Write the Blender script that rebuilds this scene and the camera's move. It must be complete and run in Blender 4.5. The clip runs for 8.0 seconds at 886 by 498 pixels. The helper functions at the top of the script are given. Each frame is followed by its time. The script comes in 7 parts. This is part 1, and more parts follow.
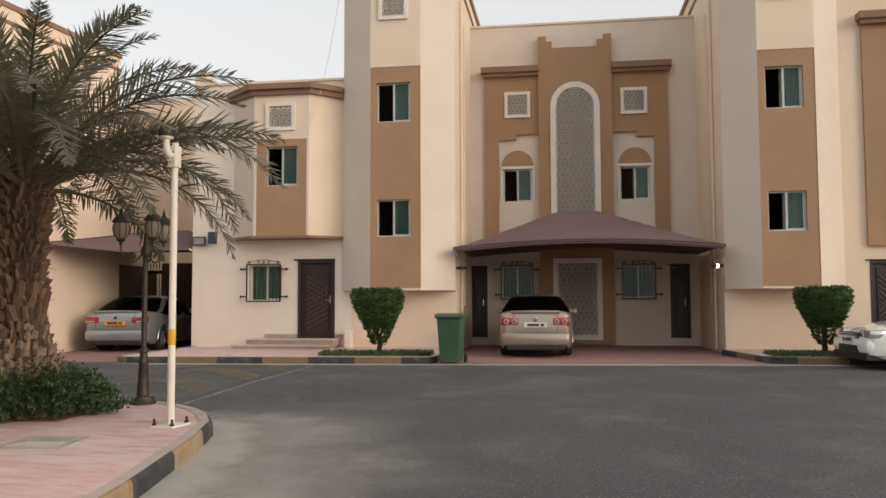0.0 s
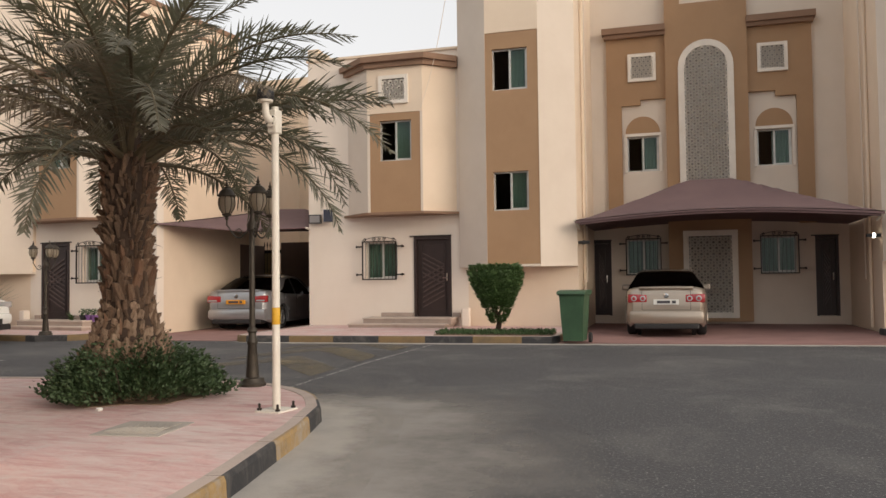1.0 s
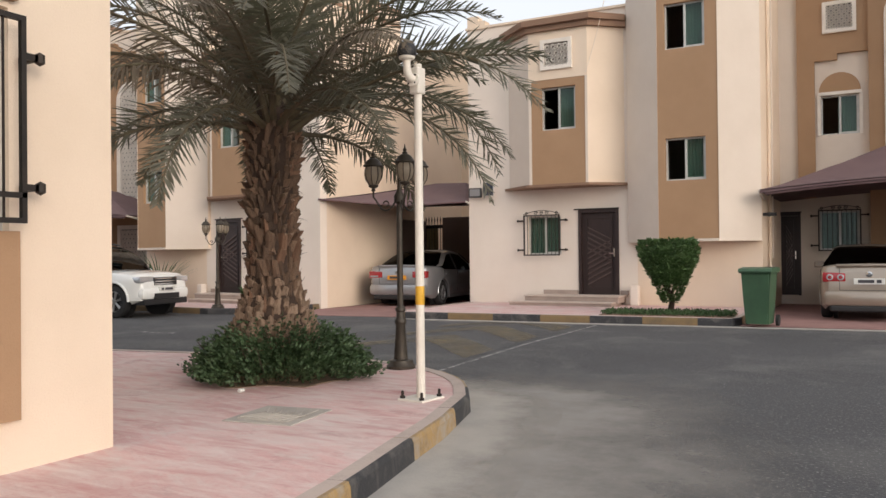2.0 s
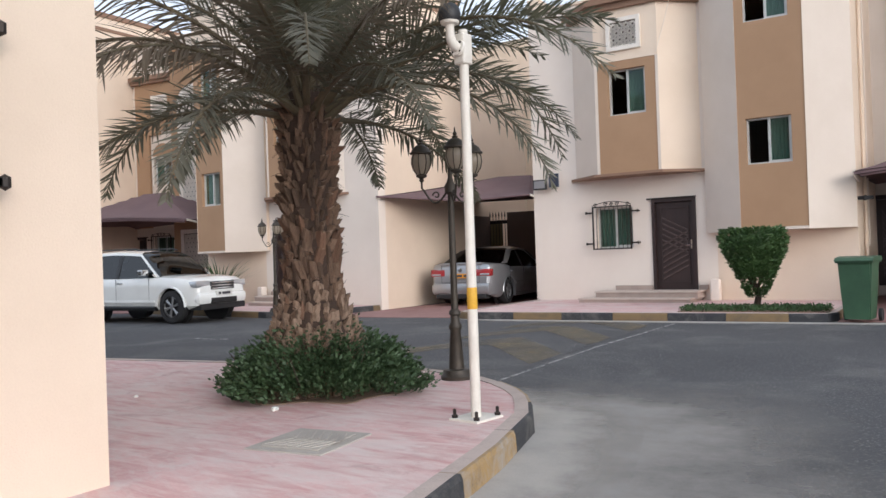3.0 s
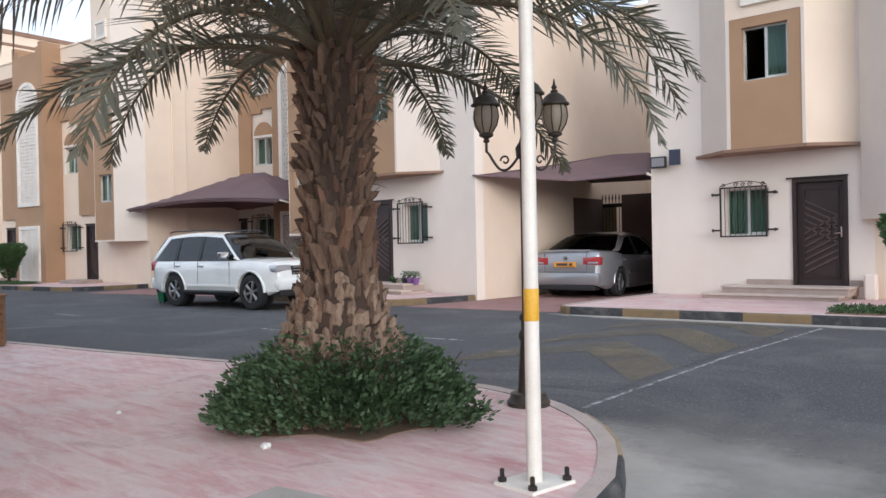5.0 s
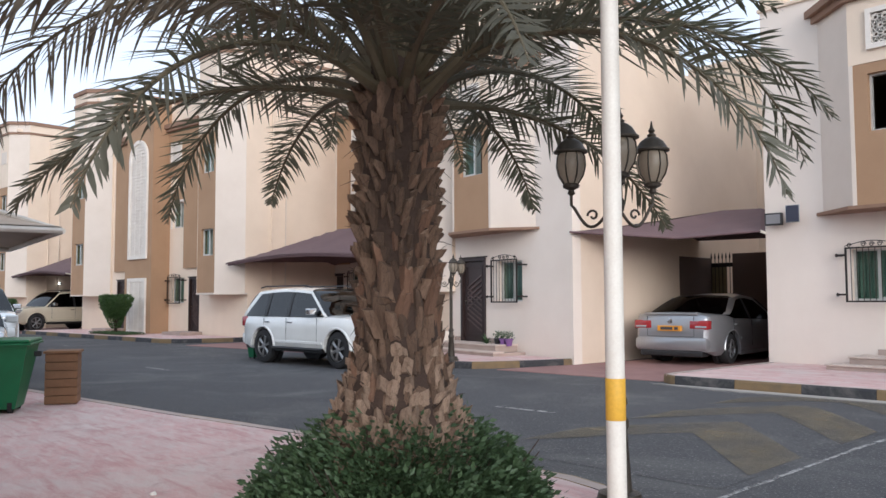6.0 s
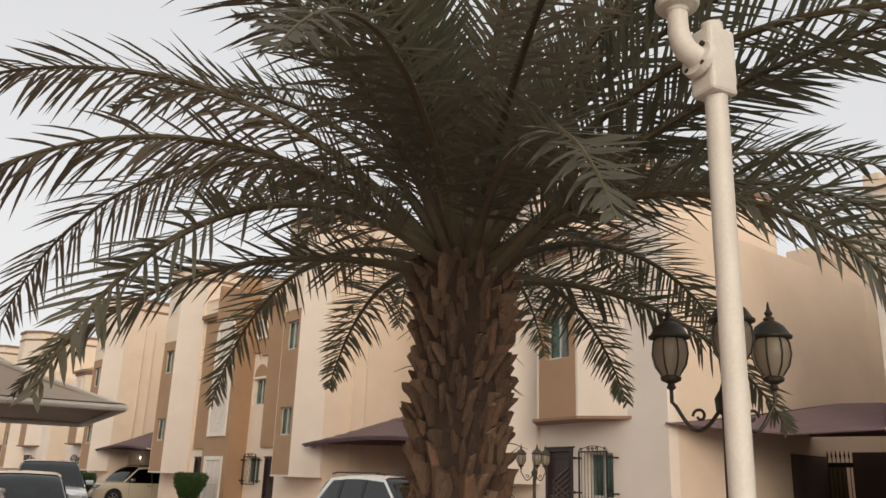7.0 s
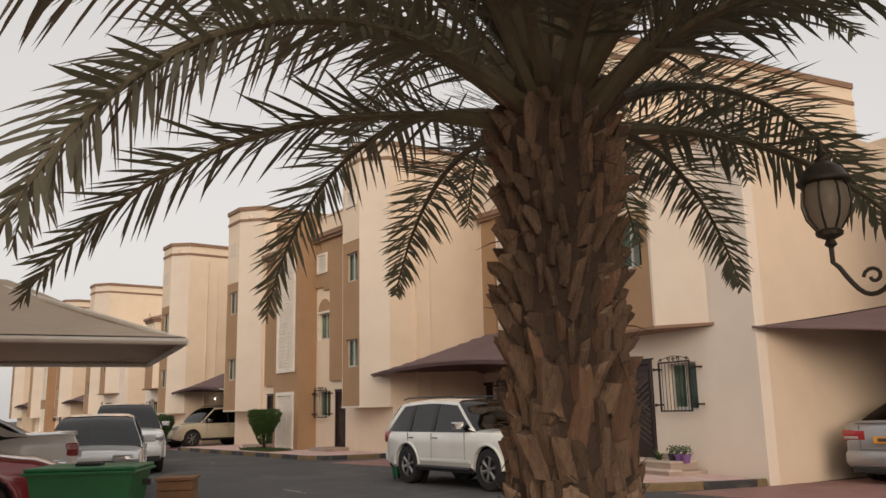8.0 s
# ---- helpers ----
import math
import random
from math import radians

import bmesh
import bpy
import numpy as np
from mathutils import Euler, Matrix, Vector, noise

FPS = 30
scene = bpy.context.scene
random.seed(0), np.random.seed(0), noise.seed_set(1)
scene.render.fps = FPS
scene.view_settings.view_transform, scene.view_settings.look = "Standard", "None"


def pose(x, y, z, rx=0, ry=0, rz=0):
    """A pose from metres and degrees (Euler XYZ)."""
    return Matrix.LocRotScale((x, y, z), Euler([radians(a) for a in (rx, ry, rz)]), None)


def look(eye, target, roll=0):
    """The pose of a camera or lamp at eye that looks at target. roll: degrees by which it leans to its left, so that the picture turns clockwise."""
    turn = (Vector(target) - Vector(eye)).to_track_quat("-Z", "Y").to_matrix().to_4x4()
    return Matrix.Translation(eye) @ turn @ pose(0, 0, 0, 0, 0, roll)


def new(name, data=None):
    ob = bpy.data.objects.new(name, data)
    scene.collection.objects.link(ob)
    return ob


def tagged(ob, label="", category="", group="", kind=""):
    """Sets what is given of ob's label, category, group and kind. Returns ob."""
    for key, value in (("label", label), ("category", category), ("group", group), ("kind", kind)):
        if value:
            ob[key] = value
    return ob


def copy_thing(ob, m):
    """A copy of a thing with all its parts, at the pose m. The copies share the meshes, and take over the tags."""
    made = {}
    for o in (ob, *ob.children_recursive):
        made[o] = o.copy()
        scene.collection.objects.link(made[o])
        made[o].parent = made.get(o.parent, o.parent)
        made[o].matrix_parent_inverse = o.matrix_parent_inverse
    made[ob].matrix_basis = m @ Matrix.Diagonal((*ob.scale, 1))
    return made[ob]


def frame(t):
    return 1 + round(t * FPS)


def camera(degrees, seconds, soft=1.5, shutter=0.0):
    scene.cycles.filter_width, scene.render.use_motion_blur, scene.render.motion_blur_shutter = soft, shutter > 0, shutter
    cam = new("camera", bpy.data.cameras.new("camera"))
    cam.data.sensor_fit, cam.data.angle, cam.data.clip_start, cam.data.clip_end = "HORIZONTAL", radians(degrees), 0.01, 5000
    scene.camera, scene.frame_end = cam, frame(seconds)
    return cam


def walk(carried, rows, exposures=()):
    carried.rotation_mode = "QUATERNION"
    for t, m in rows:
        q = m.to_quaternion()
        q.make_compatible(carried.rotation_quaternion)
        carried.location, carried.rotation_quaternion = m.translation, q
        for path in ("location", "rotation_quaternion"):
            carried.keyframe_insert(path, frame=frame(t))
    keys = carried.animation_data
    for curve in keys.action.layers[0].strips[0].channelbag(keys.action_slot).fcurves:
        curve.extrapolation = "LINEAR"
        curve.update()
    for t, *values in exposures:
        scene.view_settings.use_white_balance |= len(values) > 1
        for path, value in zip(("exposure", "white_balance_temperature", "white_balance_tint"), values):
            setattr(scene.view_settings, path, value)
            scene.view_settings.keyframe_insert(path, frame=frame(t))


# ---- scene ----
cam = camera(57.2, 8.0)
PATH = [
    (0, (0.817, 0.753, 1.371), (0.526, 2.728, 1.494), -0.2),
    (0.5, (0.75, 1.15, 1.366), (0.328, 3.102, 1.477), -0.5),
    (1, (0.613, 1.609, 1.334), (0.04, 3.524, 1.406), -0.7),
    (1.5, (0.522, 2.05, 1.324), (-0.241, 3.898, 1.356), -0.8),
    (2, (0.39, 2.452, 1.338), (-0.56, 4.212, 1.354), -0.6),
    (3.5, (-0.187, 3.822, 1.318), (-1.302, 5.482, 1.331), -2.5),
    (4, (-0.406, 4.328, 1.309), (-1.547, 5.97, 1.318), -2.6),
    (5.5, (-0.9, 5.469, 1.318), (-2.326, 6.871, 1.329), -0.5),
    (6, (-1.124, 5.815, 1.379), (-2.623, 7.133, 1.504), -0.2),
    (6.5, (-1.362, 6.116, 1.451), (-2.919, 7.316, 1.816), 0.4),
    (7, (-1.625, 6.365, 1.524), (-3.201, 7.464, 2.08), 2.0),
    (7.5, (-2.006, 6.549, 1.481), (-3.582, 7.636, 2.061), 0.5),
    (8, (-2.437, 6.753, 1.411), (-4.118, 7.763, 1.803), -1.2),
]
EXPOSURES = [(0.0, 0.40, 7050, 11), (1.0, 0.45, 7200, 12), (2.2, 0.62, 6500, 11), (3.5, 0.72, 5750, 10), (4.2, 0.62, 5750, 10), (5.5, 0.86, 5700, 9), (6.0, 0.72, 5750, 10), (6.5, 0.62, 6550, 10), (7.0, 0.30, 7150, 12), (7.5, 0.20, 7400, 13), (8.0, 0.14, 7550, 14)]
walk(cam, [(t, look(eye, target, roll)) for t, eye, target, roll in PATH], EXPOSURES)

# ---- light ----
world = bpy.data.worlds.new("sky")
scene.world = world
world.use_nodes = True
wn, wl = world.node_tree.nodes, world.node_tree.links
sky = wn.new("ShaderNodeTexSky")
sky.sky_type = "NISHITA"
sky.sun_disc = False
sky.sun_elevation, sky.sun_rotation = radians(16), radians(118)
sky.air_density, sky.dust_density, sky.ozone_density = 1.0, 4.0, 1.0
haze = wn.new("ShaderNodeHueSaturation")
haze.inputs["Saturation"].default_value = 0.30
wl.new(sky.outputs["Color"], haze.inputs["Color"])
veil = wn.new("ShaderNodeMix")
veil.data_type = "RGBA"
veil.inputs["Factor"].default_value = 0.65
veil.inputs["B"].default_value = (4.62, 4.95, 5.42, 1)
wl.new(haze.outputs["Color"], veil.inputs["A"])
wl.new(veil.outputs["Result"], wn["Background"].inputs["Color"])
wn["Background"].inputs["Strength"].default_value = 0.15
sun = new("sun", bpy.data.lights.new("sun", "SUN"))
sun.data.energy, sun.data.angle, sun.data.color = 0.5, radians(30), (1.0, 0.80, 0.62)
sun.matrix_world = look((30, -16, 10), (0, 0, 0))

# ---- materials ----
def material(name, base, dark=None, rough=0.85, metal=0.0, scale=3.0, fine=60.0, amount=0.35, bump=0.15, fine_bump=0.0, spec=0.5, stretch=(1, 1, 1), per_object=0.0):
    """A surface with stains at one scale and grain at another; dark is the colour of the stains."""
    m = bpy.data.materials.new(name)
    m.use_nodes = True
    n, l = m.node_tree.nodes, m.node_tree.links
    b = n["Principled BSDF"]
    dark = dark or tuple(c * 0.7 for c in base)
    co = n.new("ShaderNodeTexCoord")
    mp = n.new("ShaderNodeMapping")
    mp.inputs["Scale"].default_value = stretch
    l.new(co.outputs["Object"], mp.inputs["Vector"])
    big = n.new("ShaderNodeTexNoise")
    big.inputs["Scale"].default_value, big.inputs["Detail"].default_value, big.inputs["Roughness"].default_value = scale, 6, 0.6
    l.new(mp.outputs["Vector"], big.inputs["Vector"])
    small = n.new("ShaderNodeTexNoise")
    small.inputs["Scale"].default_value, small.inputs["Detail"].default_value = fine, 4
    l.new(mp.outputs["Vector"], small.inputs["Vector"])
    ramp = n.new("ShaderNodeValToRGB")
    ramp.color_ramp.elements[0].position, ramp.color_ramp.elements[1].position = 0.32, 0.68
    ramp.color_ramp.elements[0].color = (*dark, 1)
    ramp.color_ramp.elements[1].color = (*base, 1)
    add = n.new("ShaderNodeMath")
    add.operation = "MULTIPLY_ADD"
    l.new(small.outputs["Fac"], add.inputs[0])
    add.inputs[1].default_value = amount
    sub = n.new("ShaderNodeMath")
    sub.operation = "MULTIPLY_ADD"
    l.new(big.outputs["Fac"], sub.inputs[0])
    sub.inputs[1].default_value, sub.inputs[2].default_value = 1.0 - amount * 0.5, 0.0
    l.new(sub.outputs[0], add.inputs[2])
    l.new(add.outputs[0], ramp.inputs["Fac"])
    colour = ramp.outputs["Color"]
    if per_object:
        info = n.new("ShaderNodeObjectInfo")
        hsv = n.new("ShaderNodeHueSaturation")
        rr = n.new("ShaderNodeMapRange")
        rr.inputs["To Min"].default_value, rr.inputs["To Max"].default_value = 1 - per_object, 1 + per_object
        l.new(info.outputs["Random"], rr.inputs["Value"])
        l.new(rr.outputs["Result"], hsv.inputs["Value"])
        l.new(colour, hsv.inputs["Color"])
        colour = hsv.outputs["Color"]
    l.new(colour, b.inputs["Base Color"])
    b.inputs["Roughness"].default_value, b.inputs["Metallic"].default_value = rough, metal
    b.inputs["Specular IOR Level"].default_value = spec
    if bump:
        bp = n.new("ShaderNodeBump")
        bp.inputs["Strength"].default_value, bp.inputs["Distance"].default_value = bump, 0.01
        l.new(small.outputs["Fac"], bp.inputs["Height"])
        l.new(bp.outputs["Normal"], b.inputs["Normal"])
    return m


def glossy_paint(name, base, metal=0.0, rough=0.25, coat=1.0):
    m = material(name, base, tuple(c * 0.92 for c in base), rough, metal, 2.0, 300.0, 0.2, 0.0)
    b = m.node_tree.nodes["Principled BSDF"]
    b.inputs["Coat Weight"].default_value, b.inputs["Coat Roughness"].default_value = coat, 0.06
    return m


def glass_material(name, tint, gloss=0.12):
    """Thin pane: mostly lets light through, mirrors more at grazing angles."""
    m = bpy.data.materials.new(name)
    m.use_nodes = True
    n, l = m.node_tree.nodes, m.node_tree.links
    n.remove(n["Principled BSDF"])
    tr, gl, mix, lw = (n.new("ShaderNodeBsdfTransparent"), n.new("ShaderNodeBsdfGlossy"), n.new("ShaderNodeMixShader"), n.new("ShaderNodeLayerWeight"))
    tr.inputs["Color"].default_value = (*tint, 1)
    gl.inputs["Roughness"].default_value = 0.03
    lw.inputs["Blend"].default_value = 0.5
    steep, ma = n.new("ShaderNodeMath"), n.new("ShaderNodeMath")
    steep.operation = "POWER"
    steep.inputs[1].default_value = 4.0
    l.new(lw.outputs["Facing"], steep.inputs[0])
    ma.operation = "MULTIPLY_ADD"
    ma.inputs[1].default_value, ma.inputs[2].default_value = 0.35, 0.03 + gloss
    l.new(steep.outputs[0], ma.inputs[0])
    l.new(ma.outputs[0], mix.inputs[0])
    l.new(tr.outputs[0], mix.inputs[1])
    l.new(gl.outputs[0], mix.inputs[2])
    l.new(mix.outputs[0], n["Material Output"].inputs["Surface"])
    return m


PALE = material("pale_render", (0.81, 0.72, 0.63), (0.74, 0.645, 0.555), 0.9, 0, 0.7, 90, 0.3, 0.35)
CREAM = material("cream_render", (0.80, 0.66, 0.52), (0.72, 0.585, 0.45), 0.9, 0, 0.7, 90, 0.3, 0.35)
# Cream with its colour lowered, to hold back the light on the splays.
DULL_CREAM = material("dull_cream_render", (0.72, 0.63, 0.54), (0.65, 0.56, 0.47), 0.9, 0, 0.8, 90, 0.3, 0.35)
TAN = material("tan_render", (0.40, 0.25, 0.145), (0.345, 0.21, 0.12), 0.9, 0, 0.9, 110, 0.3, 0.45)
BROWN = material("brown_cornice", (0.27, 0.165, 0.11), (0.22, 0.13, 0.085), 0.85, 0, 1.5, 90, 0.3, 0.3)
PANEL_BROWN = material("brown_painted_wall", (0.125, 0.085, 0.068), (0.095, 0.064, 0.052), 0.85, 0, 1.2, 90, 0.3, 0.2)
PLASTER = material("white_plaster", (0.80, 0.74, 0.66), (0.70, 0.63, 0.55), 0.8, 0, 3, 80, 0.3, 0.2)
LATTICE_BACK = material("dark_backing", (0.11, 0.080, 0.058), None, 0.9)
DOOR = material("dark_wood", (0.038, 0.022, 0.020), (0.022, 0.014, 0.013), 0.45, 0, 4, 120, 0.4, 0.2, stretch=(6, 6, 1))
# Rib colour raised above the door's, the reflected sheen put into it.
DOOR_RIB = material("sheen_toned_wood_rib", (0.105, 0.072, 0.064), (0.045, 0.030, 0.027), 0.4, 0, 6, 120, 0.4, 0.2)
IRON = material("wrought_iron", (0.035, 0.030, 0.027), (0.06, 0.045, 0.035), 0.55, 0.6, 8, 200, 0.4, 0.2)
BRONZE = material("bronze_paint", (0.050, 0.042, 0.033), (0.085, 0.068, 0.05), 0.5, 0.4, 9, 200, 0.4, 0.2)
ALU = material("white_aluminium", (0.58, 0.58, 0.55), None, 0.4, 0.2, 4, 100, 0.3, 0.05)
CURTAIN = material("teal_curtain", (0.35, 0.39, 0.36), (0.23, 0.26, 0.245), 0.9, 0, 2, 30, 0.4, 0.2, stretch=(14, 14, 0.6))
# Near-dark colour that stands in for unlit interiors.
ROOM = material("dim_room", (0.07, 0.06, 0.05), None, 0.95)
GLASS = glass_material("green_tinted_glass", (0.66, 0.78, 0.73), 0.0)
CARGLASS = glass_material("dark_car_glass", (0.075, 0.09, 0.095), 0.06)
LAMPGLASS = material("milky_lantern_glass", (0.46, 0.40, 0.32), (0.34, 0.29, 0.23), 0.25, 0, 9, 60, 0.4, 0.1)
ASPHALT = material("asphalt", (0.071, 0.071, 0.074), (0.039, 0.039, 0.042), 0.9, 0, 0.35, 38, 0.55, 0.7)
def dusty(m, colour, lo, hi, scale):
    """Pale dust lying in drifts over a surface."""
    n, l = m.node_tree.nodes, m.node_tree.links
    b = n["Principled BSDF"]
    old = b.inputs["Base Color"].links[0].from_socket
    co = n.new("ShaderNodeTexCoord")
    tx = n.new("ShaderNodeTexNoise")
    tx.inputs["Scale"].default_value, tx.inputs["Detail"].default_value, tx.inputs["Roughness"].default_value, tx.inputs["Distortion"].default_value = scale, 8, 0.68, 0.6
    l.new(co.outputs["Object"], tx.inputs["Vector"])
    mr = n.new("ShaderNodeMapRange")
    mr.inputs["From Min"].default_value, mr.inputs["From Max"].default_value = lo, hi
    l.new(tx.outputs["Fac"], mr.inputs["Value"])
    mx = n.new("ShaderNodeMix")
    mx.data_type = "RGBA"
    l.new(mr.outputs["Result"], mx.inputs["Factor"])
    l.new(old, mx.inputs["A"])
    mx.inputs["B"].default_value = (*colour, 1)
    l.new(mx.outputs["Result"], b.inputs["Base Color"])


dusty(ASPHALT, (0.17, 0.165, 0.155), 0.50, 0.85, 0.55)
dusty(ASPHALT, (0.27, 0.26, 0.25), 0.55, 0.68, 42.0)
DUST = material("dusty_concrete", (0.46, 0.42, 0.37), (0.30, 0.27, 0.24), 0.95, 0, 2.0, 160, 0.45, 0.3)
PAVING = material("pink_stamped_concrete", (0.72, 0.49, 0.46), (0.58, 0.325, 0.31), 0.85, 0, 1.1, 45, 0.4, 0.6, stretch=(1, 1.6, 1))
def stamped(m, length, height, joint, colour):
    """Shallow stamped joints in courses, with their own tint and depth."""
    n, l = m.node_tree.nodes, m.node_tree.links
    b = n["Principled BSDF"]
    old = b.inputs["Base Color"].links[0].from_socket
    bump = b.inputs["Normal"].links[0].from_node
    co, mp, br, wob, add = n.new("ShaderNodeTexCoord"), n.new("ShaderNodeMapping"), n.new("ShaderNodeTexBrick"), n.new("ShaderNodeTexNoise"), n.new("ShaderNodeVectorMath")
    wob.inputs["Scale"].default_value = 2.5
    l.new(co.outputs["Object"], wob.inputs["Vector"])
    add.operation = "MULTIPLY_ADD"
    l.new(wob.outputs["Color"], add.inputs[0])
    add.inputs[1].default_value = (0.16, 0.16, 0.0)
    l.new(co.outputs["Object"], add.inputs[2])
    mp.inputs["Rotation"].default_value = (0, 0, radians(24))
    l.new(add.outputs[0], mp.inputs["Vector"])
    br.inputs["Scale"].default_value = 1.0
    br.inputs["Brick Width"].default_value, br.inputs["Row Height"].default_value, br.inputs["Mortar Size"].default_value = length, height, joint
    br.inputs["Color1"].default_value, br.inputs["Color2"].default_value, br.inputs["Mortar"].default_value = (1, 1, 1, 1), (0.86, 0.86, 0.86, 1), (0.92, 0.92, 0.92, 1)
    l.new(mp.outputs["Vector"], br.inputs["Vector"])
    mul = n.new("ShaderNodeMix")
    mul.data_type, mul.blend_type = "RGBA", "MULTIPLY"
    mul.inputs["Factor"].default_value = 0.35
    l.new(old, mul.inputs["A"])
    l.new(br.outputs["Color"], mul.inputs["B"])
    mx = n.new("ShaderNodeMix")
    mx.data_type = "RGBA"
    fac = n.new("ShaderNodeMath")
    fac.operation = "MULTIPLY"
    fac.inputs[1].default_value = 0.20
    l.new(br.outputs["Fac"], fac.inputs[0])
    l.new(fac.outputs[0], mx.inputs["Factor"])
    l.new(mul.outputs["Result"], mx.inputs["A"])
    mx.inputs["B"].default_value = (*colour, 1)
    l.new(mx.outputs["Result"], b.inputs["Base Color"])
    b2 = n.new("ShaderNodeBump")
    b2.invert = True
    b2.inputs["Strength"].default_value, b2.inputs["Distance"].default_value = 0.35, 0.006
    l.new(br.outputs["Fac"], b2.inputs["Height"])
    l.new(bump.outputs["Normal"], b2.inputs["Normal"])
    l.new(b2.outputs["Normal"], b.inputs["Normal"])


def streaky(m, colour, lo, hi, along, across, turn):
    """Long worn streaks laid in one direction over a surface."""
    n, l = m.node_tree.nodes, m.node_tree.links
    b = n["Principled BSDF"]
    old = b.inputs["Base Color"].links[0].from_socket
    co, mp, tx, mr, mx = (n.new("ShaderNodeTexCoord"), n.new("ShaderNodeMapping"), n.new("ShaderNodeTexNoise"), n.new("ShaderNodeMapRange"), n.new("ShaderNodeMix"))
    mp.inputs["Rotation"].default_value, mp.inputs["Scale"].default_value = (0, 0, radians(turn)), (along, across, 1)
    tx.inputs["Scale"].default_value, tx.inputs["Detail"].default_value, tx.inputs["Roughness"].default_value, tx.inputs["Distortion"].default_value = 1.0, 7, 0.62, 0.5
    l.new(co.outputs["Object"], mp.inputs["Vector"])
    l.new(mp.outputs["Vector"], tx.inputs["Vector"])
    mr.inputs["From Min"].default_value, mr.inputs["From Max"].default_value = lo, hi
    l.new(tx.outputs["Fac"], mr.inputs["Value"])
    mx.data_type = "RGBA"
    l.new(mr.outputs["Result"], mx.inputs["Factor"])
    l.new(old, mx.inputs["A"])
    mx.inputs["B"].default_value = (*colour, 1)
    l.new(mx.outputs["Result"], b.inputs["Base Color"])


stamped(PAVING, 0.62, 0.115, 0.018, (0.72, 0.63, 0.59))
dusty(PAVING, (0.68, 0.60, 0.56), 0.45, 0.74, 0.9)
dusty(PAVING, (0.66, 0.56, 0.52), 0.50, 0.70, 5.0)
dusty(PAVING, (0.42, 0.22, 0.21), 0.56, 0.80, 3.0)
streaky(PAVING, (0.56, 0.29, 0.275), 0.48, 0.74, 1.4, 7.0, 24)
streaky(PAVING, (0.74, 0.62, 0.58), 0.50, 0.76, 2.2, 11.0, 24)
DRIVE = material("red_paving", (0.34, 0.19, 0.17), (0.22, 0.125, 0.115), 0.85, 0, 1.4, 60, 0.4, 0.4)
KERB_BLACK = material("black_kerb_paint", (0.032, 0.033, 0.037), (0.065, 0.062, 0.060), 0.8, 0, 4, 90, 0.5, 0.3)
KERB_YELLOW = material("worn_yellow_kerb_paint", (0.37, 0.24, 0.10), (0.19, 0.15, 0.105), 0.85, 0, 9, 90, 0.5, 0.4)
dusty(KERB_YELLOW, (0.34, 0.30, 0.25), 0.44, 0.66, 6.0)
dusty(KERB_BLACK, (0.15, 0.14, 0.128), 0.50, 0.80, 3.5)
KERB_TOP = material("dusty_kerb_top", (0.52, 0.43, 0.38), (0.38, 0.31, 0.27), 0.9, 0, 4, 90, 0.5, 0.4)
# Step stone lightened for treads, so lit tops part from shaded risers.
PALE_STONE = material("brightened_tread_stone", (0.60, 0.50, 0.43), (0.48, 0.39, 0.33), 0.8, 0, 3, 100, 0.4, 0.2)
STEP = material("step_stone", (0.42, 0.33, 0.28), None, 0.8, 0, 3, 100, 0.4, 0.2)
CANVAS = material("plum_canvas", (0.155, 0.098, 0.10), (0.12, 0.075, 0.08), 0.85, 0, 1.2, 200, 0.3, 0.2)
SAND_CANVAS = material("sand_canvas", (0.50, 0.40, 0.31), (0.42, 0.33, 0.25), 0.9, 0, 1.2, 200, 0.3, 0.2)
KERB_OCHRE = material("faded_kerb_paint", (0.215, 0.145, 0.072), (0.10, 0.085, 0.065), 0.85, 0, 4, 90, 0.5, 0.3)
POLE = material("white_painted_steel", (0.76, 0.72, 0.64), (0.62, 0.56, 0.48), 0.5, 0, 3, 90, 0.35, 0.1)
POLE_YELLOW = material("yellow_band", (0.75, 0.42, 0.04), None, 0.6)
BARK = material("palm_bark", (0.060, 0.037, 0.026), (0.026, 0.016, 0.011), 0.95, 0, 5, 60, 0.5, 0.8, per_object=0.25)
BARK_MID = material("weathered_palm_boot", (0.155, 0.099, 0.065), (0.038, 0.023, 0.016), 0.95, 0, 26, 90, 0.55, 1.0, stretch=(3, 3, 0.5), per_object=0.38)
BARK_GREY = material("weathered_grey_boot", (0.29, 0.205, 0.145), (0.085, 0.055, 0.038), 0.95, 0, 22, 80, 0.55, 1.0, stretch=(2, 2, 0.8), per_object=0.22)
BARK_RED = material("reddish_palm_boot", (0.19, 0.108, 0.068), (0.075, 0.042, 0.027), 0.95, 0, 18, 80, 0.5, 1.0, stretch=(4, 4, 0.5), per_object=0.35)
FROND = material("date_palm_leaflet", (0.155, 0.150, 0.114), (0.066, 0.072, 0.053), 0.6, 0, 1.5, 8, 0.5, 0.0, per_object=0.2)
FROND_DRY = material("dry_palm_leaflet", (0.175, 0.145, 0.105), (0.095, 0.080, 0.058), 0.75, 0, 1.5, 8, 0.5, 0.0, per_object=0.2)
def let_through(m, colour, share):
    """Thin leaf: some light comes through it."""
    n, l = m.node_tree.nodes, m.node_tree.links
    tl, mx = n.new("ShaderNodeBsdfTranslucent"), n.new("ShaderNodeMixShader")
    tl.inputs["Color"].default_value = (*colour, 1)
    mx.inputs[0].default_value = share
    l.new(n["Principled BSDF"].outputs[0], mx.inputs[1])
    l.new(tl.outputs[0], mx.inputs[2])
    l.new(mx.outputs[0], n["Material Output"].inputs["Surface"])


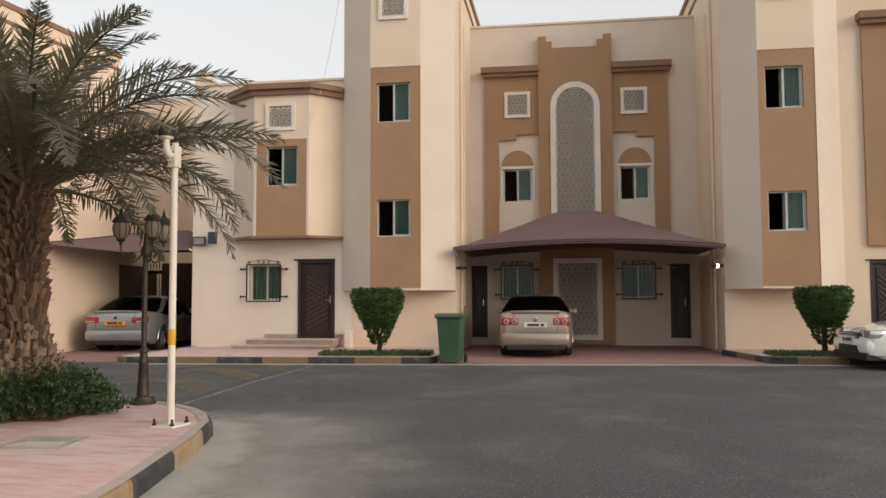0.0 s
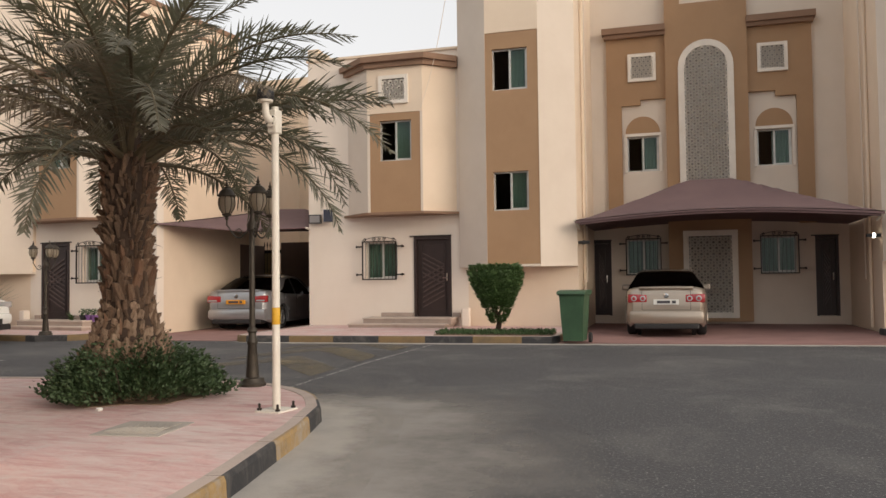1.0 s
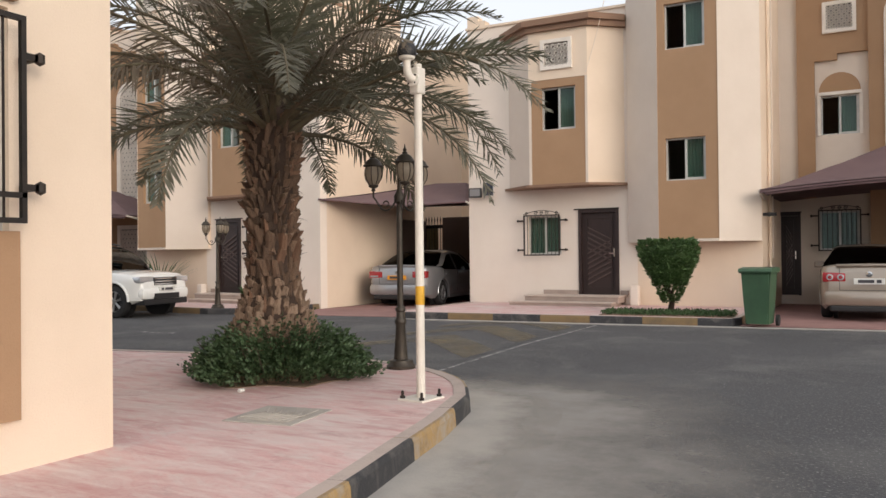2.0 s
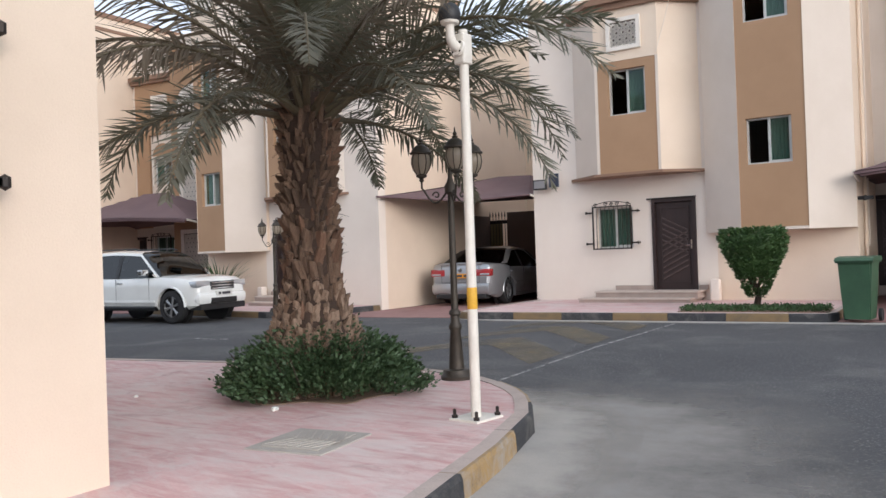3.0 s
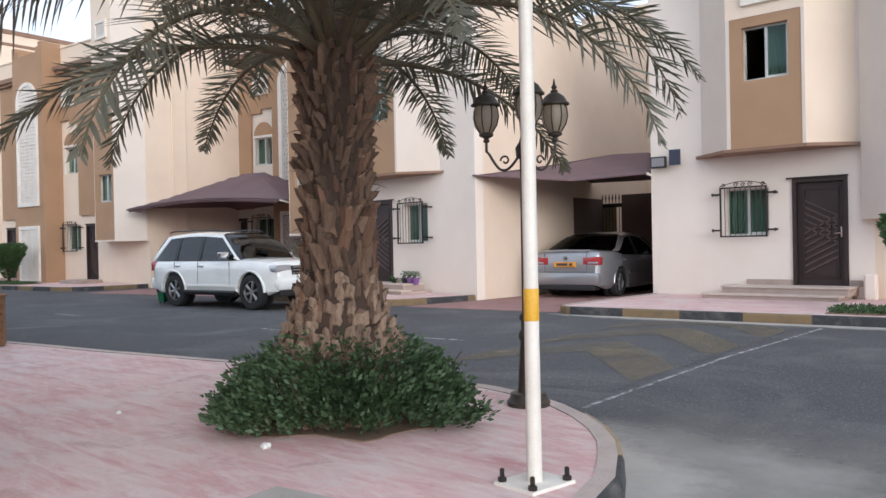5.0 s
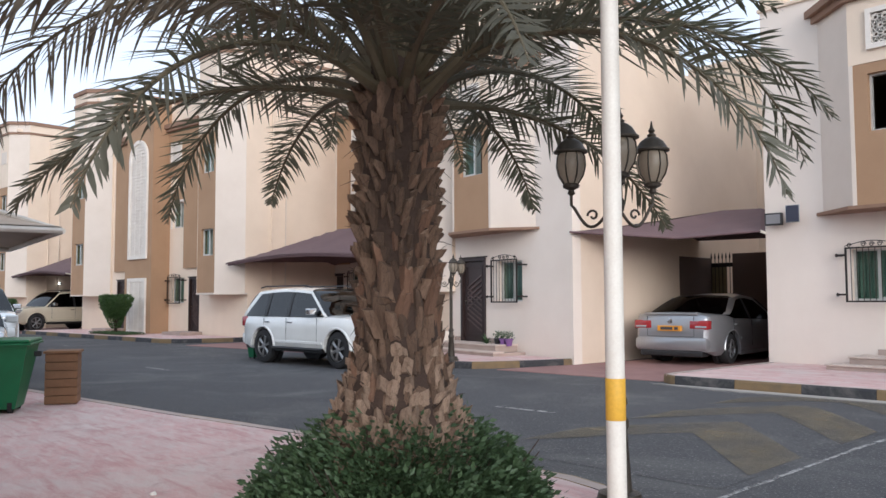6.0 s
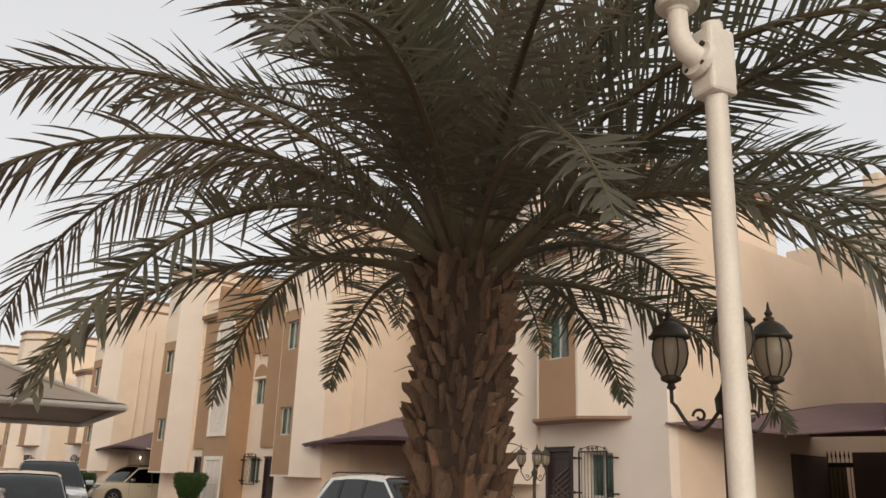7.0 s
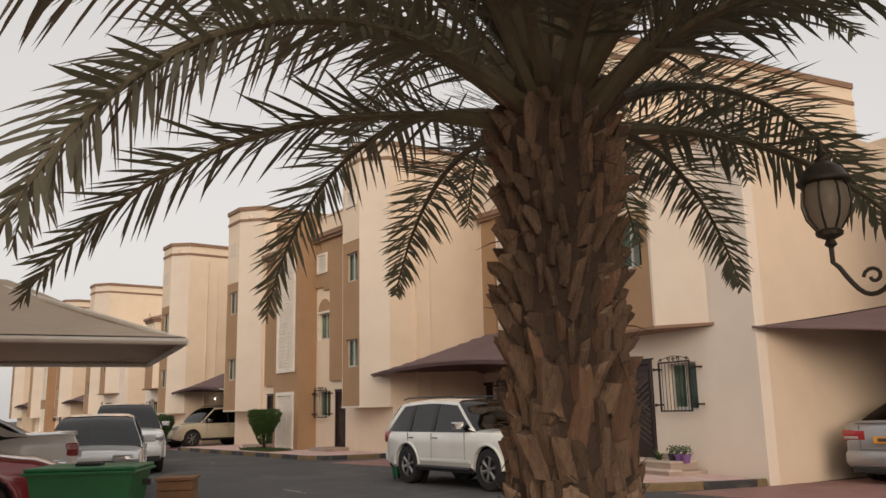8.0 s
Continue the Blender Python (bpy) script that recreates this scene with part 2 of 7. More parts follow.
let_through(LAMPGLASS, (0.55, 0.48, 0.38), 0.5)
let_through(FROND, (0.17, 0.17, 0.10), 0.35)
let_through(FROND_DRY, (0.24, 0.20, 0.14), 0.35)
STALK = material("frond_stalk", (0.115, 0.095, 0.055), (0.070, 0.052, 0.031), 0.7, 0, 3, 30, 0.4, 0.1)
SHRUB = material("shrub_leaf", (0.048, 0.086, 0.034), (0.018, 0.040, 0.018), 0.6, 0, 3, 12, 0.6, 0.0)
TOPIARY = material("clipped_leaf", (0.060, 0.115, 0.032), (0.026, 0.058, 0.016), 0.6, 0, 6, 20, 0.6, 0.0)
SOIL = material("dry_soil", (0.22, 0.15, 0.10), None, 0.95)
GRASS = material("ground_cover", (0.055, 0.105, 0.035), (0.03, 0.055, 0.02), 0.8)
BIN_GREEN = material("green_bin_plastic", (0.045, 0.105, 0.055), (0.03, 0.065, 0.038), 0.5, 0, 3, 90, 0.4, 0.1)
BIN_BRIGHT = material("bright_green_bin_plastic", (0.010, 0.16, 0.060), (0.008, 0.11, 0.042), 0.4, 0, 3, 90, 0.4, 0.1)
RUBBER = material("tyre_rubber", (0.022, 0.022, 0.023), None, 0.8, 0, 8, 100, 0.4, 0.2)
BLACK = material("black_plastic", (0.02, 0.02, 0.021), None, 0.5)
RIM = material("alloy_rim", (0.50, 0.50, 0.50), None, 0.3, 0.9, 5, 100, 0.3, 0.0)
SILVER = glossy_paint("silver_paint", (0.36, 0.37, 0.385), 0.6, 0.32)
GOLD = glossy_paint("beige_metallic_paint", (0.38, 0.32, 0.26), 0.55, 0.35)
CARWHITE = glossy_paint("white_paint", (0.86, 0.87, 0.84))
CARCREAM = glossy_paint("ivory_paint", (0.70, 0.62, 0.47))
CARRED = glossy_paint("red_paint", (0.26, 0.02, 0.03))
CARGREY = glossy_paint("grey_paint", (0.30, 0.30, 0.31), 0.5, 0.35)
TAIL = glossy_paint("red_lens", (0.34, 0.025, 0.03))
HEAD = glossy_paint("clear_lens", (0.62, 0.64, 0.66), 0.6, 0.15)
CHROME = material("chrome", (0.70, 0.70, 0.70), None, 0.12, 1.0, 5, 100, 0.2, 0.0)
PLATE = material("number_plate", (0.72, 0.72, 0.68), None, 0.5)
PLATE_ORANGE = material("orange_number_plate", (0.75, 0.33, 0.03), None, 0.5)
INK = material("plate_ink", (0.05, 0.05, 0.06), None, 0.6)
CARDBOARD = material("brown_board", (0.26, 0.14, 0.075), None, 0.9)
def worn_through(name, colour, lo, hi, scale):
    """A thin worn or drifted layer through which the surface below shows."""
    m = material(name, colour, tuple(c * 0.75 for c in colour), 0.95, 0, 3, 140, 0.45, 0.2)
    n, l = m.node_tree.nodes, m.node_tree.links
    co, tx, mr, tr, mx = (n.new("ShaderNodeTexCoord"), n.new("ShaderNodeTexNoise"), n.new("ShaderNodeMapRange"), n.new("ShaderNodeBsdfTransparent"), n.new("ShaderNodeMixShader"))
    tx.inputs["Scale"].default_value, tx.inputs["Detail"].default_value, tx.inputs["Roughness"].default_value = scale, 9, 0.7
    l.new(co.outputs["Object"], tx.inputs["Vector"])
    mr.inputs["From Min"].default_value, mr.inputs["From Max"].default_value = lo, hi
    l.new(tx.outputs["Fac"], mr.inputs["Value"])
    l.new(mr.outputs["Result"], mx.inputs[0])
    l.new(tr.outputs[0], mx.inputs[1])
    l.new(n["Principled BSDF"].outputs[0], mx.inputs[2])
    l.new(mx.outputs[0], n["Material Output"].inputs["Surface"])
    return m




def drifted(name, colour, scale):
    """Dust that thins out away from the edge it lies against; the mesh carries how far out each point is."""
    m = worn_through(name, colour, 0.0, 1.0, scale)
    n, l = m.node_tree.nodes, m.node_tree.links
    at, sum_up, mr = n.new("ShaderNodeAttribute"), n.new("ShaderNodeMath"), n.new("ShaderNodeMapRange")
    at.attribute_name = "reach"
    tx = [q for q in n if q.type == "TEX_NOISE" and abs(q.inputs["Scale"].default_value - scale) < 1e-4][0]
    sum_up.operation = "SUBTRACT"
    l.new(tx.outputs["Fac"], sum_up.inputs[0])
    l.new(at.outputs["Fac"], sum_up.inputs[1])
    mr.interpolation_type = "SMOOTHSTEP"
    mr.inputs["From Min"].default_value, mr.inputs["From Max"].default_value = -0.62, 0.30
    l.new(sum_up.outputs[0], mr.inputs["Value"])
    l.new(mr.outputs["Result"], [q for q in n if q.type == "MIX_SHADER"][0].inputs[0])
    return m


DUST_DRIFT = drifted("dust_drift", (0.43, 0.40, 0.36), 1.7)
DUST_THIN = drifted("thin_dust", (0.31, 0.29, 0.265), 0.9)
MARK_YELLOW = worn_through("worn_yellow_marking", (0.235, 0.19, 0.12), 0.28, 0.86, 1.6)
MARK_WHITE = worn_through("worn_white_marking", (0.46, 0.45, 0.43), 0.36, 0.60, 7.0)
GILT = material("dull_gilt_sheet", (0.26, 0.20, 0.10), None, 0.6, 0.4)
LIT = bpy.data.materials.new("lit_bulb")
LIT.use_nodes = True
LIT.node_tree.nodes["Principled BSDF"].inputs["Emission Color"].default_value = (1, 0.95, 0.85, 1)
LIT.node_tree.nodes["Principled BSDF"].inputs["Emission Strength"].default_value = 6.0
SOLAR = glossy_paint("solar_cell", (0.03, 0.04, 0.07))


# ---- building helpers ----
def thing(name, m, label, category, group="", kind=""):
    ob = new(name)
    ob.matrix_world = m
    ob.empty_display_size = 0.2
    return tagged(ob, label, category, group, kind)


def part(name, bm, mat, parent=None, label="", smooth=False, kind=""):
    bmesh.ops.recalc_face_normals(bm, faces=bm.faces[:])
    me = bpy.data.meshes.new(name)
    bm.to_mesh(me)
    bm.free()
    me.materials.append(mat)
    if smooth:
        me.shade_smooth()
        me.set_sharp_from_angle(angle=radians(38))
    ob = new(name, me)
    ob.parent = parent
    if label or kind:
        tagged(ob, label, kind=kind)
    return ob


def box(bm, x0, x1, y0, y1, z0, z1, bevel=0.0, turn=0.0):
    m = Matrix.Translation(((x0 + x1) / 2, (y0 + y1) / 2, (z0 + z1) / 2)) @ Matrix.Rotation(turn, 4, "Z") @ Matrix.Diagonal((abs(x1 - x0), abs(y1 - y0), abs(z1 - z0), 1))
    g = bmesh.ops.create_cube(bm, size=1, matrix=m)
    if bevel:
        es = list({e for v in g["verts"] for e in v.link_edges})
        bmesh.ops.bevel(bm, geom=es, offset=bevel, segments=2, affect="EDGES", profile=0.5)
    return bm


def boxes(*rows, bevel=0.0):
    bm = bmesh.new()
    for r in rows:
        box(bm, *r, bevel=bevel)
    return bm


def tube(bm, pts, radii, n=10, cap=True):
    """A round bar along points, with a radius at each."""
    pts = [Vector(p) for p in pts]
    if not hasattr(radii, "__len__"):
        radii = [radii] * len(pts)
    rings = []
    side = None
    for i, p in enumerate(pts):
        d = (pts[min(i + 1, len(pts) - 1)] - pts[max(i - 1, 0)]).normalized()
        if side is None:
            side = d.orthogonal().normalized()
        side = (side - d * side.dot(d)).normalized()
        up = d.cross(side)
        rings.append([bm.verts.new(p + radii[i] * (math.cos(a) * side + math.sin(a) * up)) for a in [2 * math.pi * k / n for k in range(n)]])
    for a, b in zip(rings, rings[1:]):
        for k in range(n):
            bm.faces.new((a[k], a[(k + 1) % n], b[(k + 1) % n], b[k]))
    if cap:
        bm.faces.new(rings[0][::-1])
        bm.faces.new(rings[-1])
    return bm


def lathe(bm, profile, n=20, at=(0, 0, 0), flat=None):
    """A turned body from rows of radius, height."""
    rings = []
    for r, z in profile:
        rings.append([bm.verts.new((at[0] + r * math.cos(2 * math.pi * k / n), at[1] + r * math.sin(2 * math.pi * k / n), at[2] + z)) for k in range(n)])
    for a, b in zip(rings, rings[1:]):
        for k in range(n):
            bm.faces.new((a[k], a[(k + 1) % n], b[(k + 1) % n], b[k]))
    bm.faces.new(rings[0][::-1])
    bm.faces.new(rings[-1])
    return bm


def prism(bm, outline, z0, z1):
    """An upright solid over a plan outline."""
    lo = [bm.verts.new((x, y, z0)) for x, y in outline]
    hi = [bm.verts.new((x, y, z1)) for x, y in outline]
    k = len(outline)
    bm.faces.new(lo[::-1])
    bm.faces.new(hi)
    for i in range(k):
        bm.faces.new((lo[i], lo[(i + 1) % k], hi[(i + 1) % k], hi[i]))
    return bm


def plate(bm, outline, y0, y1):
    """A solid over an outline in the x-z plane."""
    a = [bm.verts.new((x, y0, z)) for x, z in outline]
    b = [bm.verts.new((x, y1, z)) for x, z in outline]
    k = len(outline)
    bm.faces.new(a)
    bm.faces.new(b[::-1])
    for i in range(k):
        bm.faces.new((a[i], b[i], b[(i + 1) % k], a[(i + 1) % k]))
    return bm


def slab(bm, x0, x1, z0, z1, y0, y1, holes=()):
    """A wall in the x-z plane, y0 to y1 thick, with rectangular openings right through it."""
    xs = sorted({x0, x1, *[h[0] for h in holes], *[h[1] for h in holes]})
    zs = sorted({z0, z1, *[h[2] for h in holes], *[h[3] for h in holes]})
    xs, zs = [x for x in xs if x0 <= x <= x1], [z for z in zs if z0 <= z <= z1]
    nx, nz = len(xs) - 1, len(zs) - 1

    def solid(i, j):
        if not (0 <= i < nx and 0 <= j < nz):
            return False
        cx, cz = (xs[i] + xs[i + 1]) / 2, (zs[j] + zs[j + 1]) / 2
        return not any(h[0] < cx < h[1] and h[2] < cz < h[3] for h in holes)

    vs = {}

    def v(i, j, s):
        if (i, j, s) not in vs:
            vs[i, j, s] = bm.verts.new((xs[i], (y0, y1)[s], zs[j]))
        return vs[i, j, s]

    for i in range(nx):
        for j in range(nz):
            if not solid(i, j):
                continue
            bm.faces.new((v(i, j, 0), v(i + 1, j, 0), v(i + 1, j + 1, 0), v(i, j + 1, 0)))
            bm.faces.new((v(i, j, 1), v(i, j + 1, 1), v(i + 1, j + 1, 1), v(i + 1, j, 1)))
            if not solid(i - 1, j):
                bm.faces.new((v(i, j, 0), v(i, j + 1, 0), v(i, j + 1, 1), v(i, j, 1)))
            if not solid(i + 1, j):
                bm.faces.new((v(i + 1, j, 0), v(i + 1, j, 1), v(i + 1, j + 1, 1), v(i + 1, j + 1, 0)))
            if not solid(i, j - 1):
                bm.faces.new((v(i, j, 0), v(i, j, 1), v(i + 1, j, 1), v(i + 1, j, 0)))
            if not solid(i, j + 1):
                bm.faces.new((v(i, j + 1, 0), v(i + 1, j + 1, 0), v(i + 1, j + 1, 1), v(i, j + 1, 1)))
    return bm


def arch_outline(x0, x1, z0, z1, n=14):
    r = (x1 - x0) / 2
    cx, cz = (x0 + x1) / 2, z1 - r
    return [(x0, z0), (x1, z0)] + [(cx + r * math.cos(math.pi * k / n), cz + r * math.sin(math.pi * k / n)) for k in range(n + 1)]


# ---- the terrace of houses ----
RIGHT_ROW = (Vector((-9.0, 21.3, 0)), 0.0, 1)
LEFT_ROW = (Vector((-12.21, 19.21, 0)), radians(-5.95), -1)
STREET_ROW = (Vector((-12.58, 19.48, 0)), math.atan(0.035), -1)


def row_matrix(row, u, v=0.0):
    """The pose of a place u along a row of houses from its first corner, v behind its wall."""
    o, a, s = row
    return Matrix.Translation(o) @ Matrix.Rotation(a, 4, "Z") @ Matrix.Translation((s * u, v, 0))


def hpart(name, bm, mat, parent, s, label="", smooth=False):
    """A part of a house; s is -1 where the house is the mirror image."""
    if s < 0:
        for v in bm.verts:
            v.co.x = -v.co.x
    return part(name, bm, mat, parent, label, smooth)


def window(parent, s, x0, x1, z0, z1, y, opened=0.0, glass_from=0.0, bars=False, far=False):
    """A two-leaf sliding window set back in its opening; opened: how much of the first half stands open."""
    w = x1 - x0
    f = 0.035
    bm = boxes((x0, x1, y, y + 0.07, z0, z0 + f), (x0, x1, y, y + 0.07, z1 - f, z1), (x0, x0 + f, y, y + 0.07, z0 + f, z1 - f), (x1 - f, x1, y, y + 0.07, z0 + f, z1 - f))
    fr = hpart("window", bm, ALU, parent, s, "white aluminium sliding window")
    xm = (x0 + x1) / 2
    hpart("leaf", boxes((xm - 0.025, xm + 0.025, y + 0.005, y + 0.05, z0 + f, z1 - f), (x1 - f - 0.03, x1 - f, y + 0.01, y + 0.05, z0 + f, z1 - f), (xm + 0.025, x1 - f - 0.03, y + 0.01, y + 0.05, z0 + f, z0 + f + 0.03)), ALU, fr, s)
    g = hpart("pane", boxes((xm + 0.025, x1 - f - 0.03, y + 0.025, y + 0.031, z0 + f + 0.03, z1 - f)), GLASS, fr, s, "green tinted pane")
    g.visible_shadow = False
    if not opened:
        g = hpart("pane", boxes((x0 + f, xm - 0.025, y + 0.04, y + 0.046, z0 + f, z1 - f)), GLASS, fr, s, "green tinted pane")
        g.visible_shadow = False
    # a gathered curtain behind the closed leaf
    c0, c1 = (xm - 0.05 * opened, x1 + 0.03) if opened else (x0 - 0.02, x1 + 0.03)
    bm = bmesh.new()
    k = 24
    top = [bm.verts.new((c0 + (c1 - c0) * i / k, y + 0.16 + 0.025 * math.sin(i * 2.1), z1 + 0.05)) for i in range(k + 1)]
    bot = [bm.verts.new((c0 + (c1 - c0) * i / k, y + 0.16 + 0.032 * math.sin(i * 2.1 + 0.3), z0 - 0.02)) for i in range(k + 1)]
    for i in range(k):
        bm.faces.new((top[i], top[i + 1], bot[i + 1], bot[i]))
    hpart("curtain", bm, CURTAIN, fr, s, "teal curtain behind the pane")
    return fr


def grille(parent, s, x0, x1, z0, z1, y):
    """A bellied wrought-iron window guard with scrolls on top and brackets at its sides."""
    g = hpart("window_grille", boxes((x0, x1, y - 0.20, y - 0.17, z1 - 0.03, z1), (x0, x1, y - 0.20, y - 0.17, z0, z0 + 0.03),
                                     (x0, x0 + 0.03, y - 0.20, y - 0.17, z0 + 0.03, z1 - 0.03), (x1 - 0.03, x1, y - 0.20, y - 0.17, z0 + 0.03, z1 - 0.03)), IRON, parent, s, "wrought-iron window guard")
    n = 9
    for i in range(1, n):
        x = x0 + (x1 - x0) * i / n
        bm = bmesh.new()
        tube(bm, [(x, y - 0.185, z0 + 0.02), (x, y - 0.19, (z0 + z1) / 2), (x, y - 0.185, z1 - 0.02)], 0.007, 5)
        hpart("bar", bm, IRON, g, s)
    for z in (z0 + 0.14, z1 - 0.14):
        for sx, d in ((x0, -1), (x1, 1)):
            bm = bmesh.new()
            box(bm, min(sx, sx + d * 0.15), max(sx, sx + d * 0.15), y - 0.195, y - 0.165, z - 0.018, z + 0.018)
            box(bm, sx + d * 0.13 - 0.015, sx + d * 0.13 + 0.015, y - 0.18, y + 0.01, z - 0.018, z + 0.018)
            lathe(bm, [(0.001, -0.035), (0.028, -0.02), (0.028, 0.02), (0.001, 0.035)], 8, (sx + d * 0.15, y - 0.18, z))
            hpart("bracket", bm, IRON, g, s)
    xm = (x0 + x1) / 2
    for sx, r in ((xm - 0.14, 0.05), (xm + 0.14, 0.05), (xm, 0.045), (x0 + 0.08, 0.04), (x1 - 0.08, 0.04)):
        bm = bmesh.new()
        pts = [(sx + r * (1 - k / 26) * math.cos(k * 0.5), y - 0.185, z1 + r * 0.9 + r * (1 - k / 26) * math.sin(k * 0.5)) for k in range(20)]
        tube(bm, pts, 0.008, 5)
        hpart("scroll", bm, IRON, g, s)
    bm = bmesh.new()
    tube(bm, [(x0 + (x1 - x0) * k / 12, y - 0.185, z1 + 0.02 + 0.085 * math.sin(math.pi * k / 12)) for k in range(13)], 0.008, 5)
    hpart("crest", bm, IRON, g, s)
    return g


def house_door(parent, s, x0, x1, z0, z1, y):
    """A dark panelled door with a chevron carved into its leaf, in a dark frame."""
    fr = hpart("door", boxes((x0, x0 + 0.07, y - 0.03, y + 0.14, z0, z1), (x1 - 0.07, x1, y - 0.03, y + 0.14, z0, z1), (x0 + 0.07, x1 - 0.07, y - 0.03, y + 0.14, z1 - 0.07, z1)), DOOR, parent, s, "dark brown timber front door")
    a, b, c, d = x0 + 0.075, x1 - 0.075, z0 + 0.01, z1 - 0.075
    hpart("leaf", boxes((a, b, y + 0.06, y + 0.11, c, d)), DOOR, fr, s)
    hpart("moulding", boxes((a + 0.10, b - 0.10, y + 0.035, y + 0.06, d - 0.14, d - 0.10), (a + 0.10, b - 0.10, y + 0.035, y + 0.06, c + 0.16, c + 0.20),
                            (a + 0.10, a + 0.13, y + 0.035, y + 0.06, c + 0.20, d - 0.14), (b - 0.13, b - 0.10, y + 0.035, y + 0.06, c + 0.20, d - 0.14)), DOOR, fr, s)
    pa, pb, pc, pd = a + 0.13, b - 0.13, c + 0.22, d - 0.16
    mid = (pc + pd) / 2
    k = 0
    z = pc + 0.02
    while z < pd - 0.08:
        bm = bmesh.new()
        up = 1 if z < mid else -1
        h = 0.30
        z2 = z + up * h
        if pc < z2 < pd:
            plate(bm, [(pa, z), (pb, z2), (pb, z2 + 0.035), (pa, z + 0.035)], y + 0.03, y + 0.062)
            hpart("rib", bm, DOOR_RIB, fr, s)
        z += 0.125
        k += 1
    bm = boxes((b - 0.075, b - 0.045, y + 0.045, y + 0.06, c + 0.92, c + 1.12))
    tube(bm, [(b - 0.06, y + 0.05, c + 1.0), (b - 0.06, y + 0.0, c + 1.0), (b - 0.16, y + 0.0, c + 1.0)], 0.011, 6)
    hpart("handle", bm, CHROME, fr, s, "steel lever handle")
    bm = boxes((x0 - 0.10, x1 + 0.02, y - 0.06, y - 0.03, z1 + 0.0, z1 + 0.03))
    hpart("door_hood", bm, IRON, fr, s, "thin iron drip bar")
    return fr


def carved_screen(parent, s, x0, x1, z0, z1, y, step=0.105, arch=False, frame_w=0.09):
    """A pale pierced screen with a repeating star lattice in a moulded frame."""
    outline = arch_outline(x0, x1, z0, z1) if arch else [(x0, z0), (x1, z0), (x1, z1), (x0, z1)]
    a, b, c, d = x0 + frame_w, x1 - frame_w, z0 + (frame_w if not arch else 0.02), z1 - frame_w
    inner = arch_outline(a, b, c, d) if arch else [(a, c), (b, c), (b, d), (a, d)]
    bm = bmesh.new()
    n = len(outline)
    vo0, vi0 = [bm.verts.new((x, y - 0.06, z)) for x, z in outline], [bm.verts.new((x, y - 0.06, z)) for x, z in inner]
    vo1, vi1 = [bm.verts.new((x, y, z)) for x, z in outline], [bm.verts.new((x, y, z)) for x, z in inner]
    for i in range(n):
        j = (i + 1) % n
        bm.faces.new((vo0[i], vo0[j], vi0[j], vi0[i]))
        bm.faces.new((vo0[i], vo1[i], vo1[j], vo0[j]))
        bm.faces.new((vi0[i], vi0[j], vi1[j], vi1[i]))
    fr = hpart("carved_screen", bm, PLASTER, parent, s, "pale pierced plaster screen with star lattice")
    bm = bmesh.new()
    plate(bm, inner, y - 0.004, y)
    hpart("backing", bm, LATTICE_BACK, fr, s, "dark recess behind the lattice")
    # the lattice: eight-pointed rosettes joined by short bars
    r = (b - a) / 2
    cx, cz = (a + b) / 2, d - r

    def inside(x, z):
        if not (a < x < b and c < z < d):
            return False
        return not arch or z < cz or (x - cx) ** 2 + (z - cz) ** 2 < r * r

    verts, faces = [], []

    def bar(p, q, w):
        if not (inside(*p) and inside(*q)):
            return
        dx, dz = q[0] - p[0], q[1] - p[1]
        L = math.hypot(dx, dz)
        nx, nz = -dz / L * w / 2, dx / L * w / 2
        i = len(verts)
        for yy in (y - 0.035, y - 0.005):
            verts.extend([(p[0] + nx, yy, p[1] + nz), (q[0] + nx, yy, q[1] + nz), (q[0] - nx, yy, q[1] - nz), (p[0] - nx, yy, p[1] - nz)])
        faces.extend([(i, i + 1, i + 2, i + 3), (i, i + 4, i + 5, i + 1), (i + 2, i + 6, i + 7, i + 3)])

    nxs = max(2, round((b - a) / step))
    st = (b - a) / nxs
    nzs = max(2, round((d - c) / st))
    for i in range(nxs + 1):
        for j in range(nzs + 1):
            px, pz = a + i * st, c + j * st
            shift = 0.5 * st if j % 2 else 0.0
            px += shift
            ring = [(px + 0.36 * st * math.cos(math.pi * k / 4 + 0.39), pz + 0.34 * st * math.sin(math.pi * k / 4 + 0.39)) for k in range(8)]
            for k in range(8):
                bar(ring[k], ring[(k + 1) % 8], 0.29 * st)
            for k in range(0, 8):
                q = (px + 0.72 * st * math.cos(math.pi * k / 4 + 0.39), pz + 0.72 * st * math.sin(math.pi * k / 4 + 0.39))
                bar(ring[k], q, 0.25 * st)
    me = bpy.data.meshes.new("lattice")
    me.from_pydata([(s * p[0], p[1], p[2]) for p in verts], [], faces)
    me.materials.append(PLASTER)
    ob = new("lattice", me)
    ob.parent = fr
    return fr


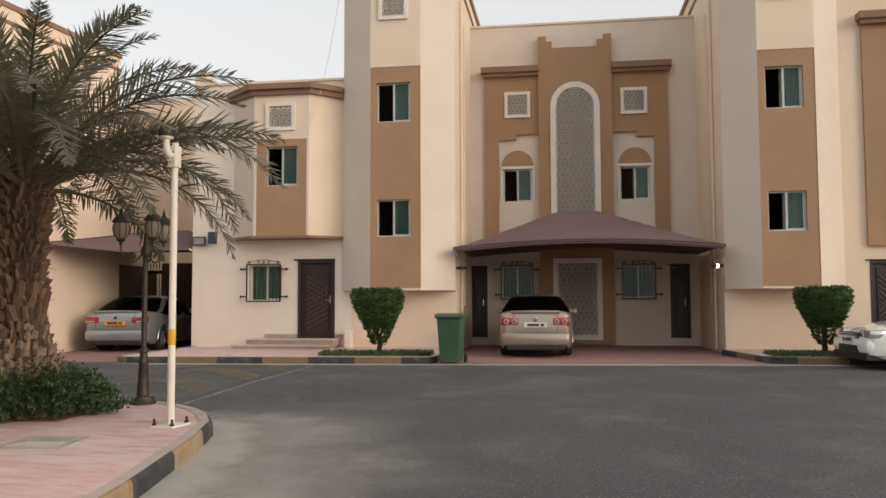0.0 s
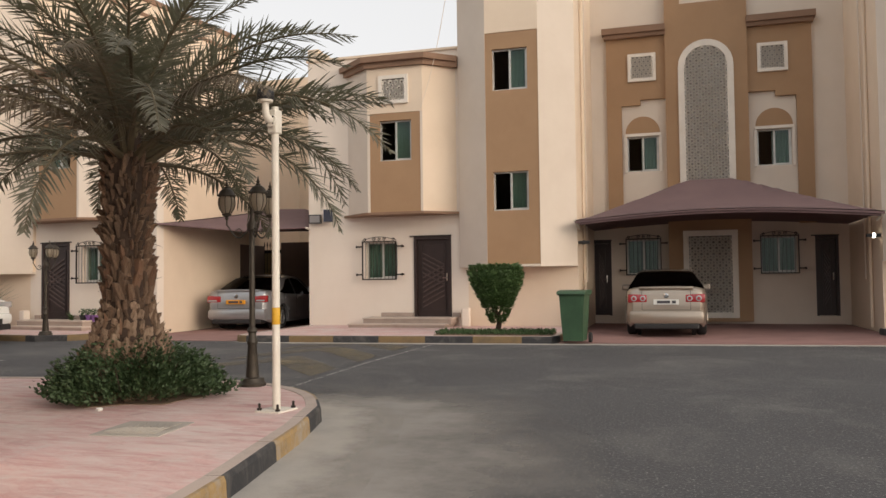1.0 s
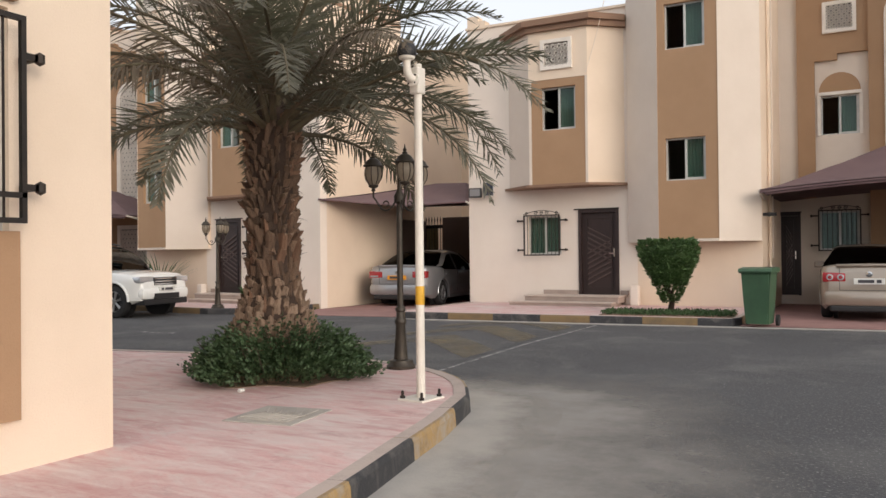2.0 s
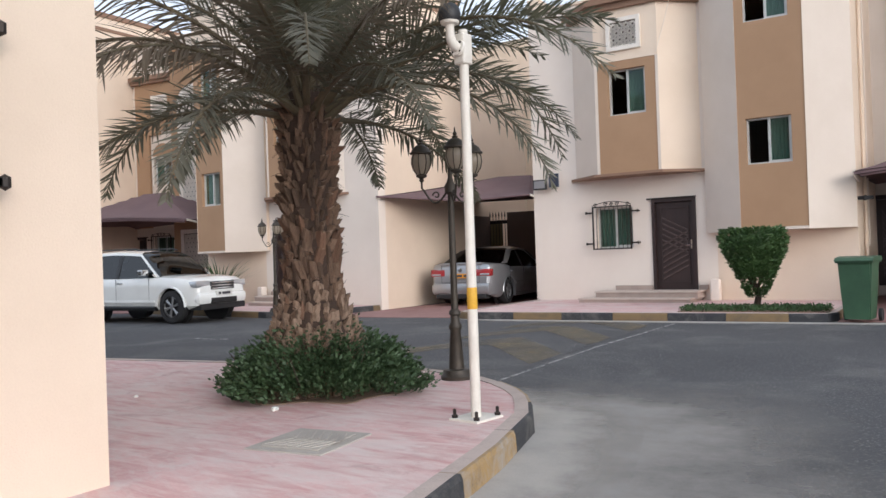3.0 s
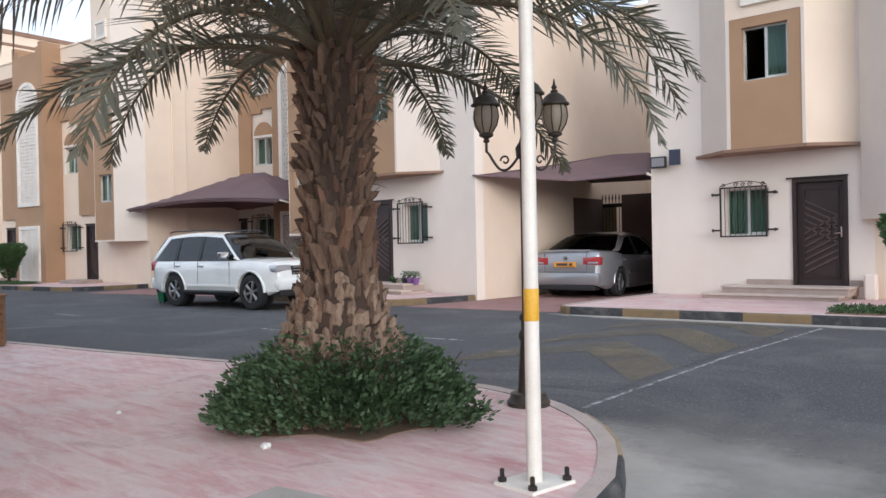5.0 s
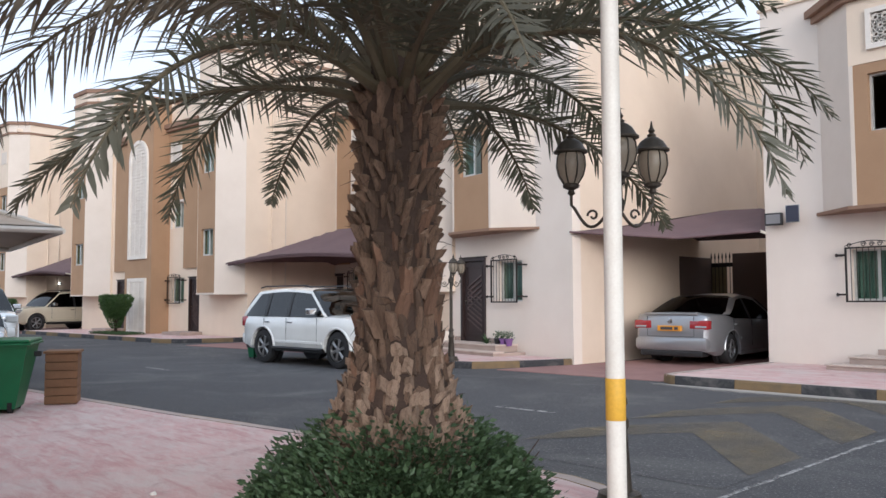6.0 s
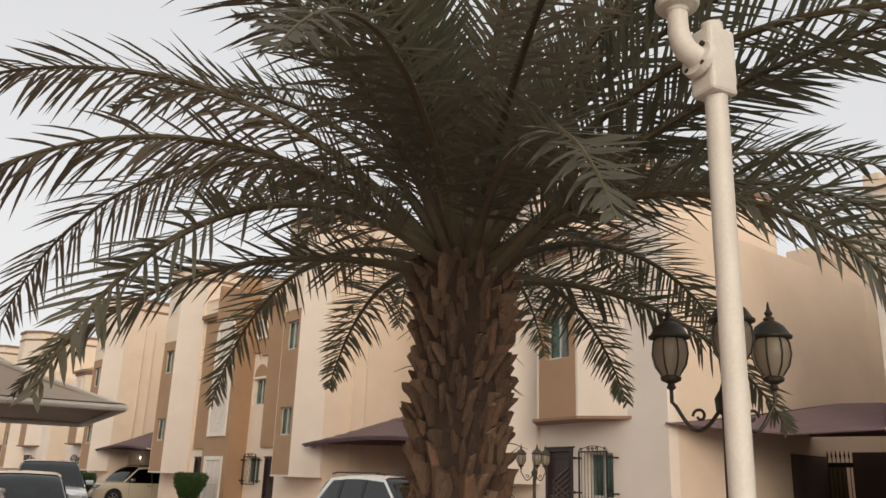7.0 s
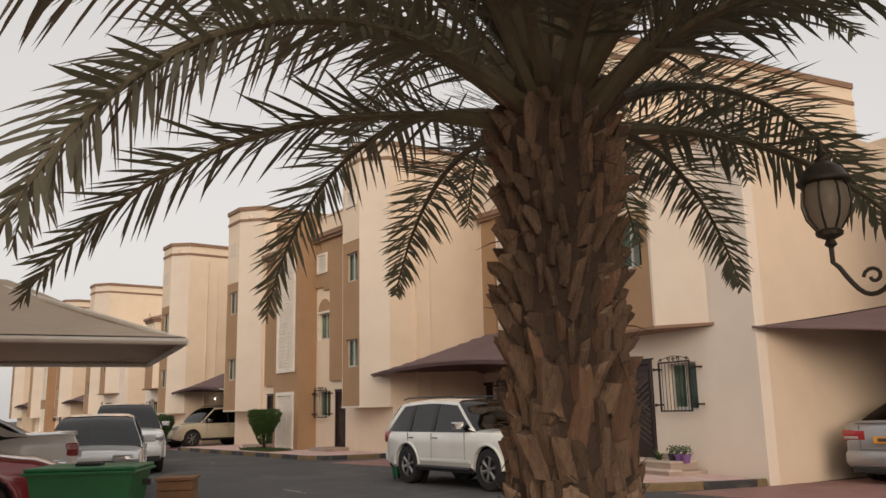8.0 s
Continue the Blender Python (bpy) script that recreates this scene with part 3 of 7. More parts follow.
def slatted_screen(parent, s, x0, x1, z0, z1, y, arch=False, frame_w=0.14):
    """A white louvred screen: a moulded frame, a plain back and level slats."""
    outline = arch_outline(x0, x1, z0, z1) if arch else [(x0, z0), (x1, z0), (x1, z1), (x0, z1)]
    a, b, c, d = x0 + frame_w, x1 - frame_w, z0 + frame_w, z1 - frame_w
    inner = arch_outline(a, b, c, d) if arch else [(a, c), (b, c), (b, d), (a, d)]
    bm = bmesh.new()
    rings = [[bm.verts.new((x, yy, z)) for x, z in o] for o, yy in ((outline, y - 0.002), (outline, y - 0.07), (inner, y - 0.07), (inner, y - 0.01))]
    k = len(outline)
    for p, q in zip(rings, rings[1:]):
        for i in range(k):
            bm.faces.new((p[i], p[(i + 1) % k], q[(i + 1) % k], q[i]))
    fr = hpart("louvred_screen", bm, PLASTER, parent, s, "white louvred plaster screen")
    bm = bmesh.new()
    plate(bm, inner, y - 0.010, y - 0.004)
    hpart("backing", bm, PLASTER, fr, s)
    r, cx = (b - a) / 2, (a + b) / 2
    z = c + 0.08
    while z < d - 0.04:
        w = r if not arch or z < d - r else math.sqrt(max(0.0, r * r - (z - d + r) ** 2))
        if w > 0.06:
            hpart("slat", boxes((cx - w + 0.002, cx + w - 0.002, y - 0.045, y - 0.012, z, z + 0.05)), PLASTER, fr, s)
        z += 0.13
    for x in (cx - r / 3, cx + r / 3):
        hpart("mullion", boxes((x - 0.015, x + 0.015, y - 0.055, y - 0.046, c, d - (0.25 if arch else 0.0))), PLASTER, fr, s)
    return fr


def low_house(row, u0, name_label, skew=0.0):
    """The low part of a house: ground floor with window and door, a splayed bay above, and a cornice; skew: how far its side wall leans inwards per metre back."""
    s = row[2]
    h = thing("house", row_matrix(row, u0), name_label, "house", "row of terraced houses")
    win, door, bayw = (1.62, 2.50, 1.34, 2.28), (2.95, 3.94, 0.34, 2.40), (2.26, 3.12, 4.29, 5.31)
    W = 4.38
    hpart("wall", slab(bmesh.new(), 0, W, 0, 7.15, 0, 0.25, [win, door, (1.6, 3.8, 3.3, 6.3)]), PALE, h, s)
    far = 8.75 * skew
    hpart("side_wall", prism(bmesh.new(), [(0, 0.25), (0.25, 0.25), (0.25 + far, 9.0), (far, 9.0)], 0, 7.15), CREAM, h, s)
    hpart("back_wall", boxes((0.27 + far, W, 8.75, 9.0, 0, 7.15)), CREAM, h, s)
    inside = [(0.25, 0.25), (W, 0.25), (W, 8.75), (0.25 + far, 8.75)]
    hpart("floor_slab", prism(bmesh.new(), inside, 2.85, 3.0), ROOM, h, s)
    hpart("roof", prism(bmesh.new(), inside, 6.75, 6.9), CREAM, h, s)
    hpart("coping", boxes((-0.04, W, -0.05, 0.30, 7.15, 7.21)), CREAM, h, s)
    hpart("corner_merlon", boxes((0.0, 0.30, 0.0, 0.30, 7.21, 7.5), (0.30, 0.5, 0.0, 0.30, 7.21, 7.36)), CREAM, h, s, "stepped corner merlon")
    # the bay
    bm = slab(bmesh.new(), 1.95, 3.42, 5.5, 6.65, -0.65, -0.45)
    hpart("bay_front", bm, CREAM, h, s)
    hpart("bay_panel", slab(bmesh.new(), 2.02, 3.36, 3.0, 5.5, -0.64, -0.44, [bayw]), TAN, h, s, "tan rendered panel round the bay window")
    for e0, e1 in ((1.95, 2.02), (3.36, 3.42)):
        hpart("bay_edge", boxes((e0, e1, -0.65, -0.45, 3.0, 5.5)), DULL_CREAM, h, s)
    # One cheek takes the duller render, the other plain cream.
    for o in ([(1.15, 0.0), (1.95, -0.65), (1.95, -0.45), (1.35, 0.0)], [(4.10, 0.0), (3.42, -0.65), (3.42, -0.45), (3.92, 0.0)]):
        hpart("bay_cheek", prism(bmesh.new(), o, 3.0, 6.65), CREAM if o[0][0] > 3 else DULL_CREAM, h, s)
    plan = [(1.02, -0.002), (1.90, -0.74), (3.47, -0.74), (4.18, -0.12), (4.18, -0.002)]
    hpart("bay_soffit", prism(bmesh.new(), plan, 2.94, 3.0), BROWN, h, s, "brown edge below the bay")
    hpart("cornice", prism(bmesh.new(), plan, 6.65, 6.78), BROWN, h, s, "brown bay cornice")
    hpart("cornice", prism(bmesh.new(), [(0.9, -0.002), (1.85, -0.84), (3.52, -0.84), (4.18, -0.20), (4.18, -0.002)], 6.78, 6.92), BROWN, h, s, "brown bay cornice")
    window(h, s, *bayw, -0.54, opened=1.0)
    carved_screen(h, s, 2.28, 3.06, 5.72, 6.44, -0.65, 0.15)
    window(h, s, *win, 0.12)
    grille(h, s, win[0] - 0.03, win[1] + 0.03, win[2] - 0.03, win[3] + 0.03, 0.0)
    house_door(h, s, *door, 0.0)
    hpart("gas_meter_box", boxes((4.26, 4.46, -0.30, -0.104, 0.13, 0.60), bevel=0.03), PALE, h, s, "small rendered box by the steps")
    st = thing("doorsteps", row_matrix(row, u0), "pinkish stone steps before the front door", "steps", "doorsteps")
    for b in ((1.52, 4.02, -0.95, -0.003, 0.13, 0.20), (1.80, 4.10, -0.66, -0.003, 0.20, 0.335)):
        hpart("step", boxes(b, bevel=0.010), STEP, st, s)
    for b in ((1.50, 4.04, -0.97, -0.64, 0.20, 0.232), (1.78, 4.12, -0.68, -0.004, 0.335, 0.367)):
        hpart("tread", boxes(b, bevel=0.008), PALE_STONE, st, s, "stone tread, coloured lighter than the shaded risers")
    for b in ((2.05, 2.93, -0.05, -0.003, 0.367, 0.47), (3.97, 4.17, -0.05, -0.003, 0.367, 0.47)):
        hpart("skirting", boxes(b, bevel=0.006), STEP, st, s)
    return h


def tower(row, u0, detail=True, mirror=False):
    """A tall splayed stair tower that overhangs the ground floor, with a tan panel and two windows. Its left edge is at u0."""
    s = row[2]
    h = thing("tower_house", row_matrix(row, u0), "tall cream rendered tower with tan window panel", "house", "towers of the terrace")
    a, b, W = 0.70, 1.98, 2.74
    w1, w2 = (0.86, 1.72, 2.92, 3.85), (0.86, 1.72, 5.80, 6.80)
    z0, z1 = 1.62, 10.5
    e = 0.0 if mirror else -0.19
    hpart("wall", slab(bmesh.new(), a, b, 1.65, 7.2, -0.845, -0.60, [w1, w2]), TAN, h, s, "tan rendered window panel")
    hpart("wall", boxes((a, b, -0.86, -0.60, 7.2, z1)), CREAM, h, s)
    # Splays coloured darker than the walls to temper the sunlight on them.
    hpart("splay", prism(bmesh.new(), [(e, -0.10), (a, -0.86), (a, -0.60), (e + 0.25, -0.10)], z0, z1), DULL_CREAM, h, s)
    hpart("splay", prism(bmesh.new(), [(W, -0.10), (b, -0.86), (b, -0.60), (W - 0.25, -0.10)], z0, z1), DULL_CREAM, h, s)
    hpart("side_wall", boxes((e, e + 0.25, -0.10, 9.0, z0 if mirror else 3.1, z1)), CREAM, h, s)
    if not mirror:
        hpart("side_wall", boxes((e, e + 0.25, -0.10, -0.004, z0, 3.1)), CREAM, h, s)
    hpart("side_wall", boxes((W - 0.25, W, -0.10, 9.0, z0, z1)), CREAM, h, s)
    hpart("side_wall", boxes((0.0, 0.25, 0.25, 9.0, 0, z0)), CREAM, h, s)
    hpart("side_wall", boxes((W - 0.25, W, 0.25, 9.0, 0, z0)), CREAM, h, s)
    hpart("ground_wall", boxes((0.0, W, 0.0, 0.25, 0, z0)), CREAM, h, s)
    hpart("back_wall", boxes((0.25, W - 0.25, 8.75, 9.0, 0, z1)), CREAM, h, s)
    hpart("soffit", prism(bmesh.new(), [(e - 0.002, -0.10), (a, -0.88), (b, -0.88), (W, -0.10), (W, -0.003), (e, -0.003)], z0 - 0.03, z0 + 0.025), DULL_CREAM, h, s)
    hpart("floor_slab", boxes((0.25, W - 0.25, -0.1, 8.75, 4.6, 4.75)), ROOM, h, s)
    hpart("roof", boxes((0.25, W - 0.25, -0.6, 8.75, 10.0, 10.15)), CREAM, h, s)
    hpart("cornice", prism(bmesh.new(), [(e - 0.06, -0.12), (a - 0.03, -0.94), (b + 0.03, -0.94), (W + 0.06, -0.12), (W + 0.06, 9.0), (e - 0.06, 9.0)], z1 - 0.12, z1 + 0.05), BROWN, h, s, "brown cornice band")
    hpart("cornice", prism(bmesh.new(), [(e - 0.03, -0.11), (a - 0.015, -0.90), (b + 0.015, -0.90), (W + 0.03, -0.11), (W + 0.03, 9.0), (e - 0.03, 9.0)], z1 - 0.62, z1 - 0.5), BROWN, h, s, "brown cornice band")
    window(h, s, *w1, -0.76, opened=1.0)
    window(h, s, *w2, -0.76, opened=1.0)
    if detail:
        carved_screen(h, s, 0.92, 1.66, 8.40, 9.02, -0.86, 0.15)
    else:
        hpart("plaster_panel", boxes((0.92, 1.66, -0.88, -0.86, 8.4, 9.02), bevel=0.01), DULL_CREAM, h, s, "raised pale plaster panel")
    bm = bmesh.new()
    tube(bm, [(W + 0.05 if not mirror else -0.05, 0.9, 0.1), (W + 0.05 if not mirror else -0.05, 0.9, 9.6)], 0.035, 7)
    hpart("drain_pipe", bm, CREAM, h, s, "painted drain pipe")
    bm = bmesh.new()
    tube(bm, [(W + 0.05 if not mirror else -0.05, 1.45, 1.2), (W + 0.06 if not mirror else -0.06, 1.45, 8.9)], 0.02, 6)
    hpart("cable_duct", bm, DULL_CREAM, h, s)
    return h


def recess_front(parent, s, W, y, z_top, deep, first_door=True):
    """The ornamental middle of a house: stepped tan surrounds, a tan pilaster with a tall pierced arch, and side windows. W wide, its face at y."""
    c = W / 2
    half = W / 2 - 0.55
    for d in (-1, 1):
        def X(x):
            return c + d * x
        def hole(x0, x1, z0, z1):
            return (min(X(x0), X(x1)), max(X(x0), X(x1)), z0, z1)
        def rect(x0, x1, y0, y1, z0, z1):
            return (min(X(x0), X(x1)), max(X(x0), X(x1)), y0, y1, z0, z1)
        # tan surround with a stepped opening
        out = [(1.07, 6.17), (1.75, 6.17), (1.75, 6.02), (2.27, 6.02), (2.27, 2.6), (half, 2.6), (half, 7.95), (1.07, 7.95)]
        bm = bmesh.new()
        plate(bm, [(X(x), z) for x, z in out], y - 0.10, y - 0.002)
        hpart("surround", bm, TAN, parent, s, "tan stepped window surround")
        hpart("cornice", boxes(rect(1.05, half + 0.05, y - 0.24, y - 0.002, 7.92, 8.03), rect(1.05, half + 0.10, y - 0.32, y - 0.002, 8.03, 8.2)), BROWN, parent, s, "brown cornice")
        carved_screen(parent, s, *hole(1.32, 2.08, 6.68, 7.46), y - 0.10, 0.12)
        w = hole(1.28, 2.14, 4.17, 5.15)
        window(parent, s, *w, y + 0.08, opened=1.0)
        bm = bmesh.new()
        plate(bm, arch_outline(*hole(1.24, 2.18, 5.24, 5.24 + 0.47)[:2], 5.24, 5.71), y - 0.03, y - 0.002)
        hpart("arch_head", bm, TAN, parent, s, "tan arched window head")
        hpart("sill", boxes(rect(1.22, 2.20, y - 0.06, y - 0.002, 5.155, 5.235)), PLASTER, parent, s)
        for ja in (1.20, 2.15):
            hpart("jamb", boxes(rect(ja, ja + 0.07, y - 0.04, y - 0.002, 4.15, 5.155)), PLASTER, parent, s)
        g = hole(1.30, 2.20, 1.30, 2.26)
        window(parent, s, *g, y + 0.08)
        grille(parent, s, g[0] - 0.03, g[1] + 0.03, g[2] - 0.03, g[3] + 0.03, y)
        dr = hole(2.64, 3.20, 0.15, 2.25) if deep else hole(2.55, 3.30, 0.15, 2.25)
        house_door(parent, s, *dr, y + 0.02)
    p = 0.22 if deep else 0.75
    out = [(c - 1.07, 0), (c + 1.07, 0), (c + 1.07, 9.08), (c + 0.84, 9.08), (c + 0.84, 8.92), (c + 0.66, 8.92), (c + 0.66, 8.72), (c - 0.66, 8.72), (c - 0.66, 8.92), (c - 0.84, 8.92), (c - 0.84, 9.08), (c - 1.07, 9.08)]
    bm = bmesh.new()
    plate(bm, out, y - p, y - 0.002)
    hpart("pilaster", bm, TAN, parent, s, "tan central pilaster with stepped top")
    if deep:
        carved_screen(parent, s, c - 0.73, c + 0.71, 3.0, 7.67, y - p, 0.165, arch=True, frame_w=0.17)
        carved_screen(parent, s, c - 0.69, c + 0.71, 0.10, 2.46, y - p, 0.165, frame_w=0.15)
    else:
        slatted_screen(parent, s, c - 0.75, c + 0.75, 3.0, 7.67, y - p, arch=True)
        slatted_screen(parent, s, c - 0.73, c + 0.73, 0.10, 2.26, y - p)
    holes = []
    for d in (-1, 1):
        for x0, x1, z0, z1 in ((1.28, 2.14, 4.17, 5.15), (1.30, 2.20, 1.30, 2.26), (2.64, 3.20, 0.15, 2.25) if deep else (2.55, 3.30, 0.15, 2.25)):
            a, b = sorted((c + d * x0, c + d * x1))
            holes.append((a, b, z0, z1))
    hpart("wall", slab(bmesh.new(), 0, W + (0.24 if deep else 0.0), -0.1, z_top, y, y + 0.25, holes), DULL_CREAM if deep else CREAM, parent, s)
    hpart("coping", boxes((0, W + (0.24 if deep else 0.0), y - 0.04, y + 0.29, z_top, z_top + 0.06)), CREAM, parent, s)
    hpart("roof", boxes((0, W, y + 0.25, y + 5.1, z_top - 0.5, z_top - 0.35)), CREAM, parent, s)
    hpart("back_wall", boxes((0, W, y + 5.1, y + 5.35, 0, z_top)), CREAM, parent, s)
    hpart("floor_slab", boxes((0, W, y + 0.25, y + 5.1, 2.9, 3.05)), ROOM, parent, s)


def canopy_mesh(x0, x1, y0, y1, z, peak, rx0, rx1, ry, sag=0.28):
    """A tensioned hip canopy between four corners, its edges pulled in and up, over a short ridge; doubled for thickness."""
    n = 20
    bm = bmesh.new()

    def height(u, v):
        x, y = x0 + (x1 - x0) * u, y0 + (y1 - y0) * v
        px = (x - x0) / (rx0 - x0) if x < rx0 else ((x1 - x) / (x1 - rx1) if x > rx1 else 1.0)
        py = (y - y0) / (ry - y0) if y < ry else (y1 - y) / (y1 - ry)
        k = max(0.0, min(px, py, 1.0))
        # concave slopes, edges lifted midway
        lift = sag * math.sin(math.pi * u) * (1 - k)
        return z + (peak - z) * k ** 1.25 + lift * 0.6

    for dz in (0.0, -0.02):
        g = [[bm.verts.new((x0 + (x1 - x0) * i / n, y0 + (y1 - y0) * j / n, height(i / n, j / n) + dz)) for j in range(n + 1)] for i in range(n + 1)]
        for i in range(n):
            for j in range(n):
                bm.faces.new((g[i][j], g[i + 1][j], g[i + 1][j + 1], g[i][j + 1]))
    return bm


def court(row, u0, W=6.45):
    """A deep court between two towers: the ornamental front at its back and a canvas car canopy over it."""
    s = row[2]
    h = thing("court_house", row_matrix(row, u0) @ Matrix.Translation((0, 0, 0.08)), "recessed house front with tan pilaster and pierced arch", "house", "row of terraced houses")
    recess_front(h, s, W, 3.6, 9.5, True)
    c = thing("car_canopy", row_matrix(row, u0), "plum canvas car canopy stretched between the towers", "canopy", "car canopies")
    hpart("canvas", canopy_mesh(0.12, W + 0.2, -0.75, 3.59, 2.64, 3.72, W / 2 - 0.55, W / 2 + 0.55, 1.4), CANVAS, c, s)
    bm = bmesh.new()
    tube(bm, [(0.25 + (W - 0.15) * k / 16, -0.70, 2.56 + 0.17 * math.sin(math.pi * k / 16)) for k in range(17)], 0.03, 6)
    hpart("front_cable", bm, CANVAS, c, s, "folded front hem")
    bm = bmesh.new()
    plate(bm, [(0.15 + (W + 0.02) * k / 16, 2.62 + 0.168 * math.sin(math.pi * k / 16)) for k in range(17)] + [(W + 0.17 - (W + 0.02) * k / 16, 2.575 + 0.185 * math.sin(math.pi * k / 16)) for k in range(17)], -0.76, -0.74)
    hpart("valance", bm, CANVAS, c, s)
    for x in (0.14, W + 0.18):
        bm = bmesh.new()
        tube(bm, [(x, 0.05, 2.5), (x, -0.72, 2.62)], 0.03, 6)
        hpart("bracket", bm, POLE, c, s)
    return h


def flat_front(row, u0, W=7.9):
    """The shallow middle between two towers, with its pilaster standing well forward."""
    s = row[2]
    h = thing("middle_house", row_matrix(row, u0), "shallow house front with projecting tan pilaster", "house", "row of terraced houses")
    recess_front(h, s, W, 0.0, 8.9, False)
    st = thing("doorsteps", row_matrix(row, u0), "pinkish stone steps before the front doors", "steps", "doorsteps")
    for x in (0.4, W - 1.6):
        hpart("step", boxes((x, x + 1.3, -0.9, -0.003, 0.13, 0.25), bevel=0.012), STEP, st, s)
    return h


COURT_FROM, COURT_TO = row_matrix(LEFT_ROW, 7.12).translation, row_matrix(STREET_ROW, 13.57).translation
COURT_ROW = (COURT_FROM, math.atan2(COURT_FROM.y - COURT_TO.y, COURT_FROM.x - COURT_TO.x), -1)
FAR_ROW = (row_matrix(STREET_ROW, 16.31).translation, math.atan(0.10), -1)
FAR_ROW_BACK = (row_matrix(FAR_ROW, 24.21).translation, FAR_ROW[1], 1)
FARTHER_ROW = (row_matrix(FAR_ROW, 28.6).translation, FAR_ROW[1], -1)
low_house(RIGHT_ROW, 0.0, "low cream house with splayed bay and dark front door")
tower(RIGHT_ROW, 4.38)
court(RIGHT_ROW, 7.01)
tower(RIGHT_ROW, 13.70, mirror=True)
flat_front(RIGHT_ROW, 16.44, 7.77)
tower(RIGHT_ROW, 24.21)
low_house(LEFT_ROW, 0.0, "low cream house with splayed bay and plants on its steps", skew=0.174)
tower(LEFT_ROW, 4.38)
court(COURT_ROW, 0.0, (COURT_TO - COURT_FROM).length)
tower(STREET_ROW, 13.57, mirror=True)
flat_front(FAR_ROW, 0.0)
tower(FAR_ROW, 7.9, detail=False)
court(FAR_ROW, 10.64)
tower(FAR_ROW, 17.09, detail=False, mirror=True)
low_house(FAR_ROW_BACK, 0.0, "low cream house with splayed bay far along the street")
low_house(FARTHER_ROW, 0.0, "low cream house with splayed bay far along the street")
tower(FARTHER_ROW, 4.38, detail=False)
court(FARTHER_ROW, 7.12)
tower(FARTHER_ROW, 13.57, detail=False, mirror=True)
flat_front(FARTHER_ROW, 16.31)
tower(FARTHER_ROW, 24.21, detail=False)
court(FARTHER_ROW, 26.95)
tower(FARTHER_ROW, 33.40, detail=False, mirror=True)


# ---- ground, road, pavements ----
def sheet(name, outline, z0, z1, mat, label, category="ground", kind="structure"):
    bm = bmesh.new()
    prism(bm, outline, z0, z1)
    ob = part(name, bm, mat)
    return tagged(ob, label, category, kind=kind)


def ground_sheet():
    bm = bmesh.new()
    prism(bm, [(-900, -700), (700, -700), (700, 900), (-900, 900)], -0.3, 0.0)
    return tagged(part("road", bm, ASPHALT), "worn grey asphalt road with dusty patches", "road", kind="structure")


ground_sheet()
ISLAND = [(-1.75, -6), (-1.80, 0), (-1.88, 4.2), (-2.0, 5.5), (-2.10, 6.1), (-2.27, 6.9), (-2.43, 7.68), (-2.70, 8.65), (-3.0, 9.22), (-3.36, 9.64), (-3.8, 9.98), (-4.3, 10.22), (-4.85, 10.33), (-5.8, 10.27), (-7.5, 10.03), (-9.8, 9.62), (-12.2, 9.28), (-22, 7.9), (-22, -6)]


def inset(outline, d):
    """The outline drawn in by d."""
    n = len(outline)
    area = sum(outline[i][0] * outline[(i + 1) % n][1] - outline[(i + 1) % n][0] * outline[i][1] for i in range(n))
    sg = 1 if area > 0 else -1
    res = []
    for i in range(n):
        p, q, r = Vector(outline[i - 1]), Vector(outline[i]), Vector(outline[(i + 1) % n])
        a, b = (q - p).normalized(), (r - q).normalized()
        m = (Vector((-a.y, a.x)) + Vector((-b.y, b.x))).normalized()
        c = max(0.4, m.dot(Vector((-a.y, a.x))))
        res.append(tuple(q + m * sg * d / c))
    return res


sheet("pavement", inset(ISLAND, 0.15), -0.05, 0.145, PAVING, "pink stamped concrete pavement round the palm", "pavement")


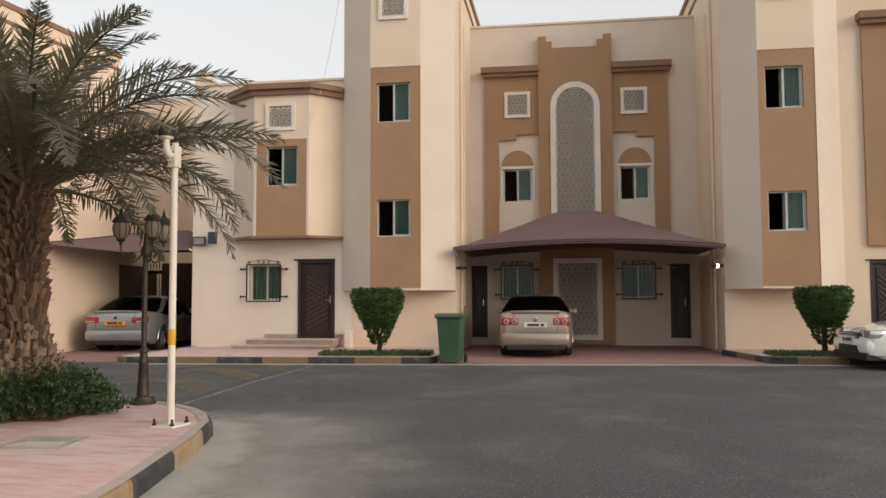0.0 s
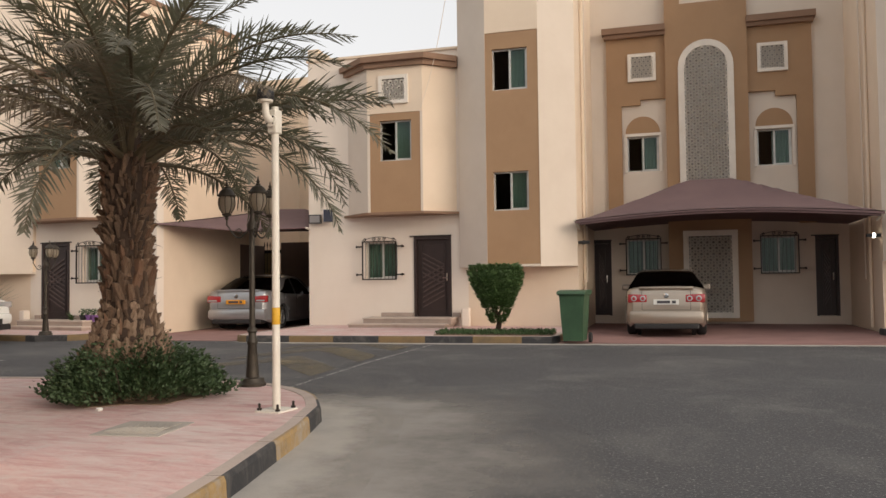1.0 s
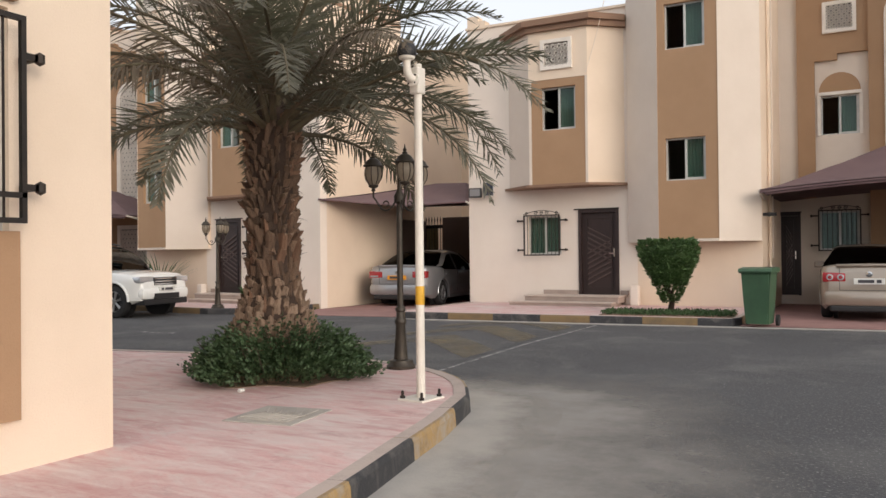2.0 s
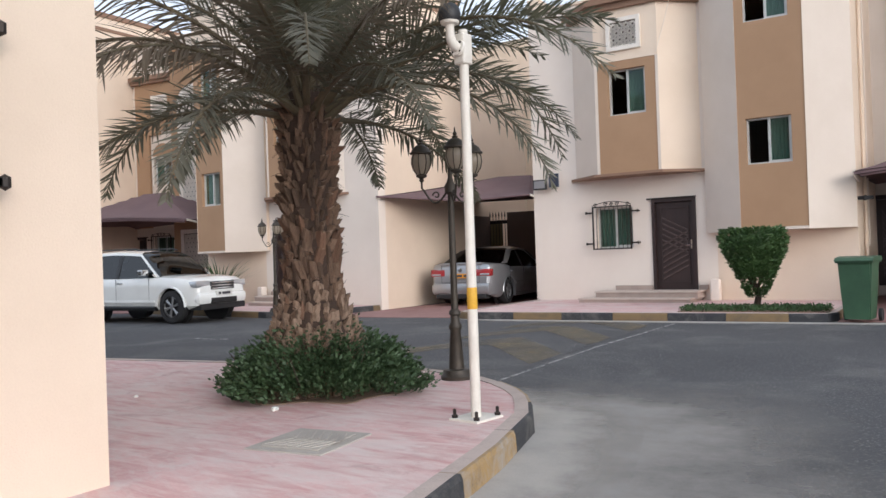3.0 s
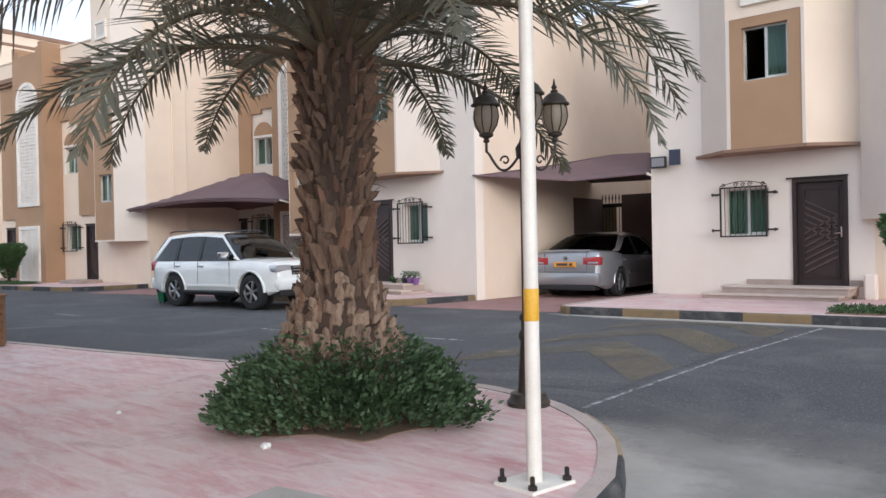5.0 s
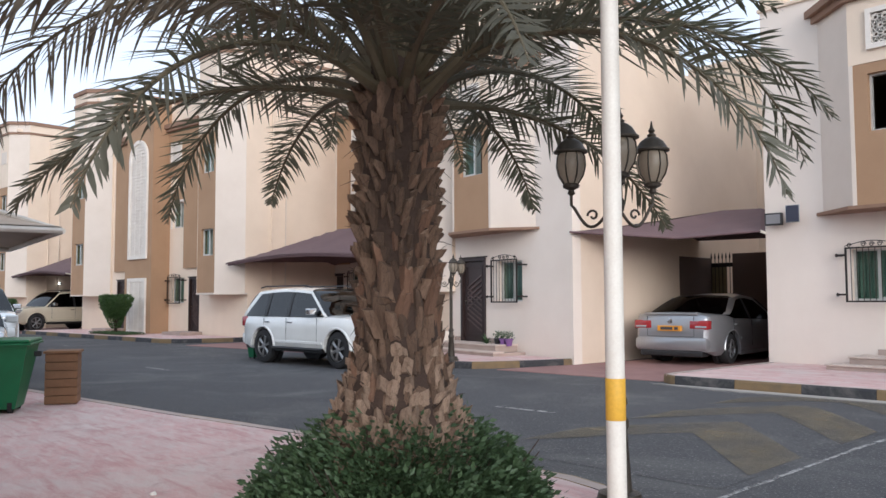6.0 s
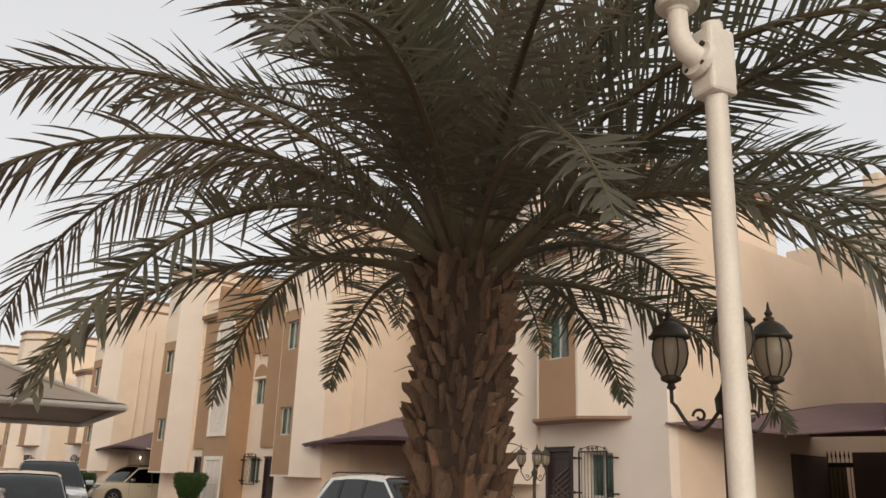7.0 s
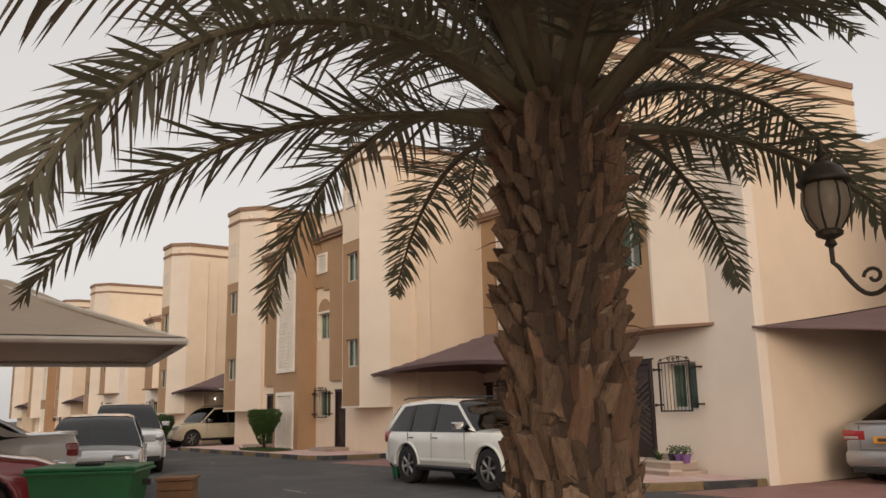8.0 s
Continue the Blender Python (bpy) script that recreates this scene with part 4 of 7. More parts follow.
def kerb_run(pts, label, width=0.15, z=0.15, length=1.0, start=0, faded=False):
    """Kerb stones along a line of plan points, painted black and yellow in turn; the pavement lies to the left of the line."""
    k = thing("kerb", Matrix.Identity(4), label, "kerb", kind="structure")
    pts = [Vector(p) for p in pts]
    # resample to stones
    dense = []
    for a, b in zip(pts, pts[1:]):
        n = max(1, int((b - a).length / 0.1))
        dense += [a.lerp(b, i / n) for i in range(n)]
    dense.append(pts[-1])
    run, i0, count = 0.0, 0, start
    for i in range(1, len(dense)):
        run += (dense[i] - dense[i - 1]).length
        if run >= length or i == len(dense) - 1:
            seg = dense[i0:i + 1]
            if len(seg) > 6:
                seg = seg[::3] + ([seg[-1]] if (len(seg) - 1) % 3 else [])
            outer, inner = [], []
            for j, p in enumerate(seg):
                d = (seg[min(j + 1, len(seg) - 1)] - seg[max(j - 1, 0)]).normalized()
                nrm = Vector((-d.y, d.x))
                if j == 0:
                    p = p + d * 0.006
                outer.append(p)
                inner.append(p + nrm * width)
            bm = bmesh.new()
            rows = []
            for o, inn in zip(outer, inner):
                e = (inn - o) / width
                rows.append([bm.verts.new((o.x, o.y, -0.05)), bm.verts.new((o.x + e.x * 0.01, o.y + e.y * 0.01, z - 0.03)), bm.verts.new((o.x + e.x * 0.022, o.y + e.y * 0.022, z)), bm.verts.new((o.x + e.x * 0.045, o.y + e.y * 0.045, z + 0.002)), bm.verts.new((inn.x, inn.y, z)), bm.verts.new((inn.x, inn.y, -0.05))])
            for ra, rb in zip(rows, rows[1:]):
                for q in range(5):
                    fc = bm.faces.new((ra[q], rb[q], rb[q + 1], ra[q + 1]))
                    fc.material_index = 1 if q == 3 else 0
            bm.faces.new(rows[0])
            bm.faces.new(rows[-1][::-1])
            part("kerb_stone", bm, (KERB_OCHRE if faded else KERB_YELLOW) if count % 2 else KERB_BLACK, k).data.materials.append(KERB_TOP)
            count += 1
            run, i0 = 0.0, i
    return k


kerb_run(ISLAND[:18], "black and yellow painted kerb round the palm pavement")


def row_point(row, u, v):
    p = row_matrix(row, u, v).translation
    return (p.x, p.y)


# pavements before the houses, with their kerbs
sheet("pavement", [(-8.85, 17.5), (-2.05, 17.95), (-2.05, 21.3), (-8.85, 21.3)], -0.05, 0.135, PAVING, "pink pavement before the house with the bay", "pavement")
kerb_run([(-9.0, 21.2), (-9.0, 17.75), (-8.9, 17.45), (-8.6, 17.35), (-5, 17.6), (-2.0, 17.82), (-1.88, 18.05), (-1.88, 21.2)], "black and yellow painted kerb before the house", z=0.14, faded=True)
sheet("pavement", [(4.72, 20.9), (5.1, 19.0), (6.0, 18.65), (24, 19.0), (24, 21.3), (4.72, 21.3)], -0.05, 0.135, PAVING, "pink pavement beside the car court", "pavement")
kerb_run([(4.57, 21.2), (4.57, 20.9), (4.95, 18.9), (5.9, 18.5), (24, 18.85)], "black and yellow painted kerb beside the car court", z=0.14, faded=True)
sheet("driveway", [(-1.88, 17.95), (5.0, 18.4), (4.57, 24.9), (-1.88, 24.9)], -0.05, 0.012, DRIVE, "red paved car court floor", "driveway")
sheet("driveway", [row_point(LEFT_ROW, 0, 9), row_point(LEFT_ROW, 0.1, -2.0), (-9.0, 17.6), (-9.0, 30)], -0.05, 0.012, DRIVE, "red paved carport floor", "driveway")


def left_pavement(row, ua, ub):
    o = [row_point(row, ua, 0), row_point(row, ub, 0), row_point(row, ub, -2.55), row_point(row, ua + 1.2, -2.55), row_point(row, ua + 0.35, -1.7)]
    sheet("pavement", inset(o, 0.1), -0.05, 0.135, PAVING, "pink pavement before the far houses", "pavement")
    kerb_run([row_point(row, ub, -0.05), row_point(row, ub, -2.6), row_point(row, ua + 1.2, -2.6), row_point(row, ua + 0.5, -2.2), row_point(row, ua + 0.1, -0.9), row_point(row, ua, -0.05)], "black and yellow painted kerb before the far houses", z=0.14, faded=True)


left_pavement(LEFT_ROW, 0, 7.1)
left_pavement(FAR_ROW, -2.6, 10.6)
left_pavement(FAR_ROW, 17.1, 24.2)
left_pavement(FARTHER_ROW, 0, 7.1)
left_pavement(FARTHER_ROW, 13.6, 26.9)
for rw, ua in ((COURT_ROW, 0.0), (FAR_ROW, 10.64), (FARTHER_ROW, 7.12)):
    sheet("driveway", [row_point(rw, ua + 0.02, 3.6), row_point(rw, ua + 6.43, 3.6), row_point(rw, ua + 6.43, -2.6), row_point(rw, ua + 0.02, -2.6)], -0.05, 0.012, DRIVE, "red paved car court floor", "driveway")


# ---- the near house at the corner ----
def corner_house():
    h = thing("corner_house", Matrix.Translation((-3.92, 6.0, 0.14)), "cream rendered corner house with guarded window", "house")
    z = 7.4
    # the wall that faces the road, with a window in it; local y runs back along the wall
    bm = slab(bmesh.new(), 0.0, 12.0, 0, z, 0, 0.25, [(0.69, 2.0, 1.32, 2.62)])
    for v in bm.verts:
        v.co = Vector((-v.co.y, -v.co.x, v.co.z))
    part("wall", bm, CREAM, h)
    part("wall", boxes((-12, -0.25, -0.25, 0.0, 0, z)), CREAM, h)
    part("wall", boxes((-12, -11.75, -12, -0.25, 0, z)), CREAM, h)
    part("wall", boxes((-11.75, 0, -12.25, -12, 0, z)), CREAM, h)
    part("roof", boxes((-11.75, -0.25, -12, -0.25, z - 0.4, z - 0.25)), CREAM, h)
    part("panel", boxes((-0.002, 0.05, -1.95, -0.655, 0.30, 1.36), bevel=0.004), TAN, h, "tan rendered panel under the window")
    part("panel", boxes((-0.002, 0.05, -1.95, -0.655, 2.66, 6.4), bevel=0.004), TAN, h, "tan rendered panel over the window")
    part("window_frame", boxes((-0.12, -0.06, -2.0, -0.69, 1.32, 1.37), (-0.12, -0.06, -2.0, -0.69, 2.57, 2.62), (-0.12, -0.06, -0.742, -0.69, 1.37, 2.57), (-0.12, -0.06, -2.0, -1.95, 1.37, 2.57), (-0.12, -0.06, -1.39, -1.35, 1.37, 2.57)), ALU, h)
    g = part("pane", boxes((-0.10, -0.092, -1.95, -0.742, 1.37, 2.57)), GLASS, h)
    g.visible_shadow = False
    # Added sheet, no curtain: its dark colour stands for the dim room.
    part("curtain", boxes((-0.24, -0.20, -2.05, -0.70, 1.25, 2.70)), ROOM, h, "dark brown sheet standing for the unlit room")
    gr = part("window_grille", boxes((0.12, 0.15, -2.0, -0.68, 1.40, 1.43), (0.12, 0.15, -2.0, -0.68, 1.54, 1.57), (0.12, 0.15, -2.0, -0.68, 2.52, 2.55), (0.12, 0.15, -0.71, -0.68, 1.43, 2.52)), IRON, h, "wrought-iron window guard")
    for zz in (1.60, 2.33):
        bm = boxes((0.12, 0.15, -0.68, -0.60, zz - 0.018, zz + 0.018), (0.0, 0.15, -0.63, -0.60, zz - 0.018, zz + 0.018))
        lathe(bm, [(0.001, -0.04), (0.028, -0.024), (0.028, 0.024), (0.001, 0.04)], 8, (0.135, -0.59, zz))
        part("bracket", bm, IRON, gr)
    for k in range(9):
        bm = bmesh.new()
        tube(bm, [(0.135, -0.81 - 0.14 * k, 1.41), (0.135, -0.81 - 0.14 * k, 2.53)], 0.008, 5)
        part("bar", bm, IRON, gr)
    return h


corner_house()


def drift(name, edge, width, mat, label, seed):
    """A drift of dust lying along a line on the road, with a ragged outer edge."""
    rnd = random.Random(seed)
    pts = [Vector(p) for p in edge]
    line = []
    for a, b in zip(pts, pts[1:]):
        n = max(2, int((b - a).length / 0.25))
        line += [a.lerp(b, i / n) for i in range(n)]
    zi = 0.002 + 0.0015 * seed
    verts, reach, faces = [], [], []
    for i, p in enumerate(line):
        d = (line[min(i + 4, len(line) - 1)] - line[max(i - 4, 0)]).normalized()
        nr = Vector((d.y, -d.x))
        tail = max(0.0, 1 - i / 5, 1 - (len(line) - 1 - i) / 5)
        for k in range(6):
            q = p + nr * (width * k / 5 - 0.02)
            verts.append((q.x, q.y, zi))
            reach.append(min(1.05, k / 5 + 0.6 * tail))
    for i in range(len(line) - 1):
        for k in range(5):
            faces.append((6 * i + k, 6 * i + 6 + k, 6 * i + 7 + k, 6 * i + k + 1))
    me = bpy.data.meshes.new(name)
    me.from_pydata(verts, [], faces)
    me.attributes.new("reach", "FLOAT", "POINT").data.foreach_set("value", reach)
    me.materials.append(mat)
    return tagged(new(name, me), label, "dust", kind="structure")


drift("road_dust", ISLAND[1:12], 0.8, DUST_DRIFT, "pale sand lying along the painted kerb", 2)
drift("road_dust", ISLAND[1:12], 2.4, DUST_THIN, "thin pale dust on the asphalt near the kerb", 1)
drift("road_dust", [(-9.0, 17.3), (-5, 17.55), (-1.9, 17.8), (5.0, 18.35), (9, 18.5)], 0.5, DUST_DRIFT, "pale sand lying along the far kerb", 1)


# ---- the date palm ----
def boot_mesh(k, wide, tall, out, skin):
    """A cut leaf base: a wedge that leans away from the trunk, with a blunt torn top."""
    rnd = random.Random(40 + k)
    bm = bmesh.new()
    rows = []
    for t, w, o in ((0.0, 1.10, 0.0), (0.45, 1.0, 0.42), (0.80, 0.92, 0.88), (1.0, 0.80, 1.0)):
        z = t * tall
        rough = 0.007 if t < 0.75 else 0.011
        jit = [rnd.uniform(-rough, rough) for _ in range(5)]
        rows.append([bm.verts.new((-w * wide / 2, -0.07 + 0.1 * o * out, z + jit[0])), bm.verts.new((-w * wide * 0.30, out * o + 0.012 + jit[1], z + jit[1] * 2)), bm.verts.new((0, out * o + 0.030 + jit[2], z + jit[2] * 2)),
                     bm.verts.new((w * wide * 0.30, out * o + 0.012 + jit[3], z + jit[3])), bm.verts.new((w * wide / 2, -0.07 + 0.1 * o * out, z + jit[4]))])
    for a, b in zip(rows, rows[1:]):
        for q in range(4):
            bm.faces.new((a[q], a[q + 1], b[q + 1], b[q]))
        bm.faces.new((a[4], a[0], b[0], b[4]))
    cut = bm.faces.new(rows[-1])
    cut.material_index = 1
    bm.faces.new(rows[0][::-1])
    bmesh.ops.recalc_face_normals(bm, faces=bm.faces[:])
    me = bpy.data.meshes.new("boot")
    bm.to_mesh(me)
    bm.free()
    me.materials.append(skin)
    me.materials.append(BARK_MID if k % 3 else BARK_GREY)
    return me


def frond(parent, rnd, base, azimuth, rise, length, bend, dry, twist=0.0):
    """One arching palm leaf: a stalk and two ranks of stiff leaflets."""
    n = 26
    p = Vector(base)
    az = azimuth
    pts, dirs = [p.copy()], []
    for i in range(n):
        t = i / n
        e = rise - bend * (t ** 1.25)
        a = az + twist * t
        d = Vector((math.cos(a) * math.cos(e), math.sin(a) * math.cos(e), math.sin(e)))
        dirs.append(d)
        p = p + d * length / n
        pts.append(p.copy())
    dirs.append(dirs[-1])
    bm = bmesh.new()
    tube(bm, pts, [0.024 * (1 - i / n) ** 0.8 + 0.003 + 0.016 * max(0.0, 1 - i / 5) for i in range(n + 1)], 6)
    ob = part("frond", bm, STALK, parent, "arching feathered palm leaf" if not dry else "drooping half-dry palm leaf", smooth=True)
    verts, faces = [], []
    count = 100
    for sgn in (-1, 1):
        for k in range(count):
            t = 0.15 + 0.85 * (k + rnd.uniform(-0.3, 0.3)) / count
            t = min(max(t, 0.14), 0.995)
            f = t * n
            i = min(int(f), n - 1)
            q = pts[i].lerp(pts[i + 1], f - i)
            d = dirs[i]
            side = d.cross(Vector((0, 0, 1)))
            side = side.normalized() if side.length > 0.05 else Vector((-math.sin(az), math.cos(az), 0))
            up = side.cross(d).normalized()
            L = length * 0.155 * (math.sin(math.pi * min(1.0, 0.18 + 0.80 * t)) ** 0.7) * rnd.uniform(0.82, 1.12)
            fwd = 0.75 + 0.65 * t + rnd.uniform(-0.12, 0.12)
            lift = rnd.choice((0.75, 0.3, -0.1, -0.5)) + rnd.uniform(-0.12, 0.12) - (0.45 if dry else 0.0)
            dr = (side * sgn + d * fwd + up * lift).normalized()
            w = 0.0092 * rnd.uniform(0.8, 1.2)
            nrm = dr.cross(d).normalized()
            wv = dr.cross(nrm).normalized() * w
            sag = Vector((0, 0, -1)) * L * (0.16 if dry else 0.07) * rnd.uniform(0.3, 1.4)
            m1, m2, tip = q + dr * L * 0.35, q + dr * L * 0.72 + sag * 0.45, q + dr * L + sag
            j = len(verts)
            fold = nrm * w * 0.5
            verts.extend([q - wv * 0.5, q + wv * 0.5, m1 - wv + fold, m1 + wv + fold, m2 - wv * 0.75 + fold, m2 + wv * 0.75 + fold, tip])
            faces.extend([(j, j + 1, j + 3, j + 2), (j + 2, j + 3, j + 5, j + 4), (j + 4, j + 5, j + 6)])
    me = bpy.data.meshes.new("leaf_blade")
    me.from_pydata([tuple(v) for v in verts], [], faces)
    me.materials.append(FROND_DRY if dry else FROND)
    lf = tagged(new("leaf_blade", me), kind="stuff")
    lf.parent = ob
    return ob


def date_palm():
    at = Vector((-5.05, 8.9, 0.14))
    rnd = random.Random(7)
    palm = thing("date_palm", Matrix.Translation(at), "short date palm with stubbled brown trunk and arching fronds", "tree")
    prof = [(0.56, 0.0), (0.52, 0.2), (0.43, 0.45), (0.32, 0.70), (0.24, 0.95), (0.215, 1.4), (0.22, 2.0), (0.235, 2.4), (0.20, 2.62), (0.10, 2.85)]
    bm = bmesh.new()
    lathe(bm, prof, 24)
    for v in bm.verts:
        v.co += Vector((rnd.uniform(-0.015, 0.015), rnd.uniform(-0.015, 0.015), 0))
    # Core bark is coloured very dark, painting the shade in the crevices.
    part("trunk", bm, BARK, palm, "fibrous brown trunk core, darkened as shade between boots", smooth=True)
    bm = bmesh.new()
    lathe(bm, [(0.565, 0.0), (0.535, 0.1), (0.525, 0.2), (0.49, 0.3), (0.435, 0.45), (0.375, 0.58), (0.325, 0.70), (0.26, 0.80)], 36)
    for v in bm.verts:
        v.co += Vector((rnd.uniform(-0.02, 0.02), rnd.uniform(-0.02, 0.02), 0))
    part("root_flare", bm, BARK_MID, palm, "fibrous brown flared trunk foot")

    def radius(z):
        for (r0, z0), (r1, z1) in zip(prof, prof[1:]):
            if z0 <= z <= z1:
                return r0 + (r1 - r0) * (z - z0) / (z1 - z0)
        return 0.1

    small = [boot_mesh(k, 0.054, 0.112, 0.062, BARK_RED if k == 4 else BARK_MID) for k in range(6)]
    dull = [boot_mesh(30 + k, 0.065, 0.085, 0.050, BARK_MID) for k in range(3)]
    low = [boot_mesh(10 + k, 0.085, 0.062, 0.046, BARK_GREY) for k in range(6)]
    fat = [boot_mesh(20 + k, 0.095, 0.17, 0.035, BARK_RED if k == 1 else BARK_MID) for k in range(4)]
    z, ring = 0.02, 0
    while z < 2.52:
        flare = z < 0.95
        band = 0.98 < z < 1.28
        per = (34 if z < 0.5 else 24) if flare else 16
        for k in range(per):
            a = 2 * math.pi * (k + 0.5 * (ring % 2)) / per + rnd.uniform(-0.13, 0.13)
            zz = z + rnd.uniform(-0.035, 0.035)
            r = radius(zz) - 0.014 + rnd.uniform(-0.012, 0.012)
            me = rnd.choice(fat if band else (low if flare and rnd.random() > (z - 0.55) * 1.8 else (small if rnd.random() < 0.72 else dull)))
            ob = new("trunk_boot" if flare else "leaf_stub", me)
            ob.parent = palm
            ob.matrix_basis = Matrix.Translation((r * math.cos(a), r * math.sin(a), zz)) @ Matrix.Rotation(a - math.pi / 2, 4, "Z") @ Matrix.Rotation(radians(rnd.uniform(-10, 12) + (30 if flare and z > 0.15 else 0)), 4, "X") @ Matrix.Rotation(radians(rnd.uniform(-17, 17)), 4, "Y") @ Matrix.Diagonal((rnd.uniform(0.75, 1.35), rnd.uniform(0.7, 1.3), rnd.uniform(0.7, 1.35), 1))
        z += 0.054 if flare else (0.11 if band else 0.078)
        ring += 1
    # brown fibre matting at the crown
    bm = bmesh.new()
    for k in range(260):
        a, zz = rnd.uniform(0, 2 * math.pi), rnd.uniform(0.35, 2.75)
        r = radius(min(zz, 2.6)) + 0.01
        p0 = Vector((r * math.cos(a), r * math.sin(a), zz))
        d = Vector((math.cos(a) * 0.25 + rnd.uniform(-0.5, 0.5), math.sin(a) * 0.25 + rnd.uniform(-0.5, 0.5), rnd.uniform(-0.5, 0.9))).normalized()
        tube(bm, [p0, p0 + d * 0.06, p0 + d * 0.13 + Vector((0, 0, -0.02))], [0.004, 0.003, 0.001], 3)
    part("fibre", bm, BARK, palm, "loose brown trunk fibre", kind="stuff")
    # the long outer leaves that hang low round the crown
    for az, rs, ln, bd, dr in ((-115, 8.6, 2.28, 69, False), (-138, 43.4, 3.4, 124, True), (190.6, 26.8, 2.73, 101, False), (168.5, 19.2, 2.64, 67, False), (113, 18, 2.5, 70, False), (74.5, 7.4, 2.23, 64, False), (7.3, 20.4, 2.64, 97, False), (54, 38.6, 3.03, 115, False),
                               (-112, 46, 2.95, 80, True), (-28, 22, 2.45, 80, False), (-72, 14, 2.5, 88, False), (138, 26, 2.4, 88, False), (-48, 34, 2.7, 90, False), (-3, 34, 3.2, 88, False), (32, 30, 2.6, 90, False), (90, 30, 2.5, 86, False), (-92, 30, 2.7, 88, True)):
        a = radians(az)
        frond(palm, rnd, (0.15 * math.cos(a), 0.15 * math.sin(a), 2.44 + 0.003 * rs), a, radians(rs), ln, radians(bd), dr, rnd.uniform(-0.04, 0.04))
    golden = 2.39996
    total = 39
    for k in range(total):
        t = k / (total - 1)
        a = k * golden + rnd.uniform(-0.15, 0.15)
        # old leaves low and drooping, young ones upright
        rise = radians(24 + 56 * t ** 0.9 + rnd.uniform(-6, 6))
        if abs((math.degrees(a) + 128 + 180) % 360 - 180) < 42 and radians(28) < rise < radians(54):
            continue
        if abs((math.degrees(a) - 45 + 180) % 360 - 180) < 18 and radians(30) < rise < radians(60):
            continue
        length = (2.25 + 0.75 * math.sin(math.pi * min(1, t + 0.22))) * rnd.uniform(0.92, 1.06)
        bend = radians(46 + 38 * (1 - abs(2 * t - 0.9)) + rnd.uniform(-8, 12))
        base = (0.16 * math.cos(a) * (1.1 - t), 0.16 * math.sin(a) * (1.1 - t), 2.42 + 0.28 * t)
        frond(palm, rnd, base, a, rise, length, bend, 0.22 <= t < 0.34 and k % 2 == 0 or k % 11 == 5, rnd.uniform(-0.25, 0.25))
    return palm


date_palm()


# ---- planting ----
def leaf_cloud(spots, size, rnd, up=0.4):
    """Small pointed leaves at the places given, as vertices and faces."""
    verts, faces = [], []
    for c, out in spots:
        d = Vector((out.x + rnd.uniform(-0.8, 0.8), out.y + rnd.uniform(-0.8, 0.8), out.z * up + rnd.uniform(-0.35, 0.8))).normalized()
        s = d.cross(Vector((rnd.uniform(-1, 1), rnd.uniform(-1, 1), rnd.uniform(-1, 1)))).normalized()
        L = size * rnd.uniform(0.65, 1.3)
        nn = d.cross(s)
        j = len(verts)
        verts.extend([c, c + d * L * 0.45 + s * L * 0.26 + nn * L * 0.06, c + d * L, c + d * L * 0.45 - s * L * 0.26 + nn * L * 0.06])
        faces.extend([(j, j + 1, j + 2), (j, j + 2, j + 3)])
    return verts, faces


def leaf_part(name, spots, size, rnd, mat, parent, label, kind=""):
    verts, faces = leaf_cloud(spots, size, rnd)
    me = bpy.data.meshes.new(name)
    me.from_pydata([tuple(v) for v in verts], [], faces)
    me.materials.append(mat)
    ob = new(name, me)
    ob.parent = parent
    return tagged(ob, label, kind=kind)


def shrub_ring():
    """The low bushy planting round the foot of the palm."""
    rnd = random.Random(3)
    at = Vector((-4.90, 8.82, 0.14))
    sh = thing("shrub", Matrix.Translation(at), "dark green leafy shrub round the foot of the palm", "shrub")
    spots = []
    for k in range(1150):
        a = rnd.uniform(0, 2 * math.pi)
        rim = 0.86 + 0.12 * math.sin(a * 3 + 1.0) + 0.09 * math.sin(a * 7)
        rr = rim * math.sqrt(rnd.uniform(0.10, 1.0))
        h = 0.50 * (1 - (rr / (rim + 0.06)) ** 2.6) + 0.06
        h *= rnd.uniform(0.7, 1.22)
        root = Vector((rr * 0.75 * math.cos(a), rr * 0.75 * math.sin(a), 0.0))
        top = Vector((rr * math.cos(a), rr * math.sin(a), h))
        for q in range(22):
            t = rnd.uniform(0.35, 1.0)
            p = root.lerp(top, t) + Vector((rnd.uniform(-0.05, 0.05), rnd.uniform(-0.05, 0.05), rnd.uniform(-0.03, 0.03)))
            spots.append((p, Vector((math.cos(a), math.sin(a), 0.8))))
    leaf_part("foliage", spots, 0.047, rnd, SHRUB, sh, "small dark leaves", "stuff")
    bm = bmesh.new()
    for k in range(26):
        a, rr = rnd.uniform(0, 2 * math.pi), rnd.uniform(0.3, 0.85)
        tube(bm, [(rr * 0.6 * math.cos(a), rr * 0.6 * math.sin(a), 0), (rr * 0.9 * math.cos(a), rr * 0.9 * math.sin(a), 0.25), (rr * 1.05 * math.cos(a), rr * 1.05 * math.sin(a), 0.4)], [0.006, 0.005, 0.003], 4)
    part("stems", bm, BARK, sh, kind="stuff")
    bm = bmesh.new()
    k = 40
    prism(bm, [((0.66 + 0.10 * math.sin(i * 0.9) + 0.05 * math.sin(i * 2.3)) * math.cos(2 * math.pi * i / k), (0.66 + 0.10 * math.sin(i * 0.9)) * math.sin(2 * math.pi * i / k)) for i in range(k)], -0.03, 0.012)
    part("soil", bm, SOIL, sh, "dry sandy soil under the leaves")
    return sh


shrub_ring()


